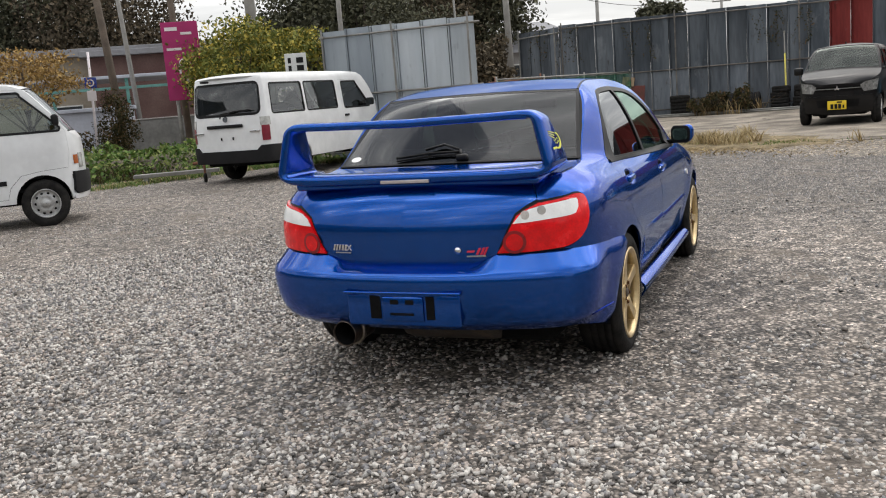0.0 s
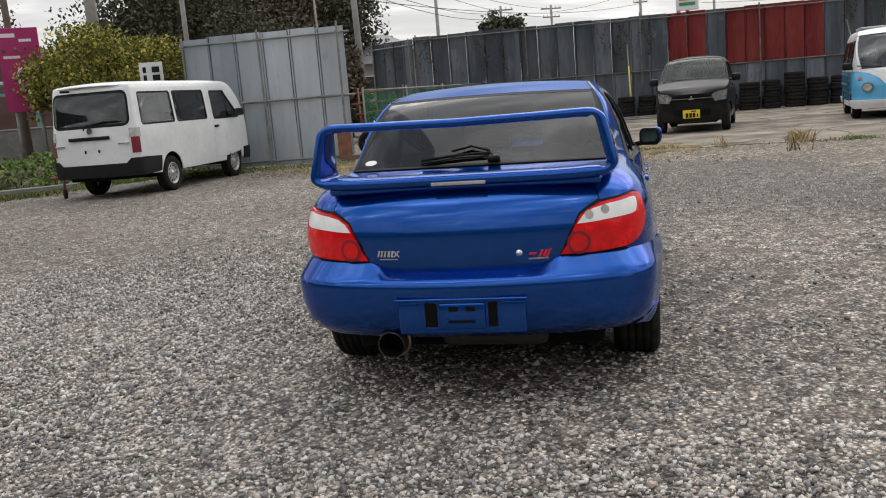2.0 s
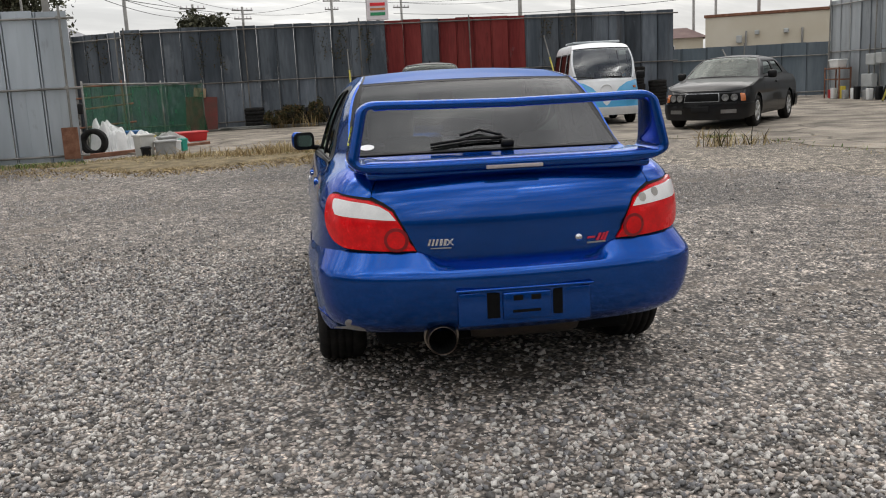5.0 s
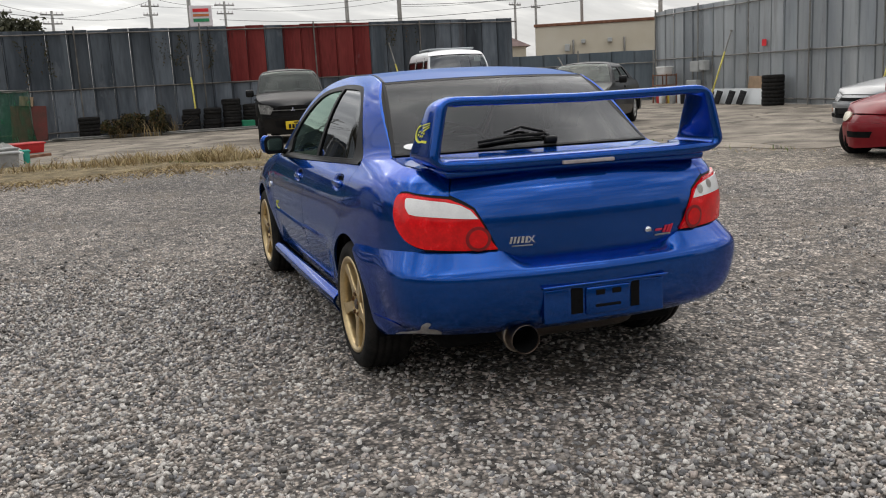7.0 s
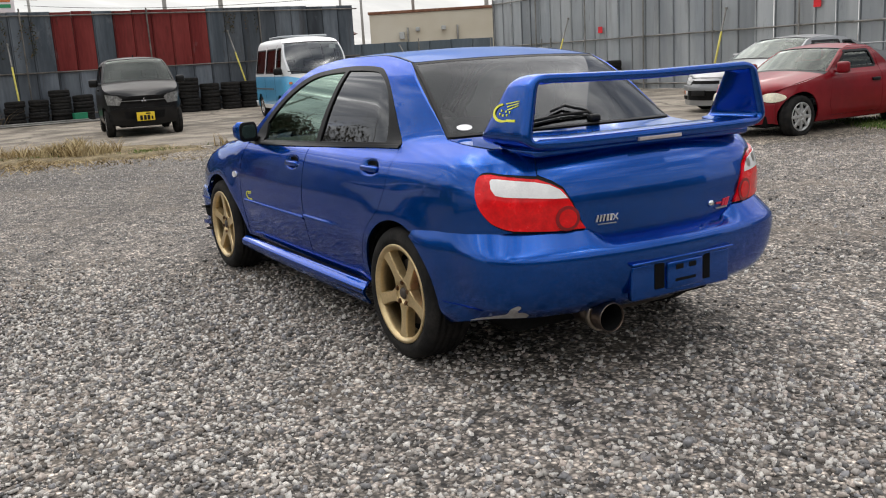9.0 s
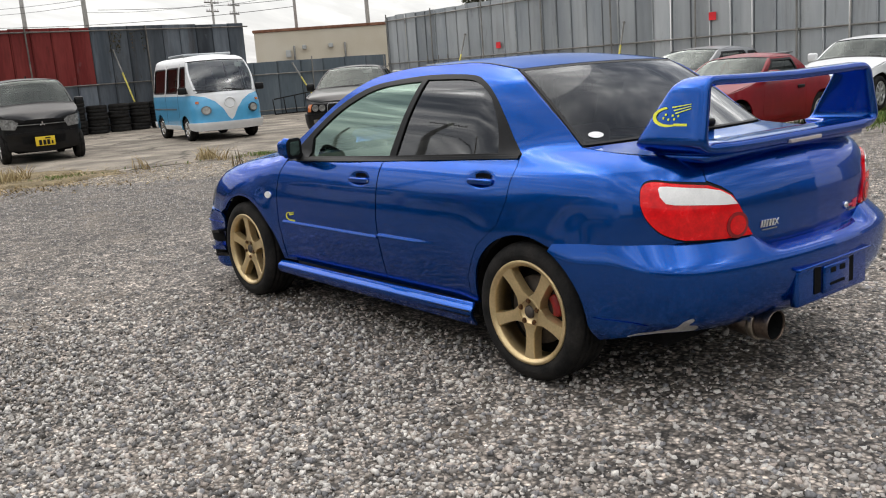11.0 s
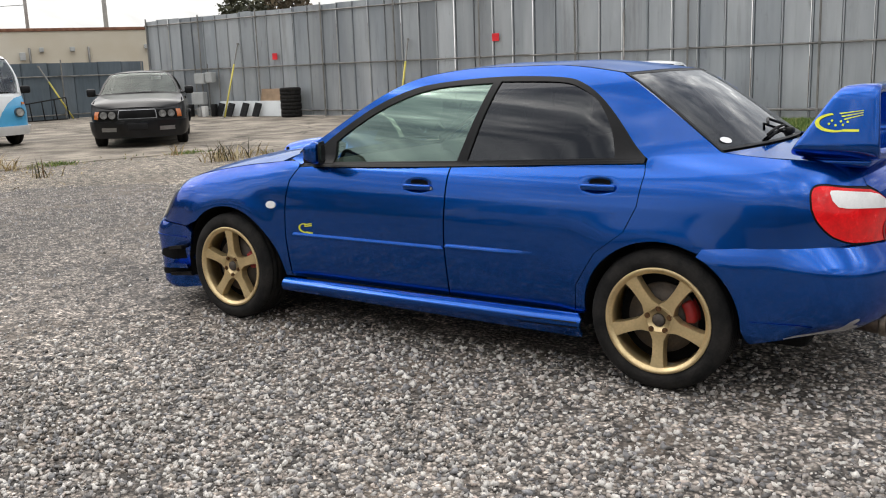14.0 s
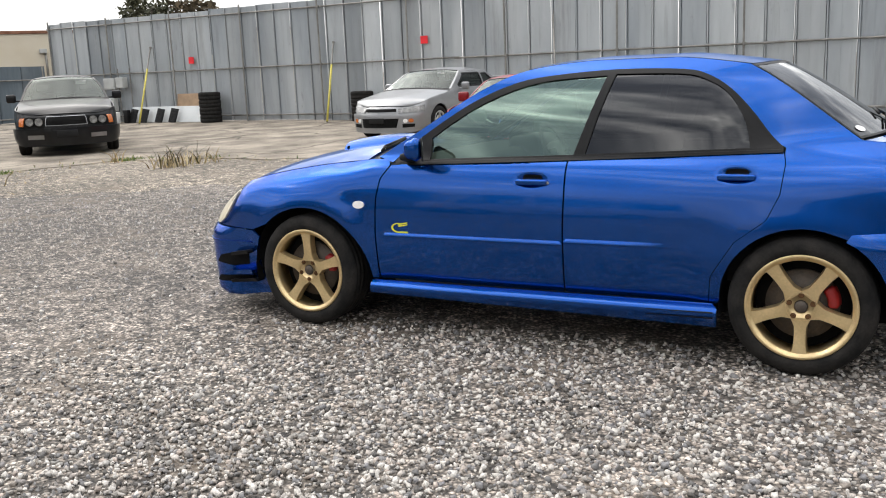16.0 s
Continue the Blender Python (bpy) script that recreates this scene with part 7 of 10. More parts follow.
def retro_bus(m):
    L, W = 3.30, 1.40
    tb = [(0.2, -0.04), (0.35, -0.008), (0.55, 0.0), (0.90, 0.0), (1.0, -0.008), (1.2, -0.04), (1.6, -0.10), (1.75, -0.14), (1.83, -0.20), (1.87, -0.28), (1.885, -0.38)]
    ft = [(0.2, -0.03), (0.4, 0.02), (0.65, 0.02), (0.9, -0.02), (1.0, -0.05), (1.9, -0.1)]
    rows = [(1.50, 0.98, 0.10, 0.0), (1.46, 1.03, 0.10, 0.01), (1.24, 1.40, 0.10, 0.02), (1.00, 1.72, 0.09, 0.02), (0.80, 1.80, 0.05, 0.04), (0.4, 1.84, 0.0, 0.04), (-0.9, 1.84, 0.0, 0.04), (-1.40, 1.80, -0.05, 0.03), (-1.52, 1.74, -0.10, 0.02)]
    root, sh, top = vehicle("retro_minibus", "sky blue and white retro microbus with round lamps", m, L, W, plan_of(L, W, 0.30, 0.10, 0.22, 0.06), tb, rows,
        [("nose", 0.0, 1.0, WHITE, ""), ("windscreen", 1.0, 3.0, GLASS_CLEAR, "windscreen"), ("roof", 3.0, 8.0, WHITE, "white roof")], 0.24, (-0.95, 0.93), (0.31, 0.26), SKY_BLUE,
        windows=[("w1", round_rect(1.12, 0.66, 1.06, 1.62, 0.05, -0.10, 0.0)), ("w2", round_rect(0.54, -0.30, 1.06, 1.62, 0.05)), ("w3", round_rect(-0.42, -1.30, 1.06, 1.62, 0.05))],
        lamps=[("side_marker", [("f", -0.60, 0.86), ("f", -0.60, 0.81), ("f", -0.55, 0.81), ("f", -0.55, 0.86)], LENS_AMBER, 0.02, "small amber lamp"),
               ("side_strip", [(0.45, 0.72), (0.45, 0.685), (-1.3, 0.685), (-1.3, 0.72)], BLUE_SHEET, 0.010, "darker blue side strip"),
               ("door_gap", [(0.60, 1.70), (0.60, 0.36), (0.592, 0.36), (0.592, 1.70)], BLACK_TRIM, 0.002, "door gap"), ("door_gap", [(-0.34, 1.70), (-0.34, 0.36), (-0.348, 0.36), (-0.348, 1.70)], BLACK_TRIM, 0.002, "door gap")],
        bumpers=[("front_bumper", WHITE, [(1.26, 0.40), (1.26, 0.27), (1.42, 0.22), ("f", 0.0, 0.22), ("f", 0.0, 0.40)], 0.045, "white front bumper"), ("sill", WHITE, [(0.60, 0.34), (0.60, 0.24), (-0.62, 0.24), (-0.62, 0.34)], 0.012, "white sill"),
                 ("rear_bumper", WHITE, [(-1.28, 0.40), (-1.28, 0.26), ("r", 0.0, 0.24), ("r", 0.0, 0.40)], 0.03, "white rear bumper")],
        upper=WHITE, split=[("f", 0.0, 0.43), ("f", -0.06, 0.50), ("f", -0.14, 0.68), ("f", -0.27, 0.84), ("f", -0.44, 0.945), (1.40, 0.99), (0.0, 0.99), (-1.3, 0.99), ("r", 0.0, 0.99)],
        wheel=alloy_wheel(0.265, 0.165, 0.15, CHROME, 8), cab=(-1.4, 1.2, 1.0), mirrors=(1.22, 1.10, 0.76, BLACK_TRIM), glass_mat=GLASS_GREY, front_table=ft, category="minibus")
    for sg in (-1, 1):
        p = sh.at(sh.fx(-0.44), 0.66, 0.0)
        a = pose(0, 0, 0, 90, 0, 0) @ pose(0, 0, 0, 0, 0, 0)
        d = disc_part(root, "head_lamp", (sg * -p.x, p.y + 0.015, 0.66), 0.095, 0.07, DARK_CHROME, (90, 0, sg * -18), "chrome-ringed round head lamp")
        disc_part(root, "lens", (sg * 0.008, 0.03, 0.0), 0.072, 0.03, LENS_SMOKE, (90, 0, sg * -18), "round lens", parent=d)
    bm = bmesh.new()
    lathe(bm, [(0.105, -0.012), (0.12, 0.0), (0.105, 0.012), (0.09, 0.0), (0.105, -0.012)], 28, m=pose(0, 0, 0, 0, 0, 90))
    e = part("emblem", bm, WHITE, root, "plain white ring emblem", True)
    e.matrix_basis = pose(0, 1.655, 0.80, 6, 0, 0)
    for y0, y1 in ((-0.6, 0.55),):
        box_part(root, "roof_hatch", (-0.48, 0.48, y0, y1, 1.86, 1.91), STEEL_SHEET, 0.02, "grey roof hatch")
    for x in (-0.34, 0.22):
        bm = bmesh.new()
        pipe_path(bm, [(x, 1.52, 1.06), (x + 0.40, 1.49, 1.10)], 0.012, 6)
        part("wiper", bm, BLACK_TRIM, root, "black wiper")
    box_part(root, "paper", (-0.50, -0.36, 1.05, 1.06, 1.56, 1.66), WHITE_PLASTIC, 0.0, "white paper on the windscreen", smooth=False)
    return root


retro_bus(pose(13.95, 19.86, 0.035, 0, 0, heading(-0.52, -0.855)) @ Matrix.Diagonal((1.26, 1.22, 1.09, 1)))


CAR_TABLE = [(0.18, -0.06), (0.30, -0.012), (0.45, 0.0), (0.62, 0.004), (0.74, -0.006), (0.84, -0.03), (0.90, -0.065), (0.95, -0.095), (1.1, -0.15), (1.22, -0.215), (1.29, -0.27), (1.33, -0.34), (1.37, -0.42)]


def dark_saloon(m):
    L, W = 4.70, 1.70
    ft = [(0.2, 0.0), (0.45, 0.0), (0.60, -0.02), (0.70, -0.10), (0.78, -0.2), (1.4, -0.3)]
    rows = [(2.14, 0.70, 0.16, 0.02), (1.9, 0.78, 0.10, 0.035), (1.1, 0.90, 0.04, 0.05), (0.98, 0.93, 0.12, 0.04), (0.55, 1.18, 0.10, 0.02), (0.25, 1.315, 0.06, 0.03), (-0.3, 1.345, 0.0, 0.035), (-0.85, 1.30, -0.06, 0.02), (-1.50, 0.98, -0.10, 0.02), (-1.62, 0.95, -0.06, 0.02), (-2.2, 0.90, -0.10, 0.01)]
    root, sh, top = vehicle("saloon", "black saloon with quad round head lamps", m, L, W, plan_of(L, W, 0.38, 0.16, 0.3, 0.10), CAR_TABLE, rows,
        [("bonnet", 0.0, 2.0, BLACK, ""), ("cowl", 2.0, 3.0, BLACK_TRIM, ""), ("windscreen", 3.0, 5.0, GLASS_GREY, "windscreen"), ("roof", 5.0, 7.0, BLACK, ""), ("rear_window", 7.0, 8.0, GLASS_DARK, "rear window"), ("boot_lid", 8.0, 10.0, BLACK, "")], 0.22, (-1.3, 1.37), (0.345, 0.31), BLACK,
        windows=[("w1", round_rect(0.62, -0.26, 0.96, 1.26, 0.04, -0.34, 0.0)), ("w2", round_rect(-0.33, -1.10, 0.96, 1.26, 0.04, 0.0, 0.22))],
        doors=[((-0.16, 0.82), [(0.86, 0.90), (0.88, 0.5), (0.82, 0.28), (-0.29, 0.28), (-0.29, 1.29), (0.24, 1.29), (0.66, 1.0)])],
        lamps=[("turn_lamp", [(2.02, 0.66), (2.02, 0.52), ("f", -0.70, 0.52), ("f", -0.70, 0.66)], LENS_AMBER, 0.012, "amber turn lamp"), ("lamp_panel", [("f", -0.69, 0.67), ("f", -0.69, 0.51), ("f", -0.36, 0.51), ("f", -0.36, 0.67)], DARK, 0.006, "dark lamp panel"),
               ("grille", [("f", -0.34, 0.68), ("f", -0.34, 0.52), ("f", 0.0, 0.52), ("f", 0.0, 0.68)], DARK_CHROME, 0.012, "chrome grille surround"), ("grille_mesh", [("f", -0.328, 0.67), ("f", -0.328, 0.53), ("f", 0.0, 0.53), ("f", 0.0, 0.67)], DARK, 0.020, "dark grille"),
               ("fog_lamp", [("f", -0.62, 0.37), ("f", -0.62, 0.30), ("f", -0.36, 0.30), ("f", -0.36, 0.37)], DARK_CHROME, 0.055, "fog lamp")],
        bumpers=[("front_bumper", BLACK, [(1.73, 0.48), (1.73, 0.24), (2.1, 0.18), ("f", 0.0, 0.18), ("f", 0.0, 0.48)], 0.045, "black front bumper"), ("rear_bumper", BLACK, [(-1.7, 0.52), (-1.7, 0.26), ("r", 0.0, 0.24), ("r", 0.0, 0.52)], 0.04, "black rear bumper")],
        wheel=alloy_wheel(0.305, 0.19, 0.19), cab=(-1.5, 0.85, 0.88), mirrors=(0.62, 0.98, 0.93, BLACK), glass_mat=GLASS_GREY, front_table=ft)
    for sg in (-1, 1):
        for x in (0.59, 0.44):
            p = sh.at(sh.fx(-x), 0.59, 0.012)
            d = disc_part(root, "head_lamp", (sg * x, p.y, 0.592), 0.066, 0.05, DARK_CHROME, (90, 0, sg * -12), "round head lamp")
            disc_part(root, "lens", (0, 0.022, 0), 0.056, 0.02, LENS_GREY, (90, 0, sg * -12), "", parent=d)
    box_part(root, "plate_mount", (-0.17, 0.17, 2.38, 2.405, 0.33, 0.44), BLACK_TRIM, 0.004)
    box_part(root, "paper", (-0.40, -0.22, 0.50, 0.505, 1.20, 1.26), WHITE_PLASTIC, 0.0, "paper on the windscreen", smooth=False)
    return root


dark_saloon(pose(14.45, 15.52, 0.035, 0, 0, heading(-0.905, -0.425)) @ Matrix.Diagonal((1.08, 1.05, 1.10, 1)))


def arc_f(x, z, rx, rz):
    """A round lamp outline on the nose."""
    return [("f", x + rx * math.cos(i * math.pi / 8), z + rz * math.sin(i * math.pi / 8)) for i in range(16)]


def silver_coupe(m):
    L, W = 4.62, 1.75
    ft = [(0.2, 0.0), (0.45, 0.0), (0.56, -0.03), (0.66, -0.12), (0.75, -0.25), (1.4, -0.3)]
    tb = [(a, b) for a, b in CAR_TABLE]
    rows = [(2.08, 0.64, 0.18, 0.02), (1.85, 0.73, 0.12, 0.035), (0.95, 0.88, 0.04, 0.05), (0.82, 0.91, 0.12, 0.04), (0.42, 1.12, 0.10, 0.02), (0.10, 1.265, 0.06, 0.03), (-0.4, 1.30, 0.0, 0.035), (-0.85, 1.25, -0.06, 0.02), (-1.62, 0.97, -0.10, 0.02), (-1.70, 0.955, -0.06, 0.02), (-2.15, 0.93, -0.10, 0.01)]
    root, sh, top = vehicle("coupe", "silver sports coupe with a rear spoiler", m, L, W, plan_of(L, W, 0.42, 0.20, 0.3, 0.10), tb, rows,
        [("bonnet", 0.0, 2.0, SILVER, ""), ("cowl", 2.0, 3.0, BLACK_TRIM, ""), ("windscreen", 3.0, 5.0, GLASS_GREY, "windscreen"), ("roof", 5.0, 7.0, SILVER, ""), ("rear_window", 7.0, 8.0, GLASS_DARK, "rear window"), ("boot_lid", 8.0, 10.0, SILVER, "")], 0.20, (-1.33, 1.39), (0.35, 0.31), SILVER,
        windows=[("w1", round_rect(0.46, -0.62, 0.94, 1.21, 0.04, -0.32, 0.0)), ("w2", round_rect(-0.70, -1.25, 0.95, 1.19, 0.04, 0.0, 0.28))],
        doors=[((-0.50, 0.80), [(0.72, 0.88), (0.76, 0.5), (0.70, 0.28), (-0.66, 0.28), (-0.66, 1.25), (0.06, 1.25), (0.5, 1.0)])],
        lamps=[("head_lamp", [(1.86, 0.66), (1.88, 0.54), ("f", -0.40, 0.52), ("f", -0.40, 0.60)], LENS_GREY, 0.012, "slim head lamp"), ("grille", [("f", -0.37, 0.60), ("f", -0.37, 0.545), ("f", 0.0, 0.545), ("f", 0.0, 0.60)], DARK, 0.010, "dark grille slot"),
               ("bumper_mouth", [("f", -0.40, 0.42), ("f", -0.36, 0.25), ("f", 0.0, 0.25), ("f", 0.0, 0.42)], DARK, 0.052, "dark bumper mouth"), ("turn_lamp", arc_f(-0.615, 0.375, 0.045, 0.038), LENS_AMBER, 0.056, "amber corner lamp"), ("fog_lamp", arc_f(-0.515, 0.372, 0.042, 0.038), LENS_CLEAR, 0.056, "round fog lamp"), ("lower_duct", [("f", -0.68, 0.315), ("f", -0.67, 0.255), ("f", -0.46, 0.245), ("f", -0.46, 0.315)], DARK, 0.052, "dark lower duct")],
        bumpers=[("front_bumper", SILVER, [(1.77, 0.50), (1.77, 0.22), (2.05, 0.15), ("f", 0.0, 0.15), ("f", 0.0, 0.51)], 0.045, "silver front bumper"), ("rear_bumper", SILVER, [(-1.7, 0.55), (-1.7, 0.26), ("r", 0.0, 0.24), ("r", 0.0, 0.55)], 0.04, "silver rear bumper")],
        wheel=alloy_wheel(0.31, 0.21, 0.205, DULL_RIM, 5), cab=(-1.5, 0.7, 0.86), mirrors=(0.44, 0.96, 0.94, SILVER), glass_mat=GLASS_GREY, front_table=ft)
    box_part(root, "rear_spoiler", (-0.72, 0.72, -2.24, -2.02, 1.08, 1.11), SILVER, 0.012, "silver rear spoiler")
    for sg in (-1, 1):
        box_part(root, "spoiler_foot", (sg * 0.64 - 0.02, sg * 0.64 + 0.02, -2.2, -2.06, 0.90, 1.09), SILVER, 0.008)
    box_part(root, "plate_mount", (-0.17, 0.17, 2.34, 2.37, 0.33, 0.43), BLACK_TRIM, 0.004)
    box_part(root, "paper", (-0.40, -0.22, 0.34, 0.345, 1.15, 1.23), WHITE_PLASTIC, 0.0, "paper on the windscreen", smooth=False)
    return root


silver_coupe(pose(15.25, 7.68, 0.02, 0, 0, heading(-0.89, 0.45)) @ Matrix.Diagonal((1.0, 1.0, 1.02, 1)))


def roadster(m, paint, label, z=0.0):
    L, W = 3.30, 1.395
    ft = [(0.2, -0.02), (0.40, 0.0), (0.50, -0.02), (0.58, -0.08), (0.66, -0.2), (1.4, -0.3)]
    tb = [(0.15, -0.06), (0.28, -0.015), (0.42, 0.0), (0.58, 0.004), (0.68, -0.006), (0.76, -0.03), (0.80, -0.06), (0.84, -0.09), (0.95, -0.12), (1.05, -0.17), (1.11, -0.23), (1.15, -0.32), (1.18, -0.40)]
    rows = [(1.44, 0.56, 0.16, 0.02), (1.22, 0.66, 0.12, 0.04), (0.62, 0.78, 0.05, 0.05), (0.52, 0.80, 0.10, 0.04), (0.26, 0.97, 0.08, 0.02), (0.05, 1.085, 0.05, 0.025), (-0.20, 1.125, 0.0, 0.035), (-0.50, 1.11, -0.03, 0.03), (-0.80, 0.84, -0.08, 0.02), (-0.86, 0.815, -0.06, 0.02), (-1.42, 0.74, -0.14, 0.01)]
    root, sh, top = vehicle("roadster", label, m, L, W, plan_of(L, W, 0.42, 0.20, 0.34, 0.12), tb, rows,
        [("bonnet", 0.0, 2.0, paint, ""), ("cowl", 2.0, 3.0, BLACK_TRIM, ""), ("windscreen", 3.0, 5.0, GLASS_GREY, "windscreen"), ("hard_top", 5.0, 7.0, paint, ""), ("rear_window", 7.0, 8.0, GLASS_DARK, "rear window"), ("boot_lid", 8.0, 10.0, paint, "")], 0.18, (-1.02, 1.04), (0.305, 0.28), paint,
        windows=[("w1", round_rect(0.30, -0.50, 0.83, 1.06, 0.03, -0.22, 0.06))],
        doors=[((-0.42, 0.66), [(0.48, 0.76), (0.52, 0.4), (0.46, 0.24), (-0.56, 0.24), (-0.56, 0.80), (-0.52, 1.09), (0.03, 1.09), (0.34, 0.86)])],
        lamps=[("bumper_mouth", [("f", -0.19, 0.365), ("f", -0.17, 0.29), ("f", 0.0, 0.29), ("f", 0.0, 0.365)], DARK, 0.030, "dark bumper mouth"), ("head_lamp", arc_f(-0.475, 0.525, 0.135, 0.060), LENS_AGED, 0.020, "oval clear head lamp")],
        bumpers=[("front_bumper", paint, [(1.36, 0.45), (1.36, 0.20), ("f", 0.0, 0.16), ("f", 0.0, 0.47)], 0.025, "front bumper"), ("rear_bumper", paint, [(-1.34, 0.50), (-1.34, 0.22), ("r", 0.0, 0.20), ("r", 0.0, 0.50)], 0.025, "rear bumper")],
        wheel=alloy_wheel(0.27, 0.18, 0.165, DULL_RIM, 8), cab=(-0.8, 0.4, 0.74), mirrors=(0.36, 0.85, 0.76, paint), glass_mat=GLASS_GREY, front_table=ft)
    box_part(root, "vent", (-0.10, 0.10, 1.54, 1.56, 0.50, 0.525), DARK, 0.004, "dark nose slot")
    return root


roadster(pose(10.48, 6.04, 0.0, 0, 0, heading(-0.913, 0.406)) @ Matrix.Diagonal((1.05, 1.06, 1.06, 1)), RED_PAINT, "deep red two-seat roadster with a hard top")
roadster(pose(14.96, 4.52, 0.06, 0, 0, heading(-0.94, 0.34)) @ Matrix.Diagonal((1.10, 1.10, 1.13, 1)), WHITE, "white two-seat roadster with hard top")

# ---- yard things ----
def lerp2(a, b, t):
    return a[0] + (b[0] - a[0]) * t, a[1] + (b[1] - a[1]) * t


FB0, FB1 = (4.7, 32.66), (22.9, 25.7)       # foot of the north fence
FC0, FC1 = (26.7, 21.8), (12.6, -6.7)       # foot of the east fence
YARD_Z = 0.035


def brace(foot, top, label="leaning scaffold brace with a yellow cover", cover=True):
    foot, top = Vector(foot), Vector(top)
    root = thing("fence_brace", Matrix.Translation(foot), label, "brace", "fence braces")
    d = top - foot
    bm = bmesh.new()
    tube(bm, (0, 0, 0), d, 0.024, 10)
    part("pipe", bm, PIPE, root, "", True)
    if cover:
        bm = bmesh.new()
        tube(bm, d * 0.01, d * 0.72, 0.029, 10)
        part("yellow_cover", bm, YELLOW, root, "yellow plastic cover", True)
    bm = bmesh.new()
    box(bm, d.x - 0.032, d.x + 0.032, d.y - 0.032, d.y + 0.032, d.z - 0.032, d.z + 0.032, 0.01)
    part("clamp", bm, PIPE, root)
    return root


brace((11.42, 29.3, YARD_Z), (11.62, 29.92, 2.5))
brace((18.55, 26.75, YARD_Z), (18.22, 27.4, 2.68))
brace((25.3, 24.2, YARD_Z), (24.7, 24.95, 1.9))
brace((23.35, 17.6, YARD_Z), (24.45, 17.42, 2.38))
brace((20.35, 11.1, YARD_Z), (21.25, 10.95, 2.2))
brace((17.4, 5.0, 0.0), (18.4, 5.0, 2.6), "bare grey scaffold brace leaning on the fence", False)


def make_tyre(r=0.315, w=0.20):
    bm = bmesh.new()
    lathe(bm, tyre_profile(r, r * 0.62, w), 26)
    me = bpy.data.meshes.new("tyre")
    bmesh.ops.recalc_face_normals(bm, faces=bm.faces)
    bm.to_mesh(me)
    bm.free()
    me.materials.append(RUBBER)
    me.polygons.foreach_set("use_smooth", [True] * len(me.polygons))
    return me


TYRES = [make_tyre(0.315, 0.20), make_tyre(0.295, 0.185), make_tyre(0.33, 0.225)]
trnd = random.Random(5)


def lying_tyre(x, y, z, k=0):
    ob = new("tyre", TYRES[k])
    ob.matrix_basis = pose(x, y, z, trnd.uniform(-2, 2), 90 + trnd.uniform(-2, 2), trnd.uniform(0, 360))
    return tagged(ob, "worn black car tyre lying in a stack by the fence", "tyre", "tyre stacks")


def standing_tyre(x, y, a, lean, k=0):
    r = (0.315, 0.295, 0.33)[k]
    ob = new("tyre", TYRES[k])
    ob.matrix_basis = pose(x, y, YARD_Z + r - 0.01, 0, 0, a) @ pose(0, 0, 0, 0, lean, 0)
    return tagged(ob, "worn black car tyre standing on edge against the fence", "tyre", "standing tyres")


def stack(x, y, n, z=YARD_Z):
    k = trnd.randrange(3)
    w = (0.20, 0.185, 0.225)[k]
    for i in range(n):
        lying_tyre(x + trnd.uniform(-0.03, 0.03), y + trnd.uniform(-0.03, 0.03), z + w / 2 + i * w, k)


def along_b(d, front):
    """A place d metres along the north fence, so far before it."""
    L = math.hypot(FB1[0] - FB0[0], FB1[1] - FB0[1])
    ux, uy = (FB1[0] - FB0[0]) / L, (FB1[1] - FB0[1]) / L
    return FB0[0] + ux * d + uy * front, FB0[1] + uy * d - ux * front


stack(*along_b(4.15, 0.62), 3)
for i in range(9):
    x, y = along_b(4.95 + i * 0.205, 0.50)
    standing_tyre(x, y, -21 + trnd.uniform(-6, 6), trnd.uniform(-14, -4), trnd.randrange(3))
for i in range(4):
    stack(*along_b(7.3 + i * 0.68, 0.6), (4, 4, 5, 4)[i])
for i in range(6):
    stack(*along_b(10.6 + i * 0.72, 0.58), (3, 4, 5, 5, 4, 4)[i])
for i in range(5):
    stack(*along_b(14.9 + i * 0.72, 0.58), (4, 4, 4, 5, 7)[i])
stack(*along_b(18.6, 0.62), 4)

# planks on the ground before the tyres
for (x0, y0), (x1, y1), w in (((8.0, 30.6), (12.6, 28.3), 0.10), ((8.4, 30.2), (12.9, 28.0), 0.06)):
    bm = bmesh.new()
    a = math.degrees(math.atan2(y1 - y0, x1 - x0))
    box(bm, 0, math.hypot(x1 - x0, y1 - y0), -w / 2, w / 2, 0, 0.06, 0.006)
    ob = part("plank", bm, material("bleached_plank", (0.42, 0.41, 0.39), 0.8, scale=4, fine=40, var=0.2))
    tagged(ob, "long bleached plank lying on the concrete", "plank")
    ob.matrix_basis = pose(x0, y0, YARD_Z, 0, 0, a)

# long pipes laid along the foot of the tyres
for d0, d1, fr, zz in ((2.6, 8.6, 1.25, 0.03), (3.4, 9.6, 1.36, 0.03), (3.0, 9.2, 1.31, 0.08), (5.0, 10.6, 1.45, 0.03)):
    bm = bmesh.new()
    (xa, ya), (xb, yb2) = along_b(d0, fr), along_b(d1, fr + 0.35)
    tube(bm, (xa, ya, YARD_Z + zz), (xb, yb2, YARD_Z + zz), 0.028, 8)
    tagged(part("pipe", bm, PIPE, None, "", True), "long pale grey pipe lying before the tyres", "pipe", "pipes before the tyres")
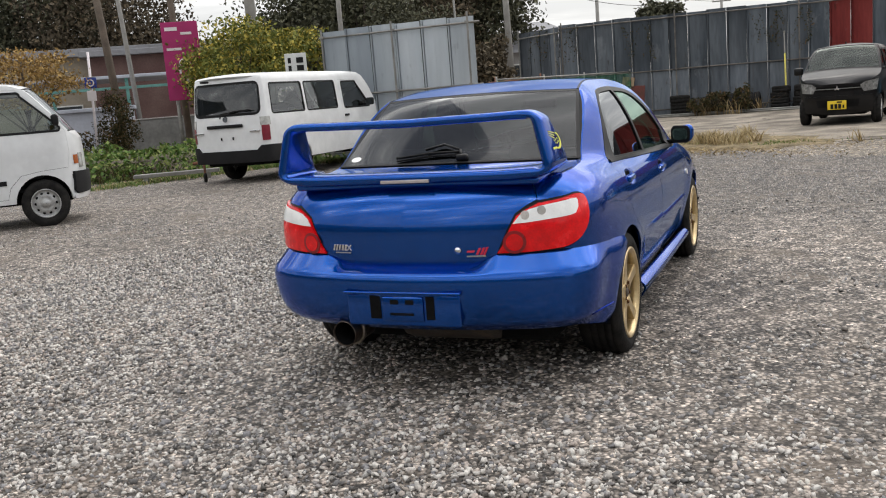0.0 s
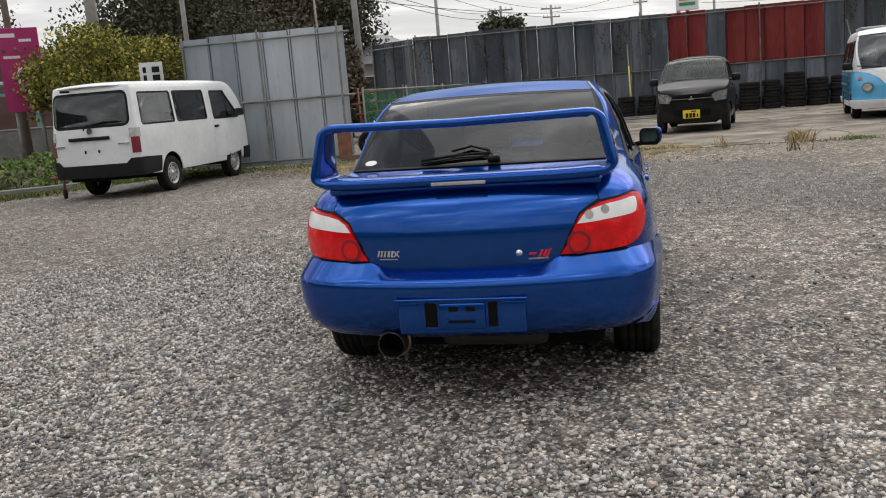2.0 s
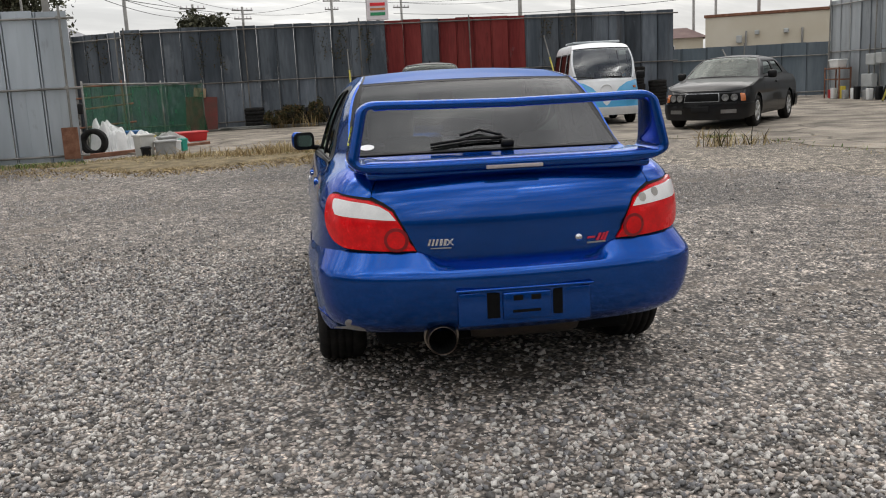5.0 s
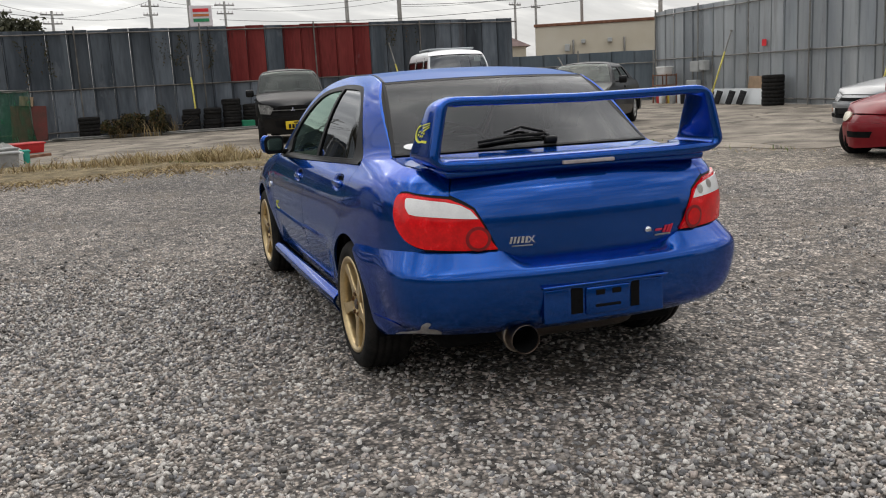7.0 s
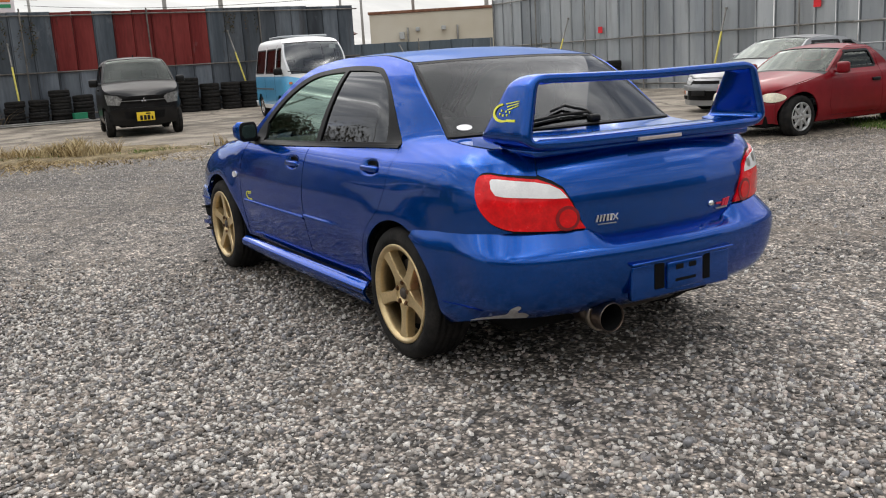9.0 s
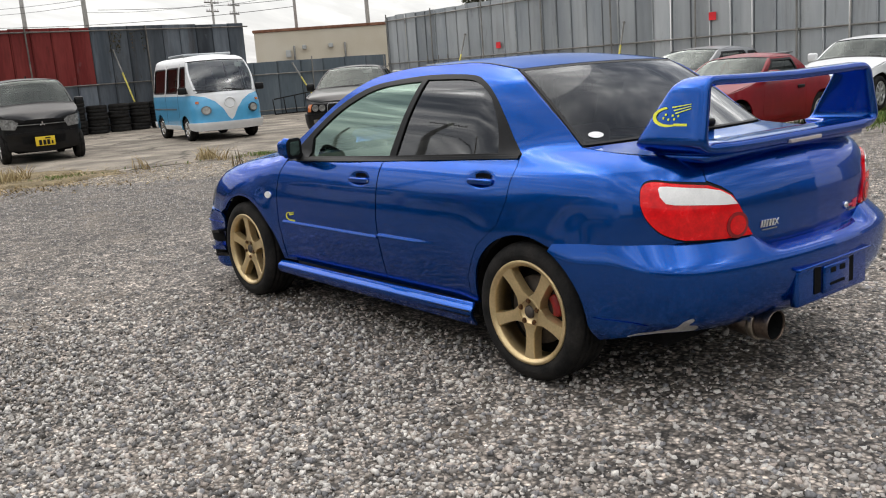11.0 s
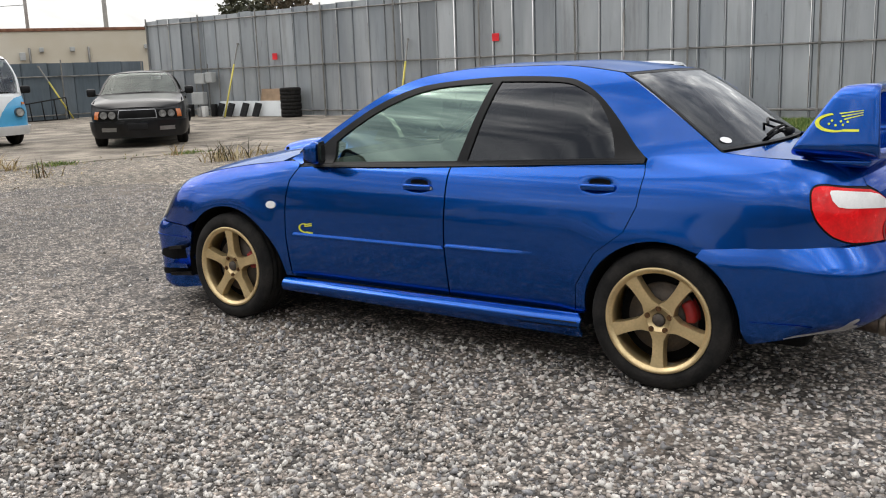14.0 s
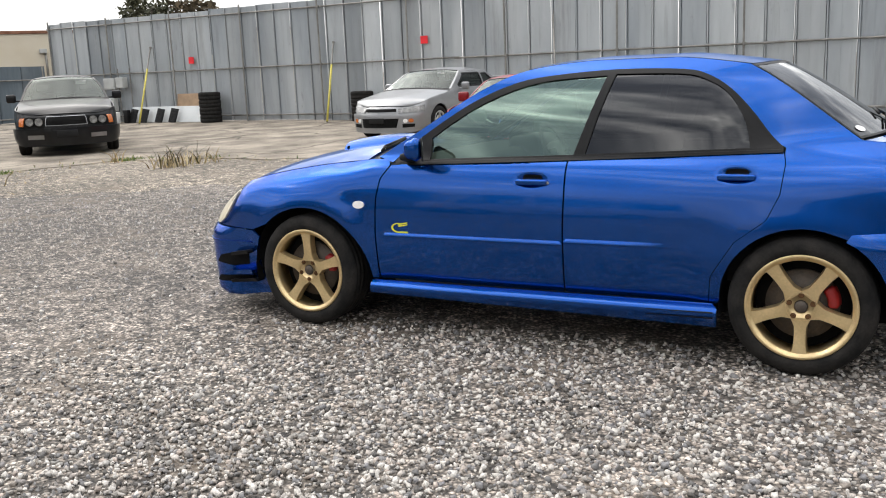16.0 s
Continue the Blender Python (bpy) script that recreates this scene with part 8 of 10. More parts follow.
# rusty sheet leaning on the fence with a carton on it
bm = bmesh.new()
box(bm, -0.52, 0.52, -0.012, 0.012, 0, 1.15, 0.004)
ob = part("steel_sheet", bm, material("red_rust", (0.16, 0.035, 0.028), 0.8, col2=(0.10, 0.04, 0.03), scale=3, fine=30, var=0.3, bump=0.3))
tagged(ob, "rust-red steel sheet leaning against the fence", "metal sheet")
x, y = along_b(2.35, 0.30)
ob.matrix_basis = pose(x, y, YARD_Z, -12, 3, -21)
CARDBOARD = material("cardboard", (0.36, 0.25, 0.16), 0.85, scale=4, fine=50, var=0.15)
bm = bmesh.new()
box(bm, -0.20, 0.20, -0.06, 0.06, 0, 0.30, 0.004)
ob = part("carton", bm, CARDBOARD)
tagged(ob, "torn brown cardboard carton resting on a rusty sheet", "carton")
x, y = along_b(2.35, 0.10)
ob.matrix_basis = pose(x, y, YARD_Z + 1.12, -6, 8, -15)
bm = bmesh.new()
box(bm, -0.20, 0.20, -0.14, 0.14, 0, 0.28, 0.01)
ob = part("crate", bm, material("green_plastic", (0.01, 0.20, 0.10), 0.5, var=0.15))
tagged(ob, "green plastic crate on the concrete by the tyres", "crate")
ob.matrix_basis = pose(12.75, 28.35, YARD_Z, 0, 0, -20)

# green safety net on pipes
def net_material():
    m = bpy.data.materials.new("green_safety_net")
    m.use_nodes = True
    n, l = m.node_tree.nodes, m.node_tree.links
    b = n["Principled BSDF"]
    b.inputs["Base Color"].default_value = (0.004, 0.115, 0.048, 1)
    b.inputs["Roughness"].default_value = 0.7
    tc, w1, mr = n.new("ShaderNodeTexCoord"), n.new("ShaderNodeTexNoise"), n.new("ShaderNodeMapRange")
    w1.inputs["Scale"].default_value, w1.inputs["Detail"].default_value = 2.5, 6.0
    l.new(tc.outputs["Object"], w1.inputs["Vector"])
    l.new(w1.outputs["Fac"], mr.inputs["Value"])
    mr.inputs["From Min"].default_value, mr.inputs["From Max"].default_value = 0.3, 0.7
    mr.inputs["To Min"].default_value, mr.inputs["To Max"].default_value = 0.22, 0.80
    l.new(mr.outputs["Result"], b.inputs["Alpha"])
    return m


NET = net_material()
net_pts = [(1.75, 23.9), (4.9, 29.0), (6.9, 31.5)]
root = thing("net_fence", pose(0, 0, 0), "torn green safety net hung on scaffold pipes", "net fence")
for (x0, y0), (x1, y1) in zip(net_pts, net_pts[1:]):
    n = 16
    vs, fs = [], []
    for i in range(n + 1):
        t = i / n
        x, y = x0 + (x1 - x0) * t, y0 + (y1 - y0) * t
        for j in range(7):
            z = 0.06 + 1.56 * j / 6
            k = 0.05 * math.sin(i * 1.7 + j) * (1 - j / 6) + 0.03 * math.sin(i * 0.9)
            vs.append((x + k, y - k * 0.5, z - 0.05 * math.sin(math.pi * t * 3) ** 2 * (j / 6)))
    fs = [(i * 7 + j, (i + 1) * 7 + j, (i + 1) * 7 + j + 1, i * 7 + j + 1) for i in range(n) for j in range(6)]
    mesh_ob("net", vs, fs, NET, root, True, "green netting")
    bm = bmesh.new()
    tube(bm, (x0, y0, 1.64), (x1, y1, 1.64), 0.024, 8)
    part("rail", bm, PIPE, root, "", True)
for x, y in net_pts + [(3.3, 26.4)]:
    bm = bmesh.new()
    tube(bm, (x, y, 0), (x, y, 1.72), 0.024, 8)
    part("post", bm, PIPE, root, "", True)
# bare pipe frame behind the net
root = thing("pipe_rack", pose(2.3, 25.9, 0), "rack of loose grey pipes behind the net", "pipe rack")
for z, a in ((0.55, 4), (1.0, 6), (1.3, 3), (1.6, 2)):
    bm = bmesh.new()
    tube(bm, (-0.6, 0.3 * z, z), (1.2, 0.3 * z + 0.4, z + 0.02 * a), 0.024, 8)
    part("pipe", bm, RUST, root, "", True)
for x in (-0.4, 0.9):
    bm = bmesh.new()
    tube(bm, (x, 0.3, 0), (x, 0.5, 1.75), 0.024, 8)
    part("upright", bm, RUST, root, "", True)


def crumpled(name, label, x, y, w, d, h, mat, seed):
    """A heap of crumpled sheet."""
    n = 18
    vs, fs = [], []
    for i in range(n + 1):
        for j in range(n + 1):
            u, v = i / n * 2 - 1, j / n * 2 - 1
            k = max(0.0, 1 - (abs(u) ** 2.5 + abs(v) ** 2.5))
            f = 0.55 + 0.9 * abs(noise.noise(Vector((u * 1.7, v * 1.7, seed)))) + 0.16 * noise.noise(Vector((u * 4, v * 4, seed)))
            vs.append((u * w / 2 * (1 + 0.15 * noise.noise(Vector((u, v, seed + 9)))), v * d / 2, 0.01 + h * min(1.0, k * 2.2) ** 0.7 * max(0.1, f)))
    fs = [(i * (n + 1) + j, (i + 1) * (n + 1) + j, (i + 1) * (n + 1) + j + 1, i * (n + 1) + j + 1) for i in range(n) for j in range(n)]
    ob = mesh_ob(name, vs, fs, mat)
    ob.matrix_basis = pose(x, y, 0.03, 0, 0, seed * 40)
    return tagged(ob, label, "plastic sheet")


crumpled("plastic_sheet", "crumpled white plastic sheet heaped by the net", 2.25, 24.0, 0.9, 0.8, 0.75, WHITE_PLASTIC, 1)
crumpled("plastic_sheet", "crumpled white plastic sheet lying on rubbish", 2.95, 24.2, 1.1, 0.8, 0.42, WHITE_PLASTIC, 2)
crumpled("plastic_sheet", "grey plastic sheet lying in a heap", 3.9, 25.0, 1.2, 0.7, 0.28, material("grey_sheet", (0.38, 0.37, 0.35), 0.7, var=0.2), 3)
standing = new("tyre", TYRES[0])
standing.matrix_basis = pose(1.75, 23.2, 0.31, 0, 0, 60)
tagged(standing, "black tyre standing beside white plastic rubbish", "tyre")


def tub(name, label, x, y, w, d, h, mat, turn=0, cat="box", rim=True, z=0.0):
    bm = bmesh.new()
    box(bm, -w / 2, w / 2, -d / 2, d / 2, 0, h, min(w, d, h) * 0.12, seg=3)
    for v in bm.verts:
        k = 0.88 + 0.12 * v.co.z / h
        v.co.x *= k
        v.co.y *= k
    root = part(name, bm, mat, None, "", True)
    root.matrix_basis = pose(x, y, z, 0, 0, turn)
    tagged(root, label, cat)
    if rim:
        bm = bmesh.new()
        box(bm, -w / 2 - 0.012, w / 2 + 0.012, -d / 2 - 0.012, d / 2 + 0.012, h - 0.05, h - 0.015, 0.008)
        part("rim", bm, mat, root)
    return root


GREY_TUB = material("grey_tub", (0.30, 0.30, 0.29), 0.6, var=0.2, scale=5)
tub("plastic_tank", "off-white plastic tank on the ground", 2.42, 21.25, 0.36, 0.30, 0.50, material("ivory_plastic", (0.55, 0.54, 0.50), 0.55, var=0.1), 20, "tank")
tub("battery", "small black battery leaning on a plastic tank", 2.38, 20.98, 0.18, 0.14, 0.24, BLACK_TRIM, 10, "battery")
tub("crate", "grey plastic crate of scrap", 2.85, 21.15, 0.46, 0.34, 0.34, GREY_TUB, -15, "crate")
tub("crate", "grey steel box on the ground", 3.05, 21.75, 0.36, 0.32, 0.40, GREY_TUB, 5, "crate")
tub("jug", "teal plastic jug on the ground", 3.40, 21.75, 0.16, 0.14, 0.32, material("teal_plastic", (0.02, 0.32, 0.24), 0.5), 30, "jug")
tub("jug", "white plastic jug on the ground", 3.22, 21.6, 0.15, 0.14, 0.30, WHITE_PLASTIC, 10, "jug")
tub("tool_box", "red plastic box on the concrete", 4.65, 25.6, 0.85, 0.55, 0.30, material("red_plastic", (0.50, 0.02, 0.02), 0.5, var=0.15), 12, "box")
tub("bucket", "blue plastic bucket in the rubbish", 3.25, 25.9, 0.42, 0.34, 0.42, material("blue_plastic", (0.03, 0.14, 0.36), 0.5), 12, "bucket")
tub("bucket", "yellow plastic tub in the rubbish", 3.4, 25.2, 0.40, 0.34, 0.30, material("yellow_plastic", (0.62, 0.50, 0.08), 0.5), 40, "bucket")
# low timber edge under the heap
bm = bmesh.new()
box(bm, -1.6, 2.6, -0.06, 0.06, 0, 0.10, 0.01)
ob = part("timber", bm, RUST)
ob.matrix_basis = pose(2.2, 22.6, 0.0, 0, 0, 24)
tagged(ob, "weathered timber beam lying on the ground", "timber")
# brown patch plate at the foot of the west fence
bm = bmesh.new()
box(bm, -0.16, 0.16, -0.01, 0.01, 0.10, 0.75, 0.003)
ob = part("patch_plate", bm, RUST)
ob.matrix_basis = pose(0.90, 21.02, 0.0, 0, 0, -21)
tagged(ob, "rusty patch plate fixed to the fence", "plate")
bm = bmesh.new()
box(bm, -0.05, 0.05, -0.05, 0.05, 1.0, 1.22, 0.02)
ob = part("lock_box", bm, BLACK_TRIM)
ob.matrix_basis = pose(1.16, 21.02, 0.0, 0, 0, -21)
tagged(ob, "black lock box on the end of the fence", "lock box")

# ---- along the east fence ----
def along_c(y, front):
    """A place on the east fence at this y, so far before it."""
    t = (y - FC0[1]) / (FC1[1] - FC0[1])
    x, yy = lerp2(FC0, FC1, t)
    return x - 0.897 * front, yy + 0.443 * front


C_TURN = math.degrees(math.atan2(FC1[1] - FC0[1], FC1[0] - FC0[0]))
x, y = along_c(16.9, 0.32)
root = thing("leaning_panel", pose(x, y, YARD_Z, 0, 0, C_TURN), "long white panel leaning on the fence", "panel")
bm = bmesh.new()
box(bm, -1.55, 1.75, -0.02, 0.02, 0.0, 0.52, 0.008, m=pose(0, 0, 0, -20, 0, 0))
part("board", bm, material("white_panel", (0.60, 0.62, 0.62), 0.5, var=0.08, scale=2), root, "white board")
for k, dx in enumerate((-1.25, -0.75, -0.05, 0.55)):
    g = thing("grille", pose(x + 0, y, YARD_Z), "black plastic grille leaning on a white panel", "grille", "black grilles")
    g.matrix_basis = pose(x, y, YARD_Z, 0, 0, C_TURN) @ pose(dx, -0.20, 0.0, -18, 8, 0)
    bm = bmesh.new()
    box(bm, -0.15, 0.15, -0.02, 0.02, 0.0, 0.46, 0.01)
    part("plate", bm, BLACK_TRIM, g)
    for i in range(2):
        for j in range(4):
            bm = bmesh.new()
            box(bm, -0.11 + i * 0.12, -0.01 + i * 0.12, -0.035, -0.02, 0.05 + j * 0.10, 0.12 + j * 0.10, 0.008)
            part("louvre", bm, GREY_PLASTIC, g)
for i in range(4):
    x, y = along_c(14.95, 0.45)
    ob = new("tyre", TYRES[2])
    ob.matrix_basis = pose(x, y, YARD_Z + 0.1125 + i * 0.225, 0, 90, i * 50)
    tagged(ob, "black tyre in a tall stack by the grey fence", "tyre", "tyre stacks")
for i in range(4):
    x, y = along_c(9.9, 0.45)
    ob = new("tyre", TYRES[0])
    ob.matrix_basis = pose(x, y, YARD_Z + 0.10 + i * 0.20, 0, 90, i * 70)
    tagged(ob, "black tyre in a stack by the grey fence", "tyre", "tyre stacks")
x, y = along_c(16.0, 0.18)
bm = bmesh.new()
box(bm, -0.55, 0.55, -0.02, 0.02, 0.0, 0.88, 0.003, m=pose(0, 0, 0, -8, 0, 0))
ob = part("cardboard_sheet", bm, CARDBOARD)
ob.matrix_basis = pose(x, y, YARD_Z, 0, 0, C_TURN)
tagged(ob, "flattened brown cardboard leaning on the fence", "cardboard")
METER = material("meter_grey", (0.42, 0.43, 0.42), 0.5, var=0.1)
for yy, z0, w, h in ((19.0, 1.12, 0.50, 0.36), (18.55, 1.16, 0.34, 0.34), (19.15, 0.42, 0.62, 0.42)):
    x, y = along_c(yy, 0.25)
    bm = bmesh.new()
    box(bm, -w / 2, w / 2, -0.10, 0.10, 0, h, 0.015)
    ob = part("switch_box", bm, METER)
    ob.matrix_basis = pose(x, y, z0, 0, 0, C_TURN)
    tagged(ob, "grey electric switch box on the fence", "switch box", "switch boxes")
    bm = bmesh.new()
    box(bm, -w / 2 + 0.03, w / 2 - 0.03, -0.112, -0.098, 0.03, h - 0.03, 0.004)
    part("door", bm, METER, ob)
for yy in (18.3, 18.8, 19.4):
    x, y = along_c(yy, 0.12)
    bm = bmesh.new()
    tube(bm, (0, 0, 0), (0, 0, 1.75), 0.02, 8)
    ob = part("conduit", bm, PIPE)
    ob.matrix_basis = pose(x, y, YARD_Z)
    tagged(ob, "thin grey conduit pipe on the fence", "conduit", "conduits")
for k in range(9):
    x, y = along_c(20.8 - k * 0.33, 0.55 + 0.1 * (k % 2))
    mt = (material("red_can", (0.45, 0.03, 0.03), 0.45), GREY_TUB, material("yellow_can", (0.65, 0.50, 0.06), 0.45), WHITE_PLASTIC)[(k * 7) % 4] if k < 4 else (GREY_TUB, WHITE_PLASTIC, BLACK_TRIM)[k % 3]
    tub("can", "small plastic can standing by the fence", x, y, 0.20, 0.16, 0.30 + 0.06 * (k % 3), mt, C_TURN, "can", False, YARD_Z)
x, y = along_c(20.6, 0.45)
root = thing("shelf_rack", pose(x, y, YARD_Z, 0, 0, C_TURN), "dark scrap rack beside the grey fence", "rack")
for z in (0.62, 0.98):
    bm = bmesh.new()
    box(bm, -0.5, 0.5, -0.22, 0.22, z, z + 0.04, 0.006)
    part("shelf", bm, RUST, root)
for sx in (-0.48, 0.48):
    for sy in (-0.2, 0.2):
        bm = bmesh.new()
        box(bm, sx - 0.02, sx + 0.02, sy - 0.02, sy + 0.02, 0, 1.05, 0.004)
        part("leg", bm, RUST, root)
tub("white_carton", "white foam box on a scrap rack", x, y, 0.6, 0.36, 0.30, WHITE_PLASTIC, C_TURN, "box", True, YARD_Z + 1.02)
# red tags on the fence
for yy, z0 in ((15.85, 1.92), (8.27, 2.12)):
    x, y = along_c(yy, 0.06)
    bm = bmesh.new()
    box(bm, -0.11, 0.11, -0.004, 0.004, -0.10, 0.10, 0.001)
    ob = part("tag", bm, RED_TAG)
    ob.matrix_basis = pose(x, y, z0, 0, 0, C_TURN)
    tagged(ob, "small square red tag on the fence sheet", "tag", "red tags")
# low bed frame by the north-east fence
root = thing("bed_frame", pose(24.2, 24.6, YARD_Z, 0, 0, -28), "dark steel bed frame leaning by the low fence", "bed frame")
for x0, z0, x1, z1 in ((-0.9, 0.0, 0.9, 0.0), (-0.9, 0.55, 0.9, 0.75), (-0.9, 0, -0.9, 0.55), (0.9, 0, 0.9, 0.75), (0.0, 0, 0.0, 0.65), (-0.45, 0, -0.45, 0.6), (0.45, 0, 0.45, 0.7)):
    bm = bmesh.new()
    tube(bm, (x0, 0, z0 + 0.03), (x1, 0.1, z1 + 0.03), 0.022, 8)
    part("bar", bm, BLACK_TRIM, root, "", True)

# ---- buildings, signs, poles and wires beyond the yard ----
ROOF_GREY = material("roof_sheet", (0.22, 0.22, 0.23), 0.6, scale=0.6, fine=8, var=0.15)
WALL_BEIGE = material("dull_wall", (0.30, 0.26, 0.20), 0.85, col2=(0.36, 0.32, 0.26), scale=0.5, fine=12, var=0.12)
WALL_RUST = material("rusty_corrugated", (0.10, 0.05, 0.045), 0.8, col2=(0.16, 0.10, 0.085), scale=0.8, fine=14, var=0.2)
WALL_PALE = material("pale_wall", (0.42, 0.44, 0.50), 0.8, scale=0.8, fine=12, var=0.1)
CONCRETE = material("pole_concrete", (0.30, 0.29, 0.27), 0.8, scale=3, fine=40, var=0.12)
WOOD_POLE = material("pole_wood", (0.15, 0.12, 0.095), 0.9, scale=3, fine=40, var=0.2)


def house(name, label, m, w, d, h, roof_h, wall, roof, windows, eave=0.4, flat=False):
    """A house from its width, depth and eaves height; windows: x, z, w, h on its front, which faces -y."""
    root = thing(name, m, label, "building")
    bm = bmesh.new()
    box(bm, -w / 2, w / 2, 0, d, 0, h, 0.02)
    part("wall", bm, wall, root)
    bm = bmesh.new()
    if flat:
        box(bm, -w / 2 - eave, w / 2 + eave, -eave, d + eave, h, h + roof_h, 0.02)
    else:
        v = [bm.verts.new(p) for p in ((-w / 2 - eave, -eave, h), (w / 2 + eave, -eave, h), (w / 2 + eave, d + eave, h), (-w / 2 - eave, d + eave, h), (-w / 2 * 0.55, d / 2, h + roof_h), (w / 2 * 0.55, d / 2, h + roof_h))]
        for f in ((0, 1, 5, 4), (2, 3, 4, 5), (1, 2, 5), (3, 0, 4), (3, 2, 1, 0)):
            bm.faces.new([v[i] for i in f])
    part("roof", bm, roof, root, "grey roof")
    for x, z, ww, hh in windows:
        bm = bmesh.new()
        box(bm, x - ww / 2 - 0.06, x + ww / 2 + 0.06, -0.05, 0.06, z - 0.06, z + hh + 0.06, 0.01)
        wf = part("window", bm, WHITE_PLASTIC, root)
        bm = bmesh.new()
        box(bm, x - ww / 2, x + ww / 2, -0.065, 0.0, z, z + hh, 0.0)
        part("pane", bm, GLASS_PANE, wf)
    return root


GLASS_PANE = material("window_pane", (0.03, 0.035, 0.04), 0.1, coat=1.0, var=0.1)
house("warehouse", "long low warehouse with a grey flat roof", pose(-19.5, 40.5, 0, 0, 0, 14), 20.0, 8.0, 4.35, 0.35, WALL_BEIGE, ROOF_GREY, ((3.2, 1.2, 1.4, 1.0), (6.4, 1.2, 1.4, 1.0)), flat=True)
house("shed", "rust-brown corrugated steel shed with a flat roof", pose(-11.2, 41.0, 0, 0, 0, 14), 7.0, 6.0, 4.2, 0.25, WALL_RUST, ROOF_GREY, (), flat=True)
root = thing("carport", pose(-12.4, 34.0, 0, 0, 0, 16), "open carport with a white roof edge and green posts", "carport")
bm = bmesh.new()
box(bm, -4.2, 4.2, 0, 4.0, 2.95, 3.07, 0.02)
part("roof", bm, WALL_PALE, root, "pale sheet roof")
for x in (-4.0, -1.4, 1.2, 3.9):
    bm = bmesh.new()
    box(bm, x - 0.06, x + 0.06, 0.1, 0.22, 0, 2.95, 0.01)
    part("post", bm, material("teal_post", (0.12, 0.30, 0.27), 0.6), root)
bm = bmesh.new()
box(bm, -4.2, 4.2, 0.05, 0.12, 2.55, 2.65, 0.01)
part("beam", bm, material("teal_beam", (0.12, 0.30, 0.27), 0.6), root)
house("shed", "pale blue-white low garden shed behind the bank", pose(-11.0, 29.6, 0, 0, 0, 16), 2.6, 2.0, 1.75, 0.12, WALL_PALE, WALL_PALE, (), flat=True, eave=0.1)
house("garden_wall", "low grey block wall", pose(-7.3, 29.8, 0, 0, 0, 8), 5.0, 0.2, 1.35, 0.05, material("block_wall", (0.20, 0.20, 0.19), 0.9, scale=2, fine=12, var=0.2), CONCRETE, (), flat=True, eave=0.02)
house("house", "pale two-storey house with a grey hipped roof", pose(7.4, 60.5, 0, 0, 0, 8), 4.6, 6.0, 4.5, 1.3, material("house_wall", (0.44, 0.42, 0.38), 0.85, var=0.08, scale=1), ROOF_GREY, ((-1.2, 3.2, 1.1, 0.9), (1.0, 3.2, 1.1, 0.9)))
house("house", "dark roofed house far behind the fence", pose(4.6, 52.0, 0, 0, 0, -6), 5.0, 5.0, 3.4, 1.2, material("house_wall_grey", (0.30, 0.29, 0.28), 0.85, var=0.1, scale=1), ROOF_GREY, ((0.8, 1.8, 1.2, 0.9),))
house("house", "cream house with a brown roof far behind the fence", pose(51.5, 54.0, 0, 0, 0, -44), 5.0, 6.0, 3.6, 0.9, CREAM, WALL_RUST, ((0.0, 2.4, 0.6, 0.6),))
house("warehouse", "white-roofed warehouse behind the fence", pose(26.6, 42.0, 0, 0, 0, -33), 13.0, 9.0, 4.0, 0.35, material("pale_grey_wall", (0.50, 0.50, 0.48), 0.8, var=0.08, scale=0.6), material("white_roof", (0.62, 0.62, 0.60), 0.6, var=0.08, scale=0.4), (), flat=True)
fact = house("factory", "long cream single-storey factory wall", pose(37.8, 24.4, 0, 0, 0, -56), 20.0, 10.0, 3.62, 0.14, CREAM, RUST, (), flat=True, eave=0.06)
for x, z, w, h in ((-8.4, 2.35, 0.25, 0.35), (-7.6, 2.7, 0.2, 0.2), (-6.3, 2.7, 0.22, 0.2), (-3.0, 2.75, 0.3, 0.2), (-7.2, 1.75, 0.7, 0.3)):
    bm = bmesh.new()
    box(bm, x - w / 2, x + w / 2, -0.25, 0.0, z, z + h, 0.03)
    part("wall_fitting", bm, METER, fact, "grey wall lamp or vent")
for x in (-8.1, -5.6, -2.9):
    bm = bmesh.new()
    tube(bm, (x, -0.08, 1.4), (x, -0.08, 2.9), 0.05, 8)
    part("downpipe", bm, PIPE, fact, "", True)

# pink shop sign on two posts
root = thing("shop_sign", pose(-6.88, 26.1, 0, 0, 0, 12), "tall magenta roadside sign with a white turn arrow", "sign")
bm = bmesh.new()
box(bm, -0.50, 0.50, -0.04, 0.04, 1.82, 3.98, 0.01)
face = part("board", bm, material("magenta_board", (0.36, 0.012, 0.12), 0.5, var=0.08, scale=2), root, "magenta board")
for x in (-0.28, 0.30):
    bm = bmesh.new()
    tube(bm, (x, 0.06, 0), (x, 0.06, 2.2), 0.055, 10)
    part("post", bm, PIPE, root, "", True)
SIGN_WHITE = material("sign_white", (0.72, 0.66, 0.68), 0.5, var=0.05)
for x0, x1, z0, z1 in ((-0.40, -0.06, 3.74, 3.84), (0.02, 0.32, 3.62, 3.69), (-0.40, 0.0, 3.20, 3.27), (-0.02, 0.34, 2.30, 2.40), (0.0, 0.34, 2.14, 2.24), (0.06, 0.16, 1.98, 2.08), (0.22, 0.32, 1.98, 2.08)):
    bm = bmesh.new()
    box(bm, x0, x1, -0.05, -0.04, z0, z1)
    part("bar", bm, SIGN_WHITE, face)
bm = bmesh.new()
arrow = [(-0.10, 2.55)] + [(0.04 + 0.14 * math.cos(radians(a)), 2.80 + 0.14 * math.sin(radians(a))) for a in range(180, -1, -20)] + [(0.18, 2.66)]
